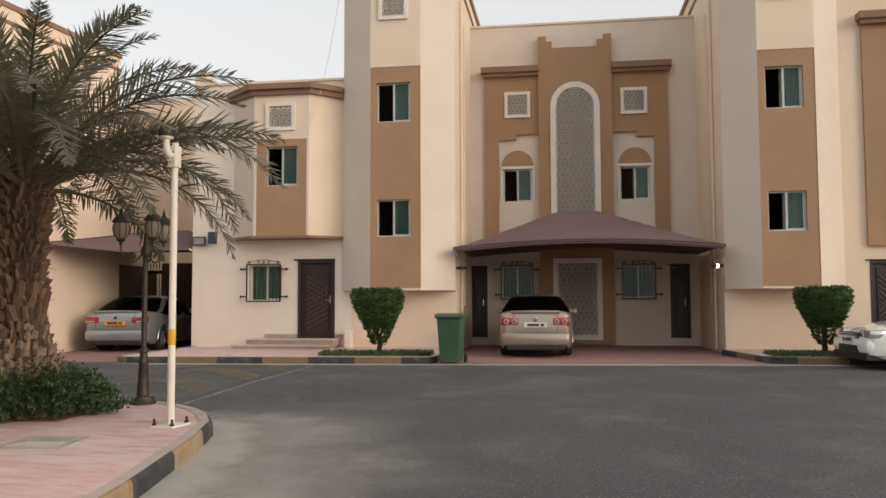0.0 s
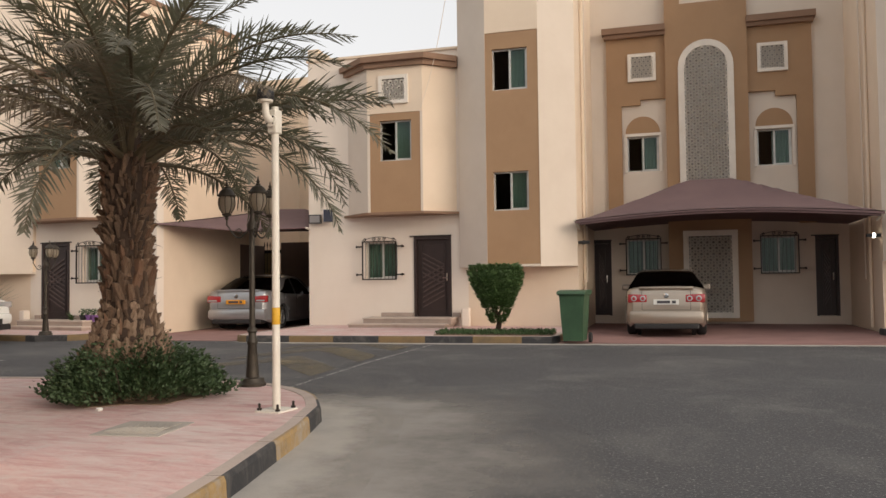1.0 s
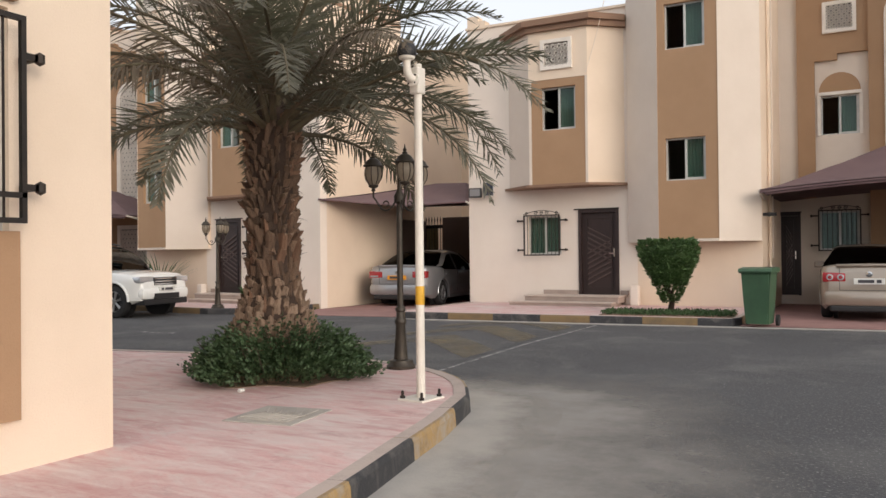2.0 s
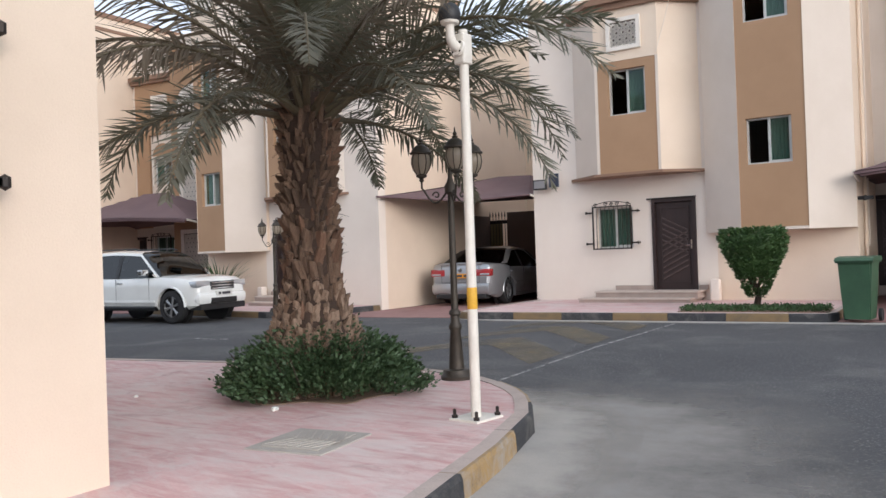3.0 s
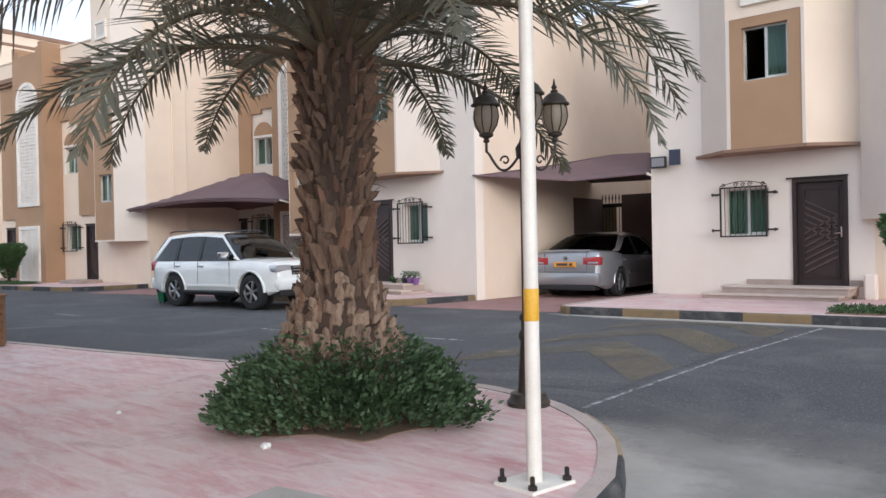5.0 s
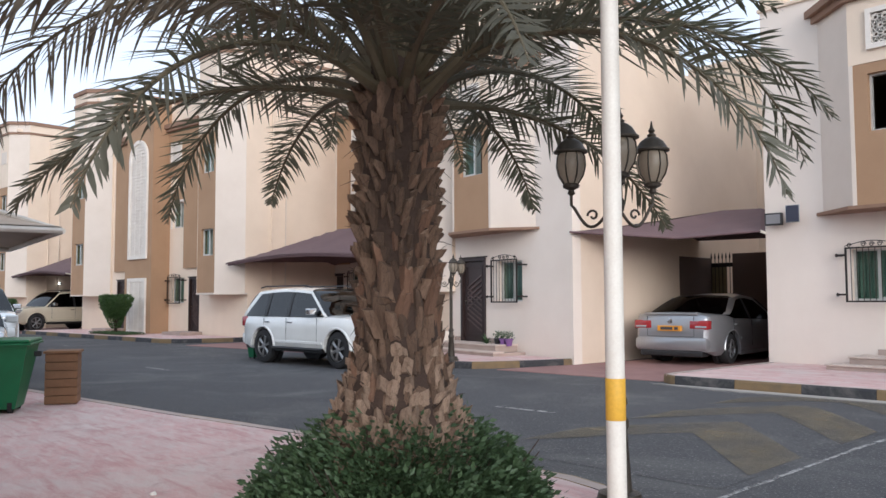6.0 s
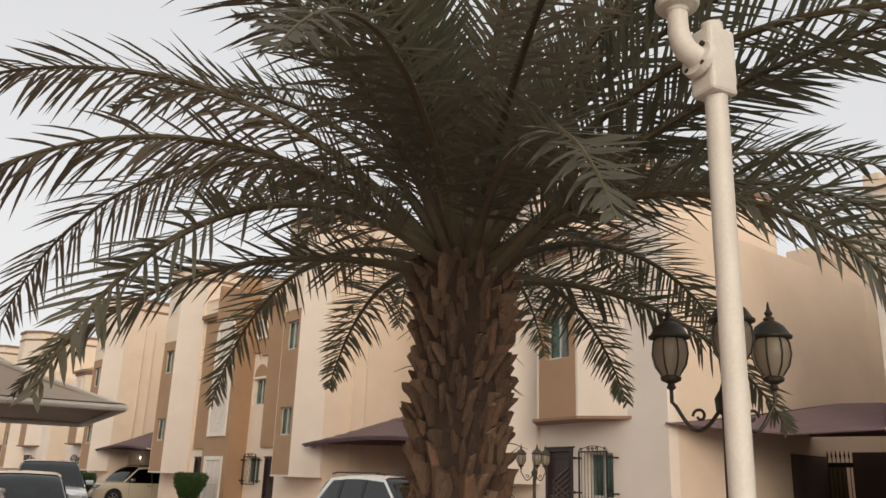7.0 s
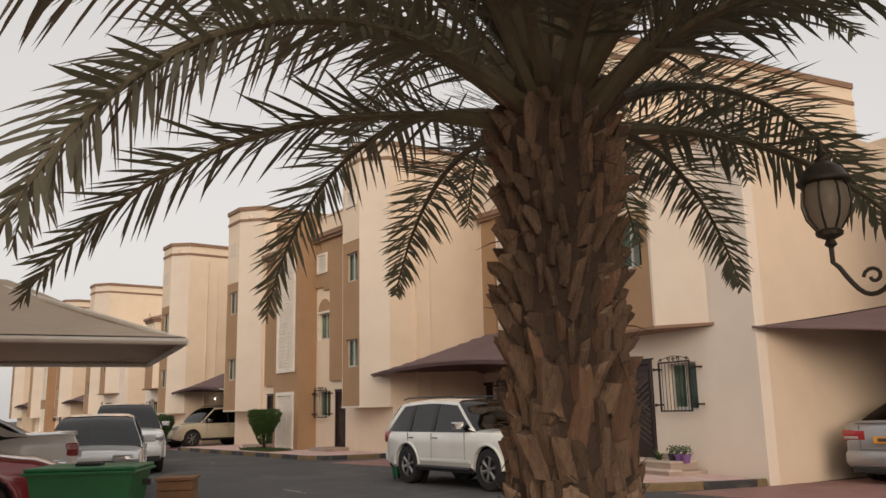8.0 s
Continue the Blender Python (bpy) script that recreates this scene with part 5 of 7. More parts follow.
TOPIARY_SHAPE = [(0.15, 0.16), (0.24, 0.34), (0.34, 0.44), (0.47, 0.56), (0.60, 0.74), (0.72, 0.90), (0.90, 1.0), (1.0, 0.98)]


def ramp_line(rows, x):
    for (x0, v0), (x1, v1) in zip(rows, rows[1:]):
        if x <= x1:
            return v0 + (v1 - v0) * max(0.0, x - x0) / (x1 - x0)
    return rows[-1][1]


def topiary(m, h, wide, group="clipped cone shrubs"):
    """A clipped shrub on a gnarled stem, wider at its flat top."""
    rnd = random.Random(int(h * 100))
    t = thing("topiary", m, "clipped green shrub with flared top on a bare stem", "shrub", group)
    bm = bmesh.new()
    tube(bm, [(0, 0, -0.02), (0.05, 0.02, h * 0.18), (-0.03, 0.0, h * 0.34), (0.02, 0, h * 0.6)], [0.07, 0.055, 0.05, 0.03], 8)
    part("stem", bm, BARK, t, smooth=True)
    for sx in (-0.12, 0.13):
        bm = bmesh.new()
        tube(bm, [(0, 0, h * 0.22), (sx, 0.03, h * 0.42), (sx * 1.6, 0, h * 0.6)], [0.04, 0.03, 0.015], 6)
        part("limb", bm, BARK, t)
    spots = []
    for k in range(7500):
        z = 1.0 - 0.84 * rnd.random() ** 1.25
        if z < 0.40 and rnd.random() < 0.62:
            continue
        rim = ramp_line(TOPIARY_SHAPE, z) * wide / 2
        a = rnd.uniform(0, 2 * math.pi)
        rim *= 1 + 0.07 * math.sin(3 * a + z * 4) + 0.05 * math.sin(7 * a)
        if z > 0.93:
            rim *= 0.96
        rr = rim * (rnd.uniform(0, 1) ** (0.5 if z > 0.9 else 0.16))
        spots.append((Vector((rr * math.cos(a), rr * math.sin(a), z * h + rnd.uniform(-0.03, 0.03))), Vector((math.cos(a), math.sin(a), 0.6))))
    bm = bmesh.new()
    lathe(bm, [(wide / 2 * 0.15, h * 0.40)] + [(wide / 2 * ramp_line(TOPIARY_SHAPE, z) * 0.80, z * h) for z in (0.48, 0.6, 0.72, 0.85, 0.93)] + [(0.1, h * 0.95)], 18)
    part("inner_growth", bm, TOPIARY, t, "dense inner growth", smooth=True)
    leaf_part("crown", spots, 0.075, rnd, TOPIARY, t, "dense clipped leaves", "stuff")
    return t


top = topiary(Matrix.Translation((-3.32, 18.75, 0.13)), 1.46, 1.15)
copy_thing(top, Matrix.Translation((6.45, 19.55, 0.13)) @ Matrix.Rotation(1.2, 4, "Z"))
copy_thing(top, row_matrix(FAR_ROW, 3.6, -1.75) @ Matrix.Translation((0, 0, 0.13)) @ Matrix.Rotation(2.2, 4, "Z"))
copy_thing(top, row_matrix(FAR_ROW, 12.0, -3.0) @ Matrix.Translation((0, 0, 0.0)) @ Matrix.Rotation(3.2, 4, "Z") @ Matrix.Diagonal((1.2, 1.2, 1, 1)))
copy_thing(top, row_matrix(FAR_ROW, 20.0, -1.9) @ Matrix.Translation((0, 0, 0.13)) @ Matrix.Rotation(0.5, 4, "Z"))


def flower_bed(m, length, depth):
    rnd = random.Random(int(length * 10))
    b = thing("planting_bed", m, "low green ground cover in a narrow bed", "plant bed")
    part("soil", boxes((-length / 2, length / 2, -depth / 2, depth / 2, -0.02, 0.012)), SOIL, b)
    spots = [(Vector((rnd.uniform(-length / 2, length / 2), rnd.uniform(-depth / 2, depth / 2), rnd.uniform(0.0, 0.07))), Vector((0, 0, 1))) for _ in range(int(2600 * length * depth / 2))]
    leaf_part("ground_cover", spots, 0.05, rnd, GRASS, b, "small creeping leaves", "stuff")


flower_bed(Matrix.Translation((-3.3, 18.55, 0.137)) @ Matrix.Rotation(0.06, 4, "Z"), 2.5, 1.0)
flower_bed(Matrix.Translation((6.6, 19.3, 0.137)), 2.8, 1.1)
flower_bed(row_matrix(FAR_ROW, 3.6, -1.7) @ Matrix.Translation((0, 0, 0.137)), 2.6, 1.0)


def strappy_plant(m, n, L, label, low=0.5, bend=0.32):
    rnd = random.Random(n)
    p = thing("plant", m, label, "plant")
    verts, faces = [], []
    for k in range(n):
        a, e = rnd.uniform(0, 6.28), rnd.uniform(low, 1.4)
        q = Vector((0, 0, 0))
        LL = L * rnd.uniform(0.6, 1.1)
        pts = []
        for i in range(5):
            pts.append(q.copy())
            q = q + Vector((math.cos(a) * math.cos(e), math.sin(a) * math.cos(e), math.sin(e))) * LL / 4
            e -= bend
        s = Vector((-math.sin(a), math.cos(a), 0)) * 0.022
        j = len(verts)
        for i, pp in enumerate(pts):
            w = (1.0, 1.0, 0.9, 0.6, 0.05)[i]
            verts.extend([pp - s * w, pp + s * w])
        for i in range(4):
            faces.append((j + 2 * i, j + 2 * i + 1, j + 2 * i + 3, j + 2 * i + 2))
    me = bpy.data.meshes.new("leaves")
    me.from_pydata([tuple(v) for v in verts], [], faces)
    me.materials.append(GRASS)
    ob = new("leaves", me)
    ob.parent = p
    tagged(ob, kind="stuff")
    return p


strappy_plant(row_matrix(LEFT_ROW, 5.3, -0.9) @ Matrix.Translation((0, 0, 0.13)), 110, 1.5, "green strap-leaved plant by the house wall", 0.95, 0.2)
strappy_plant(row_matrix(LEFT_ROW, 2.5, -0.35) @ Matrix.Translation((0, 0, 0.34)), 24, 0.35, "small green plant on the doorstep")


def flower_pot(m, colour, label):
    p = thing("flower_pot", m, label, "flower pot", "pots on the doorstep")
    bm = bmesh.new()
    lathe(bm, [(0.06, 0), (0.085, 0.13), (0.095, 0.13), (0.095, 0.16), (0.08, 0.16), (0.075, 0.14)], 14)
    part("pot", bm, colour, p, smooth=True)
    rnd = random.Random(5)
    spots = [(Vector((rnd.uniform(-0.08, 0.08), rnd.uniform(-0.08, 0.08), rnd.uniform(0.14, 0.30))), Vector((0, 0, 1))) for _ in range(90)]
    leaf_part("leaves", spots, 0.05, rnd, SHRUB, p, "", "stuff")


VIOLET = material("violet_plastic", (0.22, 0.10, 0.30), None, 0.5)
for u, c, lb in ((1.95, VIOLET, "small violet flower pot on the doorstep"), (2.15, BLACK, "small dark flower pot on the doorstep"), (1.75, VIOLET, "small violet flower pot on the doorstep")):
    flower_pot(row_matrix(LEFT_ROW, u, -0.3) @ Matrix.Translation((0, 0, 0.335)), c, lb)


# ---- street furniture ----
def camera_pole():
    p = thing("camera_pole", Matrix.Translation((-3.0, 8.32, 0.145)) @ Matrix.Rotation(radians(82), 4, "Z"), "white steel pole with security camera and yellow band", "pole")
    bm = bmesh.new()
    tube(bm, [(0, 0, 0.0), (0.0, 0.0, 1.0), (0.0, 0, 2.79)], [0.0375, 0.0355, 0.034], 20)
    part("shaft", bm, POLE, p, smooth=True)
    bm = bmesh.new()
    lathe(bm, [(0.0365, 0.785), (0.0378, 0.787), (0.0378, 0.938), (0.0365, 0.94)], 20)
    part("band", bm, POLE_YELLOW, p, "yellow painted band", smooth=True)
    part("base_plate", boxes((-0.15, 0.15, -0.13, 0.13, -0.004, 0.016), bevel=0.004), POLE, p)
    for x in (-0.12, 0.12):
        for y in (-0.10, 0.10):
            bm = bmesh.new()
            lathe(bm, [(0.022, 0.016), (0.022, 0.036), (0.012, 0.036), (0.012, 0.075), (0.004, 0.08)], 6, (x, y, 0))
            part("bolt", bm, IRON, p, "rusty anchor bolt")
    part("clamp", boxes((-0.055, 0.050, -0.045, 0.050, 2.54, 2.76), bevel=0.012), POLE, p, "boxy steel clamp round the pole top")
    bm = bmesh.new()
    lathe(bm, [(0.060, 2.555), (0.062, 2.557), (0.062, 2.575), (0.060, 2.577)], 4)
    bmesh.ops.rotate(bm, verts=bm.verts, cent=(0, 0, 0), matrix=Matrix.Rotation(radians(45), 3, "Z"))
    part("strap", bm, IRON, p, "thin steel strap")
    flange = bmesh.new()
    tube(flange, [(-0.055, 0.0, 2.65), (-0.075, 0.0, 2.655)], [0.062, 0.058], 18)
    fl = part("flange", flange, POLE, p, "round bolted flange", smooth=True)
    for k in range(4):
        a = math.pi / 4 + math.pi * k / 2
        bm = bmesh.new()
        tube(bm, [(-0.074, 0.046 * math.cos(a), 2.653 + 0.046 * math.sin(a)), (-0.084, 0.046 * math.cos(a), 2.655 + 0.046 * math.sin(a))], 0.009, 6)
        part("screw", bm, IRON, fl)
    bm = bmesh.new()
    tube(bm, [(-0.07, 0.0, 2.655), (-0.105, 0.005, 2.67), (-0.122, 0.008, 2.695), (-0.130, 0.010, 2.73), (-0.130, 0.010, 2.77), (-0.130, 0.010, 2.81)], [0.036, 0.036, 0.035, 0.033, 0.031, 0.031], 14)
    part("bracket_arm", bm, POLE, p, "bent white bracket arm", smooth=True)
    bm = bmesh.new()
    lathe(bm, [(0.033, 2.795), (0.036, 2.805), (0.062, 2.812), (0.068, 2.825), (0.068, 2.835)], 20, (-0.130, 0.010, 0.0))
    head = part("security_camera", bm, POLE, p, "white dome security camera", smooth=True)
    bm = bmesh.new()
    lathe(bm, [(0.072, 2.832), (0.078, 2.85), (0.080, 2.885), (0.070, 2.925), (0.045, 2.952), (0.004, 2.962)], 20, (-0.130, 0.010, 0.0))
    part("dome", bm, BLACK, head, "black dome cover", smooth=True)
    return p


camera_pole()


def lantern(parent, x, y, z, k_size=0.84):
    """A six-sided coach lantern with a domed cap and finial; z is its lower end."""
    bm = bmesh.new()
    lathe(bm, [(r0 * k_size, h0 * k_size) for r0, h0 in [(0.012, -0.06), (0.03, -0.045), (0.02, -0.02), (0.06, 0.0), (0.065, 0.02), (0.045, 0.03)]], 12, (x, y, z))
    body = part("lantern", bm, BRONZE, parent, "bronze coach lantern with smoked glass")
    bm = bmesh.new()
    lathe(bm, [(r0 * k_size, h0 * k_size) for r0, h0 in [(0.055, 0.03), (0.095, 0.09), (0.112, 0.16), (0.105, 0.23), (0.088, 0.26)]], 12, (x, y, z))
    g = part("glass", bm, LAMPGLASS, body, "smoked ribbed glass", smooth=True)
    g.visible_shadow = False
    bm = bmesh.new()
    lathe(bm, [(r0 * k_size, h0 * k_size) for r0, h0 in [(0.012, 0.03), (0.03, 0.06), (0.03, 0.15), (0.012, 0.17)]], 10, (x, y, z))
    part("bulb", bm, PLASTER, body, "white bulb")
    for k in range(8):
        a = math.pi * k / 4
        bm = bmesh.new()
        tube(bm, [(x + r * k_size * math.cos(a), y + r * k_size * math.sin(a), z + h * k_size) for r, h in ((0.057, 0.03), (0.098, 0.09), (0.115, 0.16), (0.108, 0.23), (0.090, 0.26))], 0.0045, 4)
        part("rib", bm, BRONZE, body)
    bm = bmesh.new()
    lathe(bm, [(r0 * k_size, h0 * k_size) for r0, h0 in [(0.09, 0.255), (0.128, 0.262), (0.13, 0.275), (0.115, 0.285), (0.085, 0.335), (0.045, 0.365), (0.03, 0.37), (0.034, 0.385), (0.016, 0.40), (0.026, 0.418), (0.012, 0.44), (0.004, 0.49)]], 16, (x, y, z))
    part("cap", bm, BRONZE, body, smooth=True)


def street_lamp(m, label, top=2.45, reach=0.36, n=3):
    s = thing("street_lamp", m, label, "street lamp", "bronze street lamps")
    bm = bmesh.new()
    lathe(bm, [(0.15, 0), (0.155, 0.03), (0.135, 0.05), (0.125, 0.09), (0.075, 0.10), (0.050, 0.46), (0.062, 0.48), (0.062, 0.51), (0.044, 0.54), (0.044, 0.60), (0.056, 0.615), (0.055, 0.64), (0.038, 0.66)], 20)
    part("base", bm, BRONZE, s, "fluted cast base", smooth=True)
    hub = top - 0.50
    bm = bmesh.new()
    lathe(bm, [(0.034, 0.64), (0.032, 1.2), (0.030, hub - 0.06), (0.055, hub - 0.04), (0.06, hub + 0.02), (0.035, hub + 0.06), (0.022, hub + 0.1), (0.022, hub + 0.18), (0.004, hub + 0.24)], 16)
    part("shaft", bm, BRONZE, s, smooth=True)
    for i in range(n):
        a = 2 * math.pi * i / n + 0.15
        c, d = math.cos(a), math.sin(a)
        bm = bmesh.new()
        pts = []
        for q in range(13):
            t = q / 12
            r = 0.03 + (reach - 0.03) * t
            zz = hub - 0.02 - 0.11 * math.sin(math.pi * min(1, t * 1.05)) + 0.10 * max(0, t - 0.6) ** 1.2
            pts.append((r * c, r * d, zz))
        pts.append((reach * c, reach * d, hub + 0.10))
        tube(bm, pts, 0.010, 7)
        for base_r, rad in ((reach * 0.50, 0.038),):
            tube(bm, [((base_r + rad * (1 - q / 16) * math.cos(q * 0.55)) * c, (base_r + rad * (1 - q / 16) * math.cos(q * 0.55)) * d, hub - 0.06 + rad * (1 - q / 16) * math.sin(q * 0.55)) for q in range(12)], 0.008, 5)
        part("arm", bm, BRONZE, s, "scrolled bracket arm", smooth=True)
        lantern(s, reach * c, reach * d, hub + 0.125)
    return s


street_lamp(Matrix.Translation((-4.12, 9.84, 0.145)) @ Matrix.Rotation(radians(65), 4, "Z"), "dark bronze street lamp with three lanterns near the palm", 2.31, 0.29)
street_lamp(Matrix.Translation((-13.6, 17.0, 0.13)) @ Matrix.Rotation(radians(200), 4, "Z"), "dark bronze street lamp before the far house", 2.15, 0.27)


def manhole():
    m = thing("manhole_cover", Matrix.Translation((-3.62, 7.25, 0.145)) @ Matrix.Rotation(radians(8), 4, "Z") @ Matrix.Diagonal((0.85, 0.85, 1.0, 1.0)), "square ribbed manhole cover in a concrete collar", "manhole cover")
    part("collar", boxes((-0.34, 0.34, -0.36, 0.36, -0.02, 0.008), bevel=0.003), DUST, m)
    part("lid", boxes((-0.25, 0.25, -0.27, 0.27, 0.008, 0.016), bevel=0.002), DUST, m)
    for k in range(7):
        bm = bmesh.new()
        c = -0.21 + 0.07 * k
        for y0, sg in ((-0.24, 1), (0.02, -1)):
            a = bm.verts.new((c - 0.05 * sg, y0, 0.016)), bm.verts.new((c + 0.025 - 0.05 * sg, y0, 0.016)), bm.verts.new((c + 0.025 + 0.05 * sg, y0 + 0.22, 0.016)), bm.verts.new((c + 0.05 * sg, y0 + 0.22, 0.016))
            b = [bm.verts.new(v.co + Vector((0, 0, 0.006))) for v in a]
            bm.faces.new(b)
            for q in range(4):
                bm.faces.new((a[q], a[(q + 1) % 4], b[(q + 1) % 4], b[q]))
        part("rib", bm, DUST, m)


manhole()


def wheelie_bin(m, label):
    b = thing("wheelie_bin", m, label, "bin")
    bm = bmesh.new()
    lo = [(-0.20, -0.24), (0.20, -0.24), (0.20, 0.22), (-0.20, 0.22)]
    rows = []
    for z, k in ((0.05, 0.98), (0.5, 1.1), (0.92, 1.24), (0.98, 1.30)):
        rows.append([bm.verts.new((x * k, y * k, z)) for x, y in lo])
    for a, c in zip(rows, rows[1:]):
        for q in range(4):
            bm.faces.new((a[q], a[(q + 1) % 4], c[(q + 1) % 4], c[q]))
    bm.faces.new(rows[0][::-1])
    bm.faces.new(rows[-1])
    bmesh.ops.bevel(bm, geom=[e for e in bm.edges if abs(e.verts[0].co.z - e.verts[1].co.z) > 0.02], offset=0.03, segments=2, affect="EDGES")
    part("body", bm, BIN_GREEN, b)
    part("rim", boxes((-0.28, 0.28, -0.34, 0.30, 0.955, 0.985), bevel=0.01), BIN_GREEN, b)
    bm = bmesh.new()
    prof = [(-0.36, 0.99), (-0.30, 1.035), (0.0, 1.06), (0.28, 1.05), (0.33, 1.0), (0.33, 0.985), (-0.36, 0.985)]
    a = [bm.verts.new((-0.285, y, z)) for y, z in prof]
    c = [bm.verts.new((0.285, y, z)) for y, z in prof]
    bm.faces.new(a)
    bm.faces.new(c[::-1])
    for q in range(len(prof)):
        bm.faces.new((a[q], c[q], c[(q + 1) % len(prof)], a[(q + 1) % len(prof)]))
    part("lid", bm, BIN_GREEN, b)
    bm = bmesh.new()
    tube(bm, [(-0.24, 0.36, 1.0), (0.24, 0.36, 1.0)], 0.016, 8)
    part("handle", bm, BIN_GREEN, b)
    for x in (-0.26, 0.26):
        bm = bmesh.new()
        tube(bm, [(x - 0.025, 0.22, 0.10), (x + 0.025, 0.22, 0.10)], 0.10, 16)
        part("wheel", bm, RUBBER, b)
    return b


wheelie_bin(Matrix.Translation((-1.55, 18.0, 0.012)) @ Matrix.Rotation(radians(-6), 4, "Z"), "green plastic wheelie bin standing by the kerb")


def big_container(m, label):
    b = thing("waste_container", m, label, "bin", "large waste containers")
    bm = bmesh.new()
    rows = []
    for z, kx, ky in ((0.06, 0.47, 0.34), (0.6, 0.57, 0.44), (0.95, 0.63, 0.50), (1.02, 0.66, 0.53)):
        rows.append([bm.verts.new(v) for v in ((-kx, -ky, z), (kx, -ky, z), (kx, ky, z), (-kx, ky, z))])
    for a, c in zip(rows, rows[1:]):
        for q in range(4):
            bm.faces.new((a[q], a[(q + 1) % 4], c[(q + 1) % 4], c[q]))
    bm.faces.new(rows[0][::-1])
    bm.faces.new(rows[-1])
    part("body", bm, BIN_BRIGHT, b)
    part("rim", boxes((-0.69, 0.69, -0.56, 0.56, 0.985, 1.02), bevel=0.012), BIN_BRIGHT, b)
    part("lid", boxes((-0.67, 0.67, -0.54, 0.54, 1.02, 1.07), bevel=0.02), BIN_BRIGHT, b)
    part("lid_handle", boxes((-0.16, 0.16, -0.2, 0.0, 1.07, 1.11), bevel=0.015), BLACK, b, "black lid handle")
    for x in (-0.7, 0.7):
        part("lifting_pin", boxes((x - 0.05, x + 0.05, -0.04, 0.04, 0.80, 0.88), bevel=0.01), BLACK, b)
    for x in (-0.4, 0.4):
        for y in (-0.28, 0.28):
            bm = bmesh.new()
            tube(bm, [(x - 0.03, y, 0.10), (x + 0.03, y, 0.10)], 0.10, 14)
            box(bm, x - 0.035, x + 0.035, y - 0.03, y + 0.03, 0.16, 0.24)
            part("castor", bm, RUBBER, b)
    return b


big_container(Matrix.Translation((-11.42, 8.02, 0.145)) @ Matrix.Rotation(radians(66), 4, "Z") @ Matrix.Scale(0.76, 4), "bright green waste container with closed lid")
big_container(Matrix.Translation((-18.74, 15.4, 0.0)) @ Matrix.Rotation(radians(95), 4, "Z") @ Matrix.Diagonal((0.4, 0.3, 0.60, 1)), "small bright green waste container behind the parked car")
bx = thing("wooden_crate", Matrix.Translation((-11.66, 8.92, 0.145)) @ Matrix.Rotation(radians(66), 4, "Z"), "brown boarded crate beside the green container", "crate")
for k in range(6):
    part("board", boxes((-0.18, 0.18, -0.18, 0.18, 0.01 + 0.10 * k, 0.104 + 0.10 * k), bevel=0.006), CARDBOARD, bx)
part("lid", boxes((-0.20, 0.20, -0.20, 0.20, 0.61, 0.64), bevel=0.005), CARDBOARD, bx)


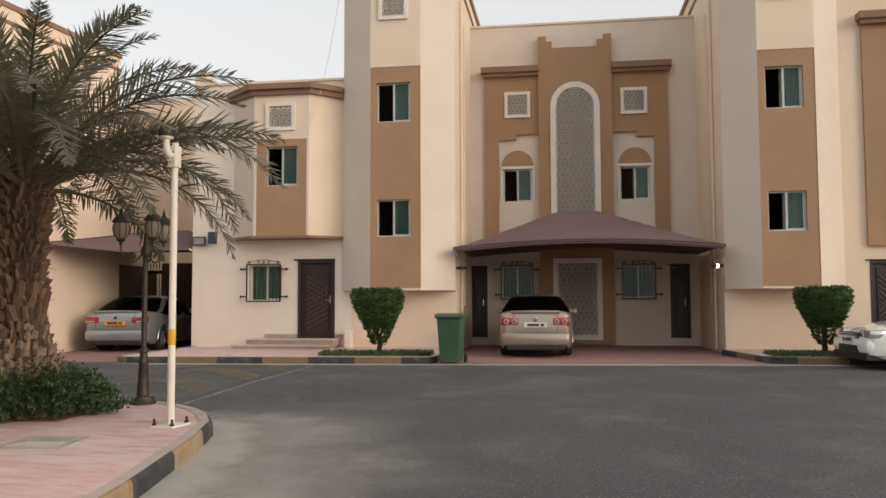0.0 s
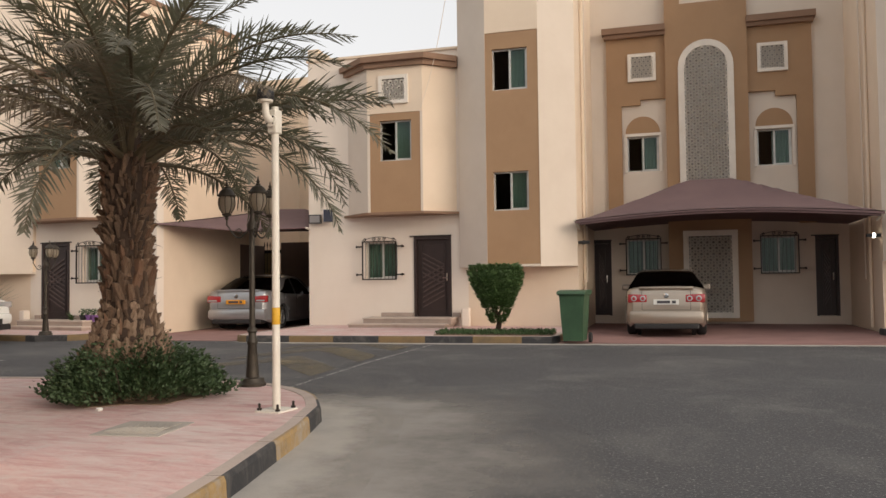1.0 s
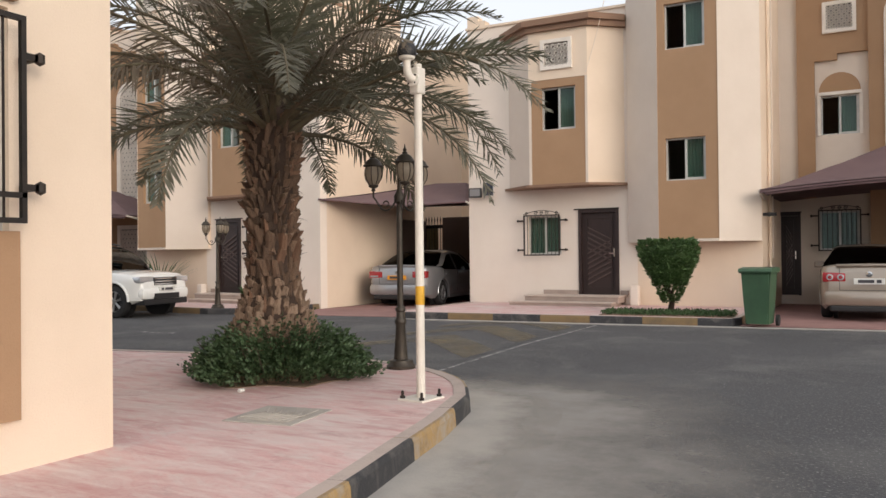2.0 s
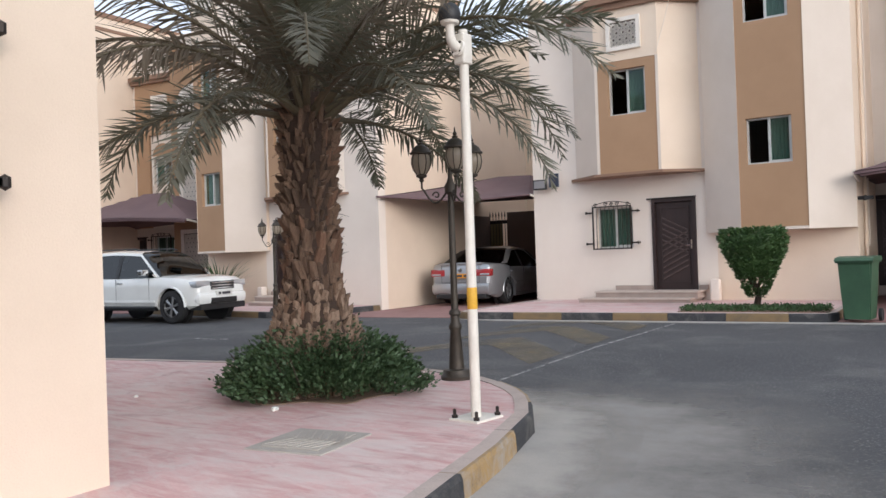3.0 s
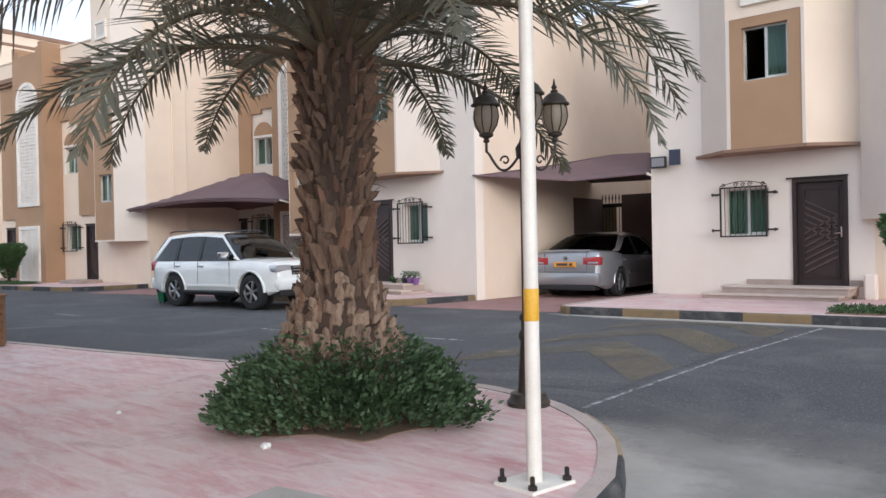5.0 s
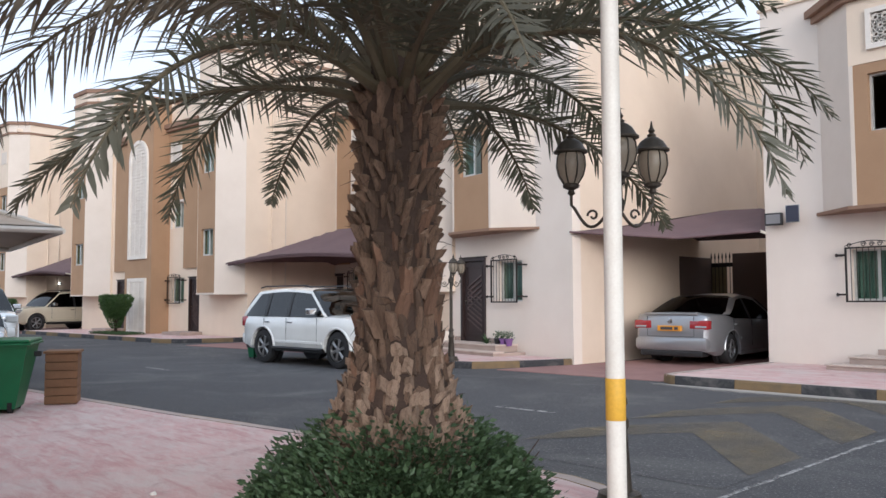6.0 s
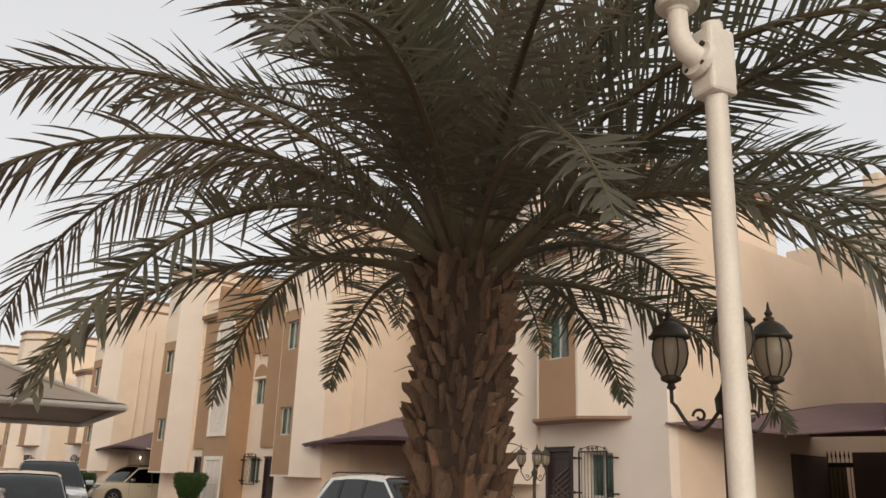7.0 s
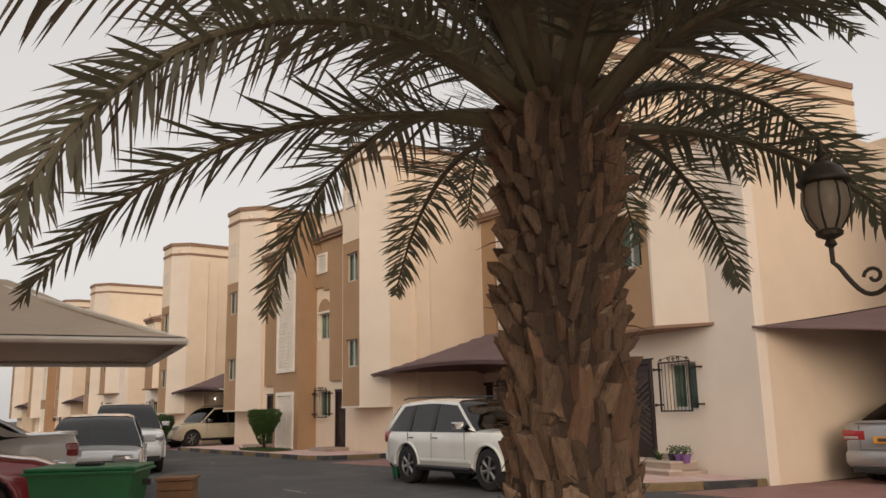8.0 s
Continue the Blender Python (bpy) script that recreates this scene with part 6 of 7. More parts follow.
# ---- carport between the two rows ----
def carport():
    a, b = row_matrix(LEFT_ROW, 0, 0).translation, Vector((-9.0, 21.3, 0))
    back = 25.3
    w = thing("carport_back_wall", Matrix.Translation((0, back, 0)), "cream wall with brown lower part at the back of the carport", "wall", kind="structure")
    dado = [row_point(LEFT_ROW, 0.174 * (v - 0.25) - d, v) for v, d in ((4.4, -0.05), (4.4, 0.012), (6.05, 0.012), (6.05, -0.05))]
    part("wall_panel", prism(bmesh.new(), [(x, y - back) for x, y in dado], 0.02, 2.45), PANEL_BROWN, w, "brown painted lower wall")
    part("wall_panel", boxes((-11.95, -8.98, 0.0, 0.2, 0, 2.55)), PANEL_BROWN, w, "brown painted lower wall")
    part("wall", boxes((-16.5, -8.9, 5.5, 5.75, 0, 9.4)), CREAM, w, "tall cream rear wall")
    part("window_opening", boxes((-9.6, -9.15, 5.4, 5.51, 5.0, 6.0)), LATTICE_BACK, w, "small dark rear window")
    for y in (0.35, 0.75):
        bm = bmesh.new()
        tube(bm, [(-12.68, y, 0.1), (-12.68, y, 7.0)], 0.04, 8)
        part("drain_pipe", bm, CREAM, w)
    g = thing("gate", Matrix.Translation((-12.37, back + 0.08, 0.02)) @ Matrix.Diagonal((0.70, 1.0, 1.18, 1.0)), "ornate bronze metal gate with spear tops", "gate")
    part("gate_frame", boxes((-0.58, -0.54, -0.02, 0.02, 0, 1.95), (0.54, 0.58, -0.02, 0.02, 0, 1.95), (-0.54, 0.54, -0.02, 0.02, 1.86, 1.95), (-0.54, 0.54, -0.02, 0.02, 0.05, 0.12)), IRON, g)
    part("gate_panel", boxes((-0.30, 0.30, -0.012, 0.012, 0.12, 1.86)), GILT, g, "dull gold sheet panel")
    for k in range(7):
        x = -0.45 + 0.15 * k
        bm = bmesh.new()
        tube(bm, [(x, -0.025, 0.1), (x, -0.025, 2.02)], 0.012, 6)
        lathe(bm, [(0.012, 2.02), (0.03, 2.08), (0.004, 2.18)], 8, (x, -0.025, 0))
        part("bar", bm, IRON, g)
    c = thing("carport_canopy", Matrix.Identity(4), "plum canvas canopy over the carport", "canopy", "car canopies")
    bm = bmesh.new()
    # corners, then a ridge that runs across
    A, B = Vector((a.x + 0.01, a.y - 0.1, 2.80)), Vector((-9.03, 21.15, 2.72))
    C, D = Vector((-8.95, 25.6, 2.9)), Vector((-12.9, 24.6, 2.9))
    R0, R1 = Vector((-10.9, 23.0, 3.42)), Vector((-10.1, 23.3, 3.42))
    F = (A + B) / 2 + Vector((0.15, 0.35, -0.13))
    n = 10
    for dz in (0.0, -0.02):
        def quad(p00, p10, p11, p01, bow):
            g2 = []
            for i in range(n + 1):
                row = []
                for j in range(n + 1):
                    u, v = i / n, j / n
                    q = p00.lerp(p10, u).lerp(p01.lerp(p11, u), v)
                    row.append(bm.verts.new(q + Vector((0, 0, dz - bow * math.sin(math.pi * v) * 1.0))))
                g2.append(row)
            for i in range(n):
                for j in range(n):
                    bm.faces.new((g2[i][j], g2[i + 1][j], g2[i + 1][j + 1], g2[i][j + 1]))
        quad(A, F, R0.lerp(R1, 0.5), R0, 0.05)
        quad(F, B, R1, R0.lerp(R1, 0.5), 0.05)
        quad(B, C, R1 + Vector((0, 0.01, 0)), R1, 0.03)
        quad(C, D, R0, R1, 0.05)
        quad(D, A, R0, R0 + Vector((0, 0.01, 0)), 0.03)
    bmesh.ops.remove_doubles(bm, verts=bm.verts[:], dist=0.004)
    part("canvas", bm, CANVAS, c)
    bm = bmesh.new()
    tube(bm, [A, A.lerp(F, 0.5) + Vector((0, 0, 0.0)), F], 0.022, 6)
    tube(bm, [F, B], 0.022, 6)
    part("hem", bm, CANVAS, c)
    for p, q in ((A, A + Vector((-0.02, 0.25, -0.1))), (B, B + Vector((0.03, 0.25, -0.05)))):
        bm = bmesh.new()
        tube(bm, [p, q], 0.03, 6)
        part("bracket", bm, POLE, c)
    fl = thing("flood_light", Matrix.Translation((-8.72, 21.25, 2.93)) @ Matrix.Rotation(radians(8), 4, "Z"), "black flood light with small solar panel on the house wall", "lamp")
    part("housing", boxes((-0.20, 0.13, -0.16, -0.06, -0.12, 0.12), bevel=0.012), BLACK, fl)
    part("lens", boxes((-0.17, 0.10, -0.166, -0.16, -0.09, 0.09)), CARGREY, fl, "dark flood light lens")
    part("arm", boxes((-0.06, 0.0, -0.06, 0.05, -0.03, 0.03)), BLACK, fl)
    sp = part("solar_panel", boxes((0.22, 0.46, -0.20, -0.18, -0.08, 0.24), bevel=0.004), SOLAR, fl, "blue-black solar panel")
    part("panel_frame", boxes((0.21, 0.47, -0.18, -0.165, -0.09, 0.25)), ALU, sp)
    part("stay", boxes((0.30, 0.34, -0.18, 0.05, 0.0, 0.04)), ALU, fl)


carport()


def wall_lamp(m, lit):
    l = thing("wall_lamp", m, "round white lamp glowing on the wall" if lit else "small dark wall lamp", "lamp", "wall lamps by the canopies")
    bm = bmesh.new()
    lathe(bm, [(0.02, -0.05), (0.045, -0.025), (0.045, 0.025), (0.02, 0.05)], 12)
    part("globe", bm, LIT if lit else BLACK, l, smooth=True)
    part("back_plate", boxes((-0.15, 0.15, -0.035, 0.035, -0.035, 0.035), bevel=0.01), BLACK, l)


wall_lamp(Matrix.Translation((4.56, 21.35, 2.16)), True)
wall_lamp(Matrix.Translation((-1.75, 21.35, 2.16)), False)
wall_lamp(row_matrix(FAR_ROW, 16.96, 1.5) @ Matrix.Translation((0, 0, 2.3)), True)


# ---- sand-coloured car shade across the road ----
def car_shade(m, label):
    s = thing("parking_canopy", m, label, "canopy", "sand-coloured parking canopies")
    bm = canopy_mesh(0, 5.0, 0, 5.0, 2.42, 3.45, 2.2, 2.8, 2.5, sag=0.0)
    part("canvas", bm, SAND_CANVAS, s)
    for p, q in (((0, 0, 2.36), (5, 0, 2.36)), ((0, 5, 2.36), (5, 5, 2.36)), ((0, 0, 2.36), (0, 5, 2.36)), ((5, 0, 2.36), (5, 5, 2.36)), ((0, 0, 2.36), (2.5, 2.5, 3.38)), ((5, 0, 2.36), (2.5, 2.5, 3.38))):
        bm = bmesh.new()
        tube(bm, [p, q], 0.045, 8)
        part("beam", bm, POLE, s)
    for x in (3.0, 4.7):
        bm = bmesh.new()
        tube(bm, [(x, 4.9, 0.0), (x, 4.9, 2.36)], 0.06, 10)
        part("post", bm, POLE, s)
    return s


# local x runs along the near edge, local y away from the road
sh1 = car_shade(Matrix.Translation((-13.15, 9.3, 0.0)) @ Matrix.Rotation(radians(-96), 4, "Z") @ Matrix.Diagonal((1, -1, 1, 1)), "sand-coloured canvas parking canopy on white steel beams")
copy_thing(sh1, Matrix.Translation((-23.6, 8.6, 0.0)) @ Matrix.Rotation(radians(-96), 4, "Z"))


# ---- small things ----
def litter():
    rnd = random.Random(9)
    for x, y, sz in ((-4.62, 7.94, 0.032), (-6.3, 7.9, 0.02)):
        bm = bmesh.new()
        bmesh.ops.create_icosphere(bm, subdivisions=2, radius=sz)
        for v in bm.verts:
            v.co *= rnd.uniform(0.65, 1.25)
            v.co.z = max(v.co.z * 0.8, -sz * 0.4)
        ob = part("litter", bm, PLATE)
        ob.location = (x, y, 0.145 + sz * 0.38)
        tagged(ob, "crumpled scrap of white paper on the pavement", "litter", "scraps of litter")


litter()


def roof_unit(m, w):
    u = thing("roof_unit", m, "dark air-conditioning unit on the flat roof", "roof unit", "units on the roof")
    part("casing", boxes((-w / 2, w / 2, -0.2, 0.2, 0.0, 0.62), bevel=0.02), CARGREY, u)
    part("grille", boxes((-w / 2 + 0.06, w / 2 - 0.06, -0.215, -0.2, 0.08, 0.54)), BLACK, u)


for x, w in ((-1.15, 0.75), (0.0, 0.75), (3.3, 0.8), (4.15, 0.7)):
    roof_unit(Matrix.Translation((x, 26.0, 9.23)), w)
cb = bmesh.new()
tube(cb, [Vector((-4.75, 20.9, 9.9)).lerp(Vector((-5.6, 20.6, 5.55)), k / 10) + Vector((0, -0.02, -0.5 * math.sin(math.pi * k / 10))) for k in range(11)], 0.008, 5)
tagged(part("cable", cb, DULL_CREAM), "thin pale cable slung from tower to bay", "cable")


# ---- vehicles ----
def ramp_at(rows, x):
    if x <= rows[0][0]:
        return rows[0][1]
    for (x0, v0), (x1, v1) in zip(rows, rows[1:]):
        if x <= x1:
            t = (x - x0) / (x1 - x0)
            t = t * t * (3 - 2 * t) * 0.5 + t * 0.5
            return v0 + (v1 - v0) * t
    return rows[-1][1]


def wheel(parent, x, y, r, side):
    """Tyre, spoked alloy rim and hub; side is +1 on the left of the car."""
    bm = bmesh.new()
    w = 0.21
    prof = [(0.64 * r, -w / 2), (0.80 * r, -w / 2 - 0.008), (0.95 * r, -w / 2 + 0.01), (r, -w / 2 + 0.045), (r, w / 2 - 0.045), (0.95 * r, w / 2 - 0.01), (0.80 * r, w / 2 + 0.008), (0.64 * r, w / 2)]
    n = 26
    rings = [[bm.verts.new((x + rr * math.cos(2 * math.pi * k / n), y + yy, r + rr * math.sin(2 * math.pi * k / n))) for k in range(n)] for rr, yy in prof]
    for a, b in zip(rings, rings[1:]):
        for k in range(n):
            bm.faces.new((a[k], a[(k + 1) % n], b[(k + 1) % n], b[k]))
    wh = part("wheel", bm, RUBBER, parent, "black tyre on alloy rim", smooth=True)
    o = y + side * (w / 2 - 0.025)
    bm = bmesh.new()
    tube(bm, [(x, y - side * 0.06, r), (x, o - side * 0.05, r)], 0.63 * r, 24)
    part("rim_well", bm, BLACK, wh)
    bm = bmesh.new()
    rings = [[bm.verts.new((x + rr * math.cos(2 * math.pi * k / n), yy, r + rr * math.sin(2 * math.pi * k / n))) for k in range(n)] for rr, yy in ((0.66 * r, o), (0.60 * r, o + side * 0.008), (0.57 * r, o - side * 0.03))]
    for a, b in zip(rings, rings[1:]):
        for k in range(n):
            bm.faces.new((a[k], a[(k + 1) % n], b[(k + 1) % n], b[k]))
    for k in range(6):
        a = 2 * math.pi * k / 6 + 0.3
        for da in (-0.10, 0.10):
            tube(bm, [(x + 0.10 * r * math.cos(a), o - side * 0.01, r + 0.10 * r * math.sin(a)), (x + 0.59 * r * math.cos(a + da), o - side * 0.004, r + 0.59 * r * math.sin(a + da))], [0.05 * r, 0.035 * r], 6)
    tube(bm, [(x, o - side * 0.03, r), (x, o + side * 0.012, r)], 0.15 * r, 12)
    part("rim", bm, RIM, wh, "silver spoked rim", smooth=True)


def car(m, label, paint, L, W, H, spec, plate_mat=PLATE, group="parked cars"):
    """A car about its middle on the ground, its front along x. spec gives its profile and features."""
    c = thing("car", m, label, "car", group)
    wb, r = spec["wheelbase"], spec["wheel"]
    fx = spec.get("front_axle", L / 2 - 0.88)
    axles = (fx - wb, fx)
    top, gh = spec["top"], spec["glass"]
    hw = W / 2
    clear = spec.get("clear", 0.2)
    xs = [-L / 2 + L * i / 84 for i in range(85)]

    def half(x):
        e = min(1.0, (L / 2 - abs(x)) / 0.75)
        return hw * (0.80 + 0.20 * math.sqrt(max(0.0, 1 - (1 - e) ** 2)))

    def low(x):
        z = clear + 0.10 * max(0.0, (abs(x) - (L / 2 - 0.35)) / 0.35)
        for a in axles:
            d = abs(x - a)
            R = r + 0.055
            if d < R:
                z = max(z, r + math.sqrt(R * R - d * d))
        return z

    bm = bmesh.new()
    rows = []
    for x in xs:
        w, t, b = half(x), ramp_at(top, x), low(x)
        end = max(0.0, (abs(x) - (L / 2 - 0.10)) / 0.10)
        t -= 0.10 * end * end
        ring = []
        for yf, z in ((0.90, clear), (0.985, clear + 0.09), (1.0, clear + (t - clear) * 0.38), (0.995, clear + (t - clear) * 0.62), (1.0, clear + (t - clear) * 0.72), (0.975, t - 0.09), (0.93, t - 0.03), (0.80, t), (0.40, t + 0.02), (0.0, t + 0.028)):
            ring.append(Vector((x, w * yf, max(z, min(b, t - 0.06)))))
        rows.append([bm.verts.new(p) for p in ring] + [bm.verts.new((p.x, -p.y, p.z)) for p in ring[-2::-1]])
    for a, b in zip(rows, rows[1:]):
        for q in range(len(a) - 1):
            bm.faces.new((a[q], a[q + 1], b[q + 1], b[q]))
    bm.faces.new(rows[0])
    bm.faces.new(rows[-1][::-1])
    body = part("body", bm, paint, c, smooth=True)
    part("underbody", boxes((-L / 2 + 0.15, L / 2 - 0.15, -hw * 0.80, hw * 0.80, clear + 0.02, clear + 0.35)), BLACK, c)
    for a in axles:
        for sd in (-1, 1):
            wheel(c, a, sd * (hw - 0.125), r, sd)
    # glasshouse
    xa, xb, xc, xr = gh

    def roof(x):
        bt = ramp_at(top, x) - 0.01
        if x > xb:
            t = (xa - x) / (xa - xb)
            return bt + (H - 0.045 - bt) * math.sin(max(0.0, t) * math.pi / 2) ** 0.92
        if x < xc:
            t = (x - xr) / (xc - xr)
            return bt + (H - 0.05 - bt) * math.sin(max(0.0, t) * math.pi / 2) ** 0.92
        k = (x - xc) / (xb - xc)
        return H - 0.05 + 0.05 * math.sin(math.pi * k) + 0.005 * k

    def glass_half(x, z):
        bt = ramp_at(top, x)
        k = max(0.0, (z - bt) / (H - bt))
        return half(x) * (0.945 - 0.26 * k)

    gx = [xr + (xa - xr) * i / 40 for i in range(41)]
    bm = bmesh.new()
    rows = []
    for x in gx:
        z1, b = roof(x), ramp_at(top, x) - 0.03
        pts = [(glass_half(x, b), b), (glass_half(x, b + (z1 - b) * 0.5), b + (z1 - b) * 0.5), (glass_half(x, z1 - 0.03), z1 - 0.03), (glass_half(x, z1) * 0.86, z1), (0, z1 + 0.015)]
        rows.append([bm.verts.new((x, y, z)) for y, z in pts] + [bm.verts.new((x, -y, z)) for y, z in pts[-2::-1]])
    for a, b in zip(rows, rows[1:]):
        for q in range(len(a) - 1):
            bm.faces.new((a[q], a[q + 1], b[q + 1], b[q]))
    part("glasshouse", bm, CARGLASS, c, "dark tinted car windows", smooth=True)
    bm = bmesh.new()
    rows = []
    for x in [xc - 0.04 + (xb - xc + 0.08) * i / 20 for i in range(21)]:
        z1 = roof(x) + 0.012
        pts = [(glass_half(x, z1 - 0.10) + 0.012, z1 - 0.10), (glass_half(x, z1 - 0.04) + 0.012, z1 - 0.04), (glass_half(x, z1) * 0.87, z1 + 0.003), (0, z1 + 0.018)]
        rows.append([bm.verts.new((x, y, z)) for y, z in pts] + [bm.verts.new((x, -y, z)) for y, z in pts[-2::-1]])
    for a, b in zip(rows, rows[1:]):
        for q in range(len(a) - 1):
            bm.faces.new((a[q], a[q + 1], b[q + 1], b[q]))
    part("roof", bm, paint, c, smooth=True)

    def pillar(x0, x1, wdt, mat=paint):
        for sd in (-1, 1):
            bm = bmesh.new()
            pts = []
            for k in range(9):
                x = x0 + (x1 - x0) * k / 8
                b = ramp_at(top, x) - 0.02
                z = b + (roof(x1) - 0.03 - b) * k / 8
                pts.append((x, z))
            for k, (x, z) in enumerate(pts):
                y = (glass_half(x, z) + 0.010) * sd
                pts[k] = (Vector((x - wdt / 2, y, z)), Vector((x + wdt / 2, y, z)))
            vs = [(bm.verts.new(p), bm.verts.new(q), bm.verts.new(q + Vector((0, -0.02 * sd, 0))), bm.verts.new(p + Vector((0, -0.02 * sd, 0)))) for p, q in pts]
            for a, b2 in zip(vs, vs[1:]):
                for q in range(4):
                    bm.faces.new((a[q], a[(q + 1) % 4], b2[(q + 1) % 4], b2[q]))
            part("pillar", bm, mat, c)

    pillar(xa - 0.02, xb, 0.09)
    for x, wd in spec.get("pillars", ()):
        pillar(x, x - 0.02, wd, BLACK)
    pillar(xr + 0.10, xc + 0.02, spec.get("rear_pillar", 0.22))
    # cabin
    part("dashboard", boxes((xa - 0.75, xa - 0.15, -hw * 0.78, hw * 0.78, 0.6, ramp_at(top, xa) + 0.0), bevel=0.04), BLACK, c)
    mid = (xb + xc) / 2
    for sx in (mid + 0.25, mid - 0.65):
        for sd in (-0.36, 0.36):
            part("seat", boxes((sx - 0.10, sx + 0.06, sd - 0.24, sd + 0.24, 0.5, H - 0.48), (sx - 0.07, sx + 0.04, sd - 0.12, sd + 0.12, H - 0.47, H - 0.27), bevel=0.03), BLACK, c)
    # doors: seams and handles
    for sd in (-1, 1):
        for x in spec["handles"]:
            z = ramp_at(top, x) - 0.15
            part("door_handle", boxes((x - 0.09, x + 0.09, sd * hw * 0.985, sd * (hw + 0.018), z - 0.016, z + 0.016), bevel=0.006), paint if not spec.get("chrome") else CHROME, c)
        for x in spec["seams"]:
            t = ramp_at(top, x)
            part("door_seam", boxes((x - 0.004, x + 0.004, sd * (half(x) * 0.99), sd * (half(x) + 0.0015), clear + 0.16, t - 0.05)), BLACK, c)
        part("side_strip", boxes((axles[0] + r + 0.12, axles[1] - r - 0.12, sd * (hw - 0.01), sd * (hw + 0.012), 0.50, 0.56), bevel=0.005), paint, c)
        part("sill", boxes((axles[0] + r + 0.08, axles[1] - r - 0.08, sd * hw * 0.9, sd * hw * 0.992, clear - 0.02, clear + 0.07), bevel=0.01), BLACK if spec.get("suv") else paint, c)
        x = xa - 0.42
        z = ramp_at(top, x) + 0.09
        mi = part("mirror", boxes((x - 0.06, x + 0.10, sd * (hw * 0.96), sd * (hw + 0.19), z - 0.055, z + 0.085), bevel=0.03), CHROME if spec.get("chrome") else paint, c)
        if spec.get("suv"):
            bm = bmesh.new()
            tube(bm, [(xc - 0.1, sd * hw * 0.66, H + 0.02), (xc + 0.1, sd * hw * 0.66, H + 0.055), (xb - 0.25, sd * hw * 0.66, H + 0.055), (xb - 0.05, sd * hw * 0.66, H + 0.01)], 0.016, 7)
            part("roof_rail", bm, BLACK, c)
            bm = bmesh.new()
            tube(bm, [(axles[0] + r + 0.05, sd * (hw + 0.03), clear + 0.06), (axles[1] - r - 0.05, sd * (hw + 0.03), clear + 0.06)], 0.035, 8)
            part("running_board", bm, BLACK, c)
        # wheel-arch lips
        for a in axles:
            bm = bmesh.new()
            R = r + 0.075
            tube(bm, [(a + R * math.cos(math.pi * k / 12), sd * (hw - 0.008), max(clear, r + R * math.sin(math.pi * k / 12) - 0.0)) for k in range(13)], 0.03 if spec.get("suv") else 0.016, 6)
            part("arch_lip", bm, paint, c, smooth=True)
            bm = bmesh.new()
            tube(bm, [(a, sd * (hw - 0.32), r), (a, sd * (hw - 0.24), r)], r + 0.05, 20)
            part("wheel_well", bm, BLACK, c)
        # lamps
        zt = ramp_at(top, -L / 2 + 0.1)
        z0, z1, wl = spec["tail"]
        hx = half(-L / 2 + 0.06)
        tl = part("tail_light", boxes((-L / 2 - 0.006, -L / 2 + 0.24, sd * (hx - wl), sd * (hx + 0.035), z0, z1), bevel=0.03), TAIL, c, "red tail light", smooth=True)
        if spec.get("round_lamps"):
            for yy in (hx - wl * 0.25, hx - wl * 0.74):
                bm = bmesh.new()
                tube(bm, [(-L / 2 - 0.004, sd * yy, (z0 + z1) / 2), (-L / 2 - 0.018, sd * yy, (z0 + z1) / 2)], [0.062, 0.055], 14)
                ring = part("lamp_ring", bm, HEAD, tl, "clear lamp ring", smooth=True)
                bm = bmesh.new()
                tube(bm, [(-L / 2 - 0.018, sd * yy, (z0 + z1) / 2), (-L / 2 - 0.024, sd * yy, (z0 + z1) / 2)], [0.036, 0.032], 12)
                part("lamp_core", bm, TAIL, tl, "red lamp core", smooth=True)
        else:
            part("reflector", boxes((-L / 2 - 0.012, -L / 2 + 0.02, sd * (hx - wl * 0.66), sd * (hx + 0.0), z0 + 0.03, z0 + 0.075), bevel=0.01), HEAD, tl, "clear reversing lens")
        z0, z1, wl = spec["head"]
        hl = part("headlight", boxes((L / 2 - 0.34, L / 2 - 0.015, sd * (hx - wl), sd * (hx + 0.045), z0, z1), bevel=0.035), HEAD, c, "clear headlight", smooth=True)
        bm = bmesh.new()
        lathe(bm, [(0.06, 0), (0.06, 0.03), (0.035, 0.035)], 12)
        bmesh.ops.rotate(bm, verts=bm.verts, cent=(0, 0, 0), matrix=Matrix.Rotation(radians(90), 3, "Y"))
        bmesh.ops.translate(bm, verts=bm.verts, vec=(L / 2 - 0.06, sd * hx * 0.78, clear + 0.28))
        part("fog_lamp", bm, BLACK, c)
    # bumpers, grille, plates
    hx = half(-L / 2 + 0.05)
    part("rear_bumper", boxes((-L / 2 - 0.05, -L / 2 + 0.20, -hx * 1.03, hx * 1.03, clear + 0.09, clear + 0.38), bevel=0.085), paint, c, smooth=True)
    part("rear_valance", boxes((-L / 2 - 0.02, -L / 2 + 0.3, -hx * 0.88, hx * 0.88, clear - 0.02, clear + 0.10), bevel=0.03), BLACK, c)
    part("front_bumper", boxes((L / 2 - 0.20, L / 2 + 0.05, -hx * 1.03, hx * 1.03, clear + 0.10, clear + 0.40), bevel=0.10), paint, c, smooth=True)
    part("front_valance", boxes((L / 2 - 0.3, L / 2 + 0.03, -hx * 0.95, hx * 0.95, clear - 0.02, clear + 0.12), bevel=0.02), BLACK, c)
    part("air_intake", boxes((L / 2, L / 2 + 0.057, -hx * 0.55, hx * 0.55, clear + 0.13, clear + 0.26), bevel=0.01), BLACK, c)
    gz0, gz1 = spec["grille"]
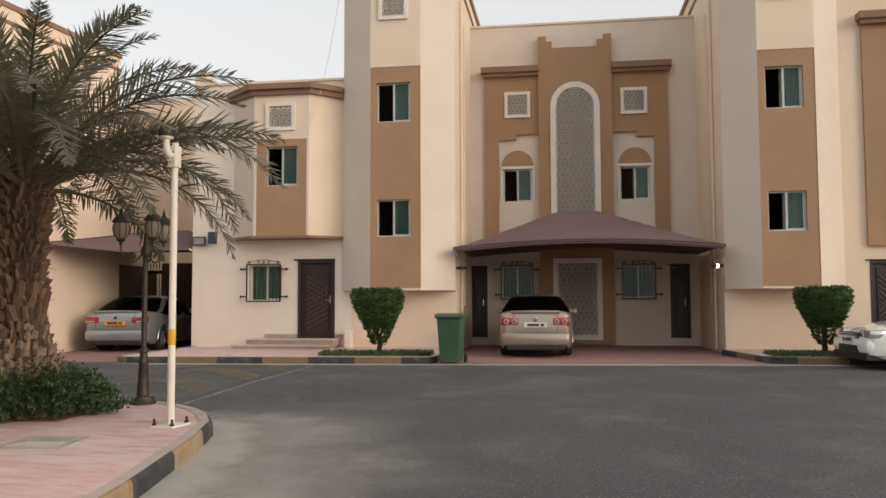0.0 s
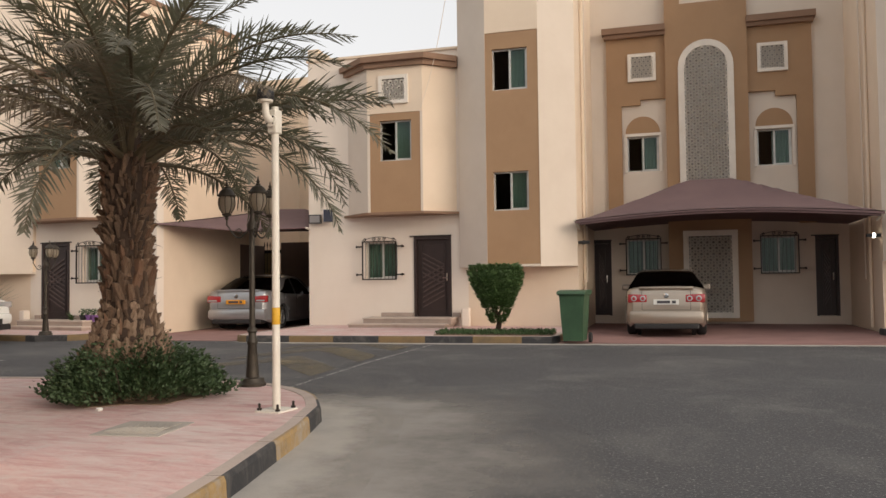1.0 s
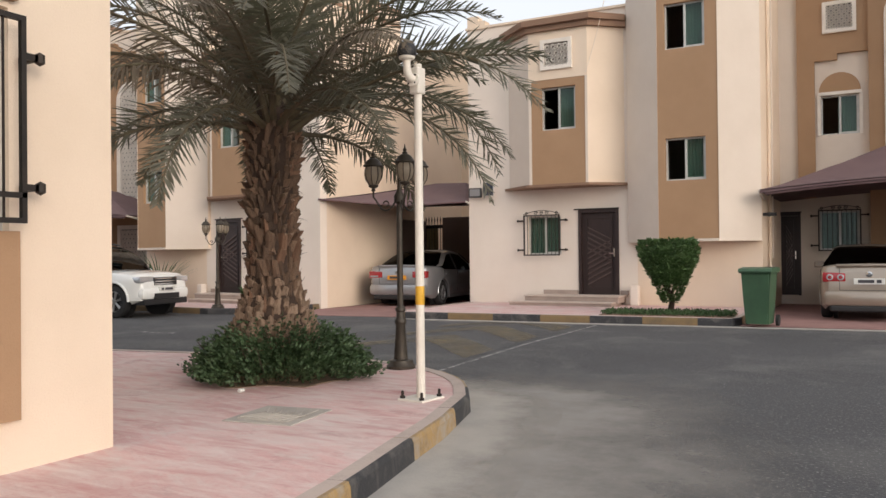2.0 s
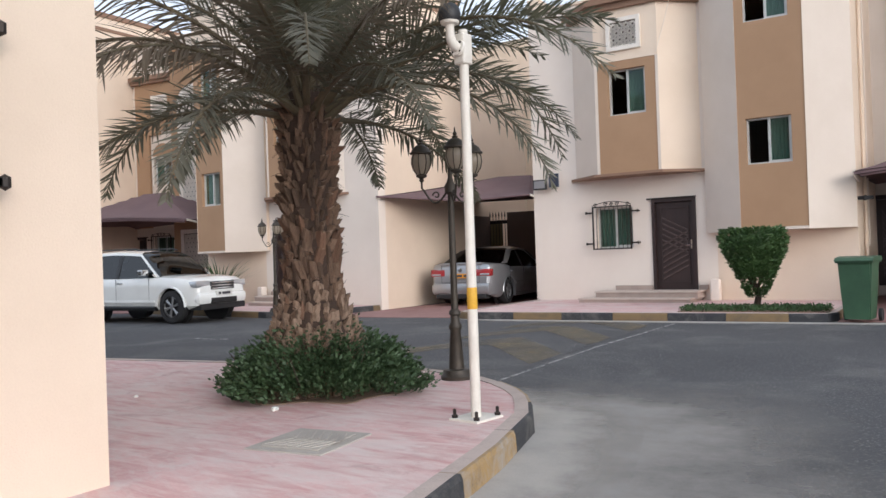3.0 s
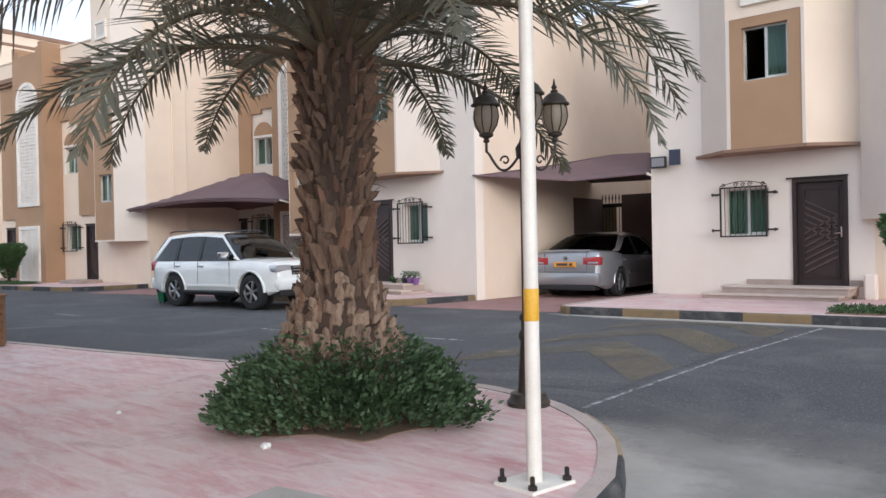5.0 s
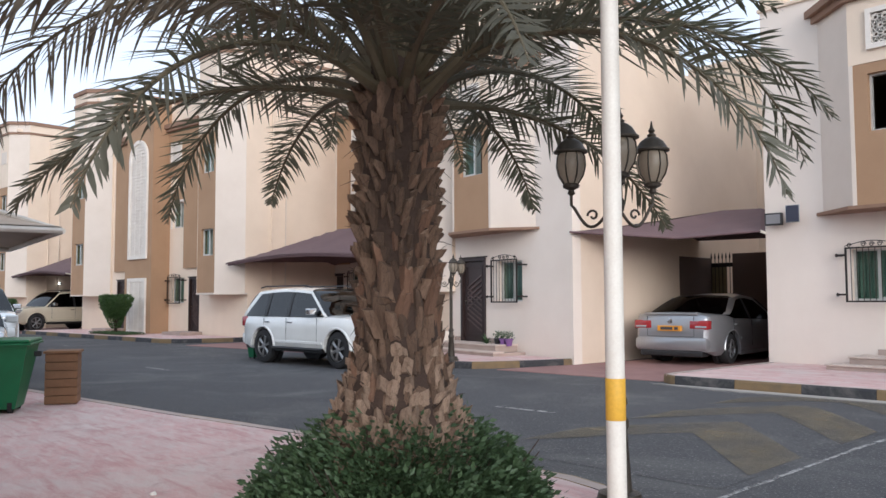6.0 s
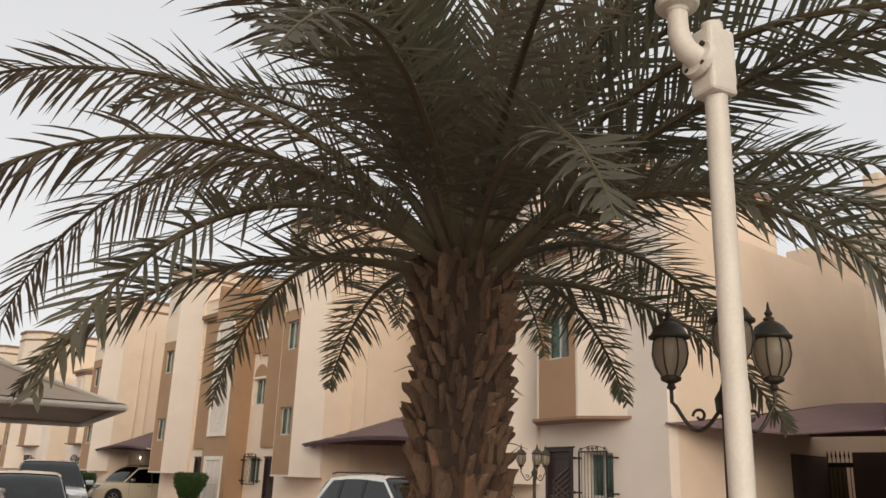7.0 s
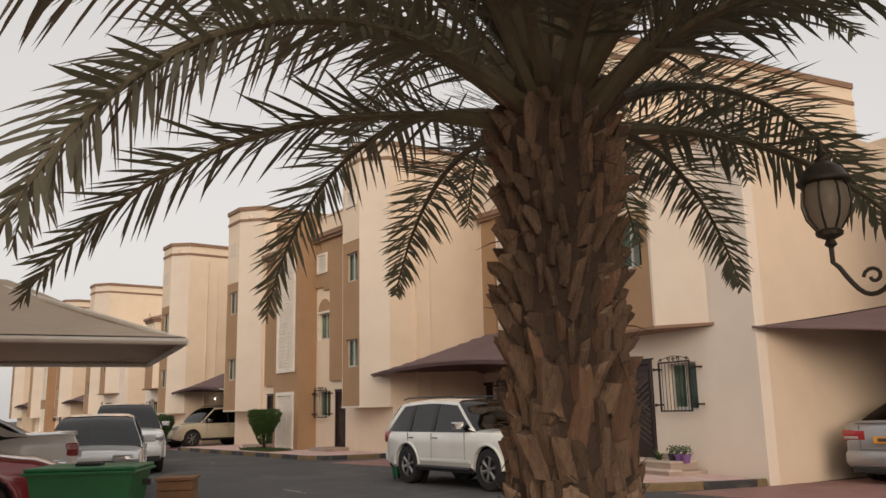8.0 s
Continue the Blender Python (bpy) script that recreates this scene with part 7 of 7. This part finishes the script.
    gr = part("grille", boxes((L / 2 - 0.1, L / 2 + 0.012, -hx * 0.50, hx * 0.50, gz0, gz1), bevel=0.012), BLACK, c)
    for k in range(3):
        z = gz0 + (gz1 - gz0) * (k + 0.5) / 3
        part("grille_bar", boxes((L / 2, L / 2 + 0.022, -hx * 0.48, hx * 0.48, z - 0.012, z + 0.012)), CHROME, gr)
    pz = spec["plate"]
    pl = part("number_plate", boxes((-L / 2 - 0.062, -L / 2 - 0.0, -0.26, 0.26, pz - 0.055, pz + 0.055)), plate_mat, c)
    for y0, y1 in ((-0.20, -0.12), (-0.08, 0.19)):
        part("plate_bar", boxes((-L / 2 - 0.066, -L / 2 - 0.061, y0, y1, pz - 0.03, pz + 0.03)), INK, pl)
    pz = clear + 0.36
    pl = part("number_plate", boxes((L / 2, L / 2 + 0.064, -0.26, 0.26, pz - 0.055, pz + 0.055)), plate_mat, c)
    for y0, y1 in ((-0.20, -0.12), (-0.08, 0.19)):
        part("plate_bar", boxes((L / 2 + 0.063, L / 2 + 0.068, y0, y1, pz - 0.03, pz + 0.03)), INK, pl)
    bm = bmesh.new()
    lathe(bm, [(0.055, 0), (0.055, 0.012), (0.03, 0.016)], 14)
    bmesh.ops.rotate(bm, verts=bm.verts, cent=(0, 0, 0), matrix=Matrix.Rotation(radians(-90), 3, "Y"))
    bmesh.ops.translate(bm, verts=bm.verts, vec=(-L / 2 - 0.004, 0, ramp_at(top, -L / 2 + 0.1) - 0.16))
    part("badge", bm, CHROME, c)
    if spec.get("suv"):
        part("rear_seam", boxes((-L / 2 - 0.004, -L / 2, -hx * 0.9, hx * 0.9, clear + 0.40, clear + 0.41)), BLACK, c)
    else:
        z = ramp_at(top, -L / 2 + 0.15)
        part("boot_lip", boxes((-L / 2 + 0.02, -L / 2 + 0.22, -hx * 0.74, hx * 0.74, z - 0.03, z + 0.018), bevel=0.012), paint, c, smooth=True)
        part("boot_seam", boxes((-L / 2 - 0.003, -L / 2 + 0.01, -hx * 0.66, hx * 0.66, clear + 0.385, clear + 0.393)), BLACK, c)
        for sd in (-1, 1):
            part("boot_seam", boxes((-L / 2 - 0.003, -L / 2 + 0.01, sd * hx * 0.66 - 0.004, sd * hx * 0.66 + 0.004, clear + 0.393, z - 0.06)), BLACK, c)
    return c


SEDAN = dict(wheelbase=2.72, wheel=0.32, front_axle=1.42, top=[(-2.4, 1.0), (-2.2, 1.07), (-1.55, 1.06), (-1.0, 0.98), (0.9, 0.93), (1.2, 0.92), (1.9, 0.82), (2.4, 0.66)],
             glass=(1.15, 0.30, -0.72, -1.62), pillars=((-0.28, 0.10),), rear_pillar=0.34, handles=(-0.15, -1.05), seams=(0.88, -0.28, -1.22), tail=(0.74, 0.93, 0.38), head=(0.60, 0.76, 0.42), grille=(0.56, 0.70), plate=0.76)
SUV = dict(wheelbase=2.80, wheel=0.40, front_axle=1.50, clear=0.33, suv=True, chrome=True, top=[(-2.35, 1.13), (-1.0, 1.13), (0.7, 1.13), (1.0, 1.14), (1.6, 1.12), (2.05, 1.07), (2.25, 1.0), (2.35, 0.90)],
           glass=(1.10, 0.28, -1.72, -2.33), pillars=((-0.35, 0.11), (-1.25, 0.12)), rear_pillar=0.16, handles=(-0.20, -1.10), seams=(0.80, -0.35, -1.25), tail=(0.86, 1.10, 0.12), head=(0.84, 1.00, 0.44), grille=(0.78, 0.98), plate=0.85)
HATCH = dict(wheelbase=2.60, wheel=0.31, front_axle=1.30, top=[(-2.1, 0.95), (-1.2, 0.96), (0.9, 0.93), (1.1, 0.92), (1.7, 0.84), (2.1, 0.70)],
             glass=(1.20, 0.35, -1.35, -2.0), pillars=((-0.25, 0.10),), rear_pillar=0.24, handles=(-0.15, -1.0), seams=(0.85, -0.25, -1.15), tail=(0.72, 0.98, 0.26), head=(0.62, 0.80, 0.40), grille=(0.56, 0.70), plate=0.70)


def car_pose(x, y, heading, z=0.0):
    """Heading: degrees from x, counter-clockwise."""
    return Matrix.Translation((x, y, z)) @ Matrix.Rotation(radians(heading), 4, "Z")


car(car_pose(0.12, 21.95, 91.5, 0.012), "beige metallic saloon car parked nose in under the canopy", GOLD, 4.72, 1.74, 1.45, dict(SEDAN, round_lamps=True))
car(car_pose(-11.05, 22.95, 96, 0.012), "silver saloon car parked nose in under the carport", SILVER, 4.62, 1.82, 1.47, SEDAN, PLATE_ORANGE)
car(car_pose(-16.33, 15.75, 5, 0.0) @ Matrix.Scale(0.93, 4), "white off-road car parked along the kerb", CARWHITE, 4.62, 1.81, 1.77, SUV)
car(car_pose(8.75, 18.0, 184, 0.0), "white saloon car parked by the kerb", CARWHITE, 4.7, 1.80, 1.45, SEDAN)
car(row_matrix(FAR_ROW, 13.9, 0.2) @ Matrix.Rotation(radians(-82), 4, "Z"), "ivory off-road car parked under a far canopy", CARCREAM, 4.9, 1.92, 1.85, SUV)
car(car_pose(-19.8, 9.28, -12, 0.0), "white hatchback parked under the sand-coloured canopy", CARWHITE, 4.2, 1.75, 1.48, HATCH)
car(car_pose(-13.74, 5.76, 84, 0.145), "dark red car parked beside the green container", CARRED, 4.6, 1.80, 1.44, SEDAN)
car(car_pose(-16.65, 6.2, -96, 0.145), "pale grey car parked under the canopy", CARWHITE, 4.6, 1.80, 1.46, SEDAN)
car(car_pose(-27.0, 11.0, -8, 0.0), "white off-road car farther along the street", CARWHITE, 4.9, 1.9, 1.8, SUV)
car(car_pose(-34.0, 12.2, -6, 0.0), "dark grey car far along the street", CARGREY, 4.6, 1.8, 1.5, HATCH)


# ---- road wear and markings ----
def wear_patch(name, outline, z, mat, label):
    bm = bmesh.new()
    lo = [bm.verts.new((x, y, z)) for x, y in outline]
    bm.faces.new(lo)
    return tagged(part(name, bm, mat), label, "road marking", kind="structure")


def wobble(pts, width, seed, z, mat, label):
    """A worn painted line of uneven width along plan points."""
    rnd = random.Random(seed)
    pts = [Vector(p) for p in pts]
    left, right = [], []
    for a, b in zip(pts, pts[1:]):
        n = max(2, int((b - a).length / 0.15))
        d = (b - a).normalized()
        nr = Vector((-d.y, d.x))
        for i in range(n):
            p = a.lerp(b, i / n)
            left.append(tuple(p + nr * width * rnd.uniform(0.25, 0.6)))
            right.append(tuple(p - nr * width * rnd.uniform(0.25, 0.6)))
    return wear_patch("road_marking", left + right[::-1], z, mat, label)


# the speed hump before the carport: a low swelling with worn yellow chevrons
def hump():
    h = thing("speed_hump", Matrix.Identity(4), "low asphalt speed hump with worn yellow chevrons", "speed hump", kind="structure")
    A, B, wd = Vector((-5.50, 11.2)), Vector((-5.80, 17.2)), 2.4
    d = (B - A).normalized()
    nr = Vector((-d.y, d.x))
    n = 12
    bm = bmesh.new()
    rows = []
    for j in range(n + 1):
        p = A.lerp(B, j / n)
        rows.append([bm.verts.new((p.x + nr.x * wd * (k / 8 - 0.5), p.y + nr.y * wd * (k / 8 - 0.5), 0.003 + 0.055 * math.sin(math.pi * k / 8) * min(1.0, j / 3, (n - j) / 3))) for k in range(9)])
    for a, b in zip(rows, rows[1:]):
        for k in range(8):
            bm.faces.new((a[k], a[k + 1], b[k + 1], b[k]))
    part("hump", bm, ASPHALT, h)
    for y0 in (11.75, 13.65, 15.55):
        # a worn band climbs from each edge to the ridge
        for side in (-1, 1):
            bm = bmesh.new()
            vs = []
            for k in range(7):
                t = k / 6
                row = []
                for back in (0.0, 1.0):
                    e = (y0 + 1.25 * t + back - A.y) / (B.y - A.y)
                    p = A.lerp(B, min(1.0, e))
                    off = side * wd * 0.5 * (1 - t) * 0.97
                    row.append(bm.verts.new((p.x - nr.x * off, p.y - nr.y * off, 0.012 + 0.055 * math.sin(math.pi * (0.5 - 0.485 * (1 - t))) * min(1.0, e * 4, max(0.0, 1 - e) * 4))))
                vs.append(row)
            for a, b in zip(vs, vs[1:]):
                bm.faces.new((a[0], b[0], b[1], a[1]))
            part("chevron", bm, MARK_YELLOW, h, "worn yellow paint")


hump()
wobble([(-4.12, 10.55), (-4.22, 12.3), (-4.30, 13.8), (-4.30, 15.2), (-4.32, 17.3)], 0.05, 1, 0.006, MARK_WHITE, "worn white line across the road")
wobble([(-11.5, 12.9), (-10.6, 12.95)], 0.10, 2, 0.004, MARK_WHITE, "worn white dash on the road")
wobble([(-8.65, 13.33), (-7.6, 13.45)], 0.10, 3, 0.004, MARK_WHITE, "worn white dash on the road")
wobble([(-18, 12.4), (-16.8, 12.45)], 0.10, 4, 0.004, MARK_WHITE, "worn white dash on the road")
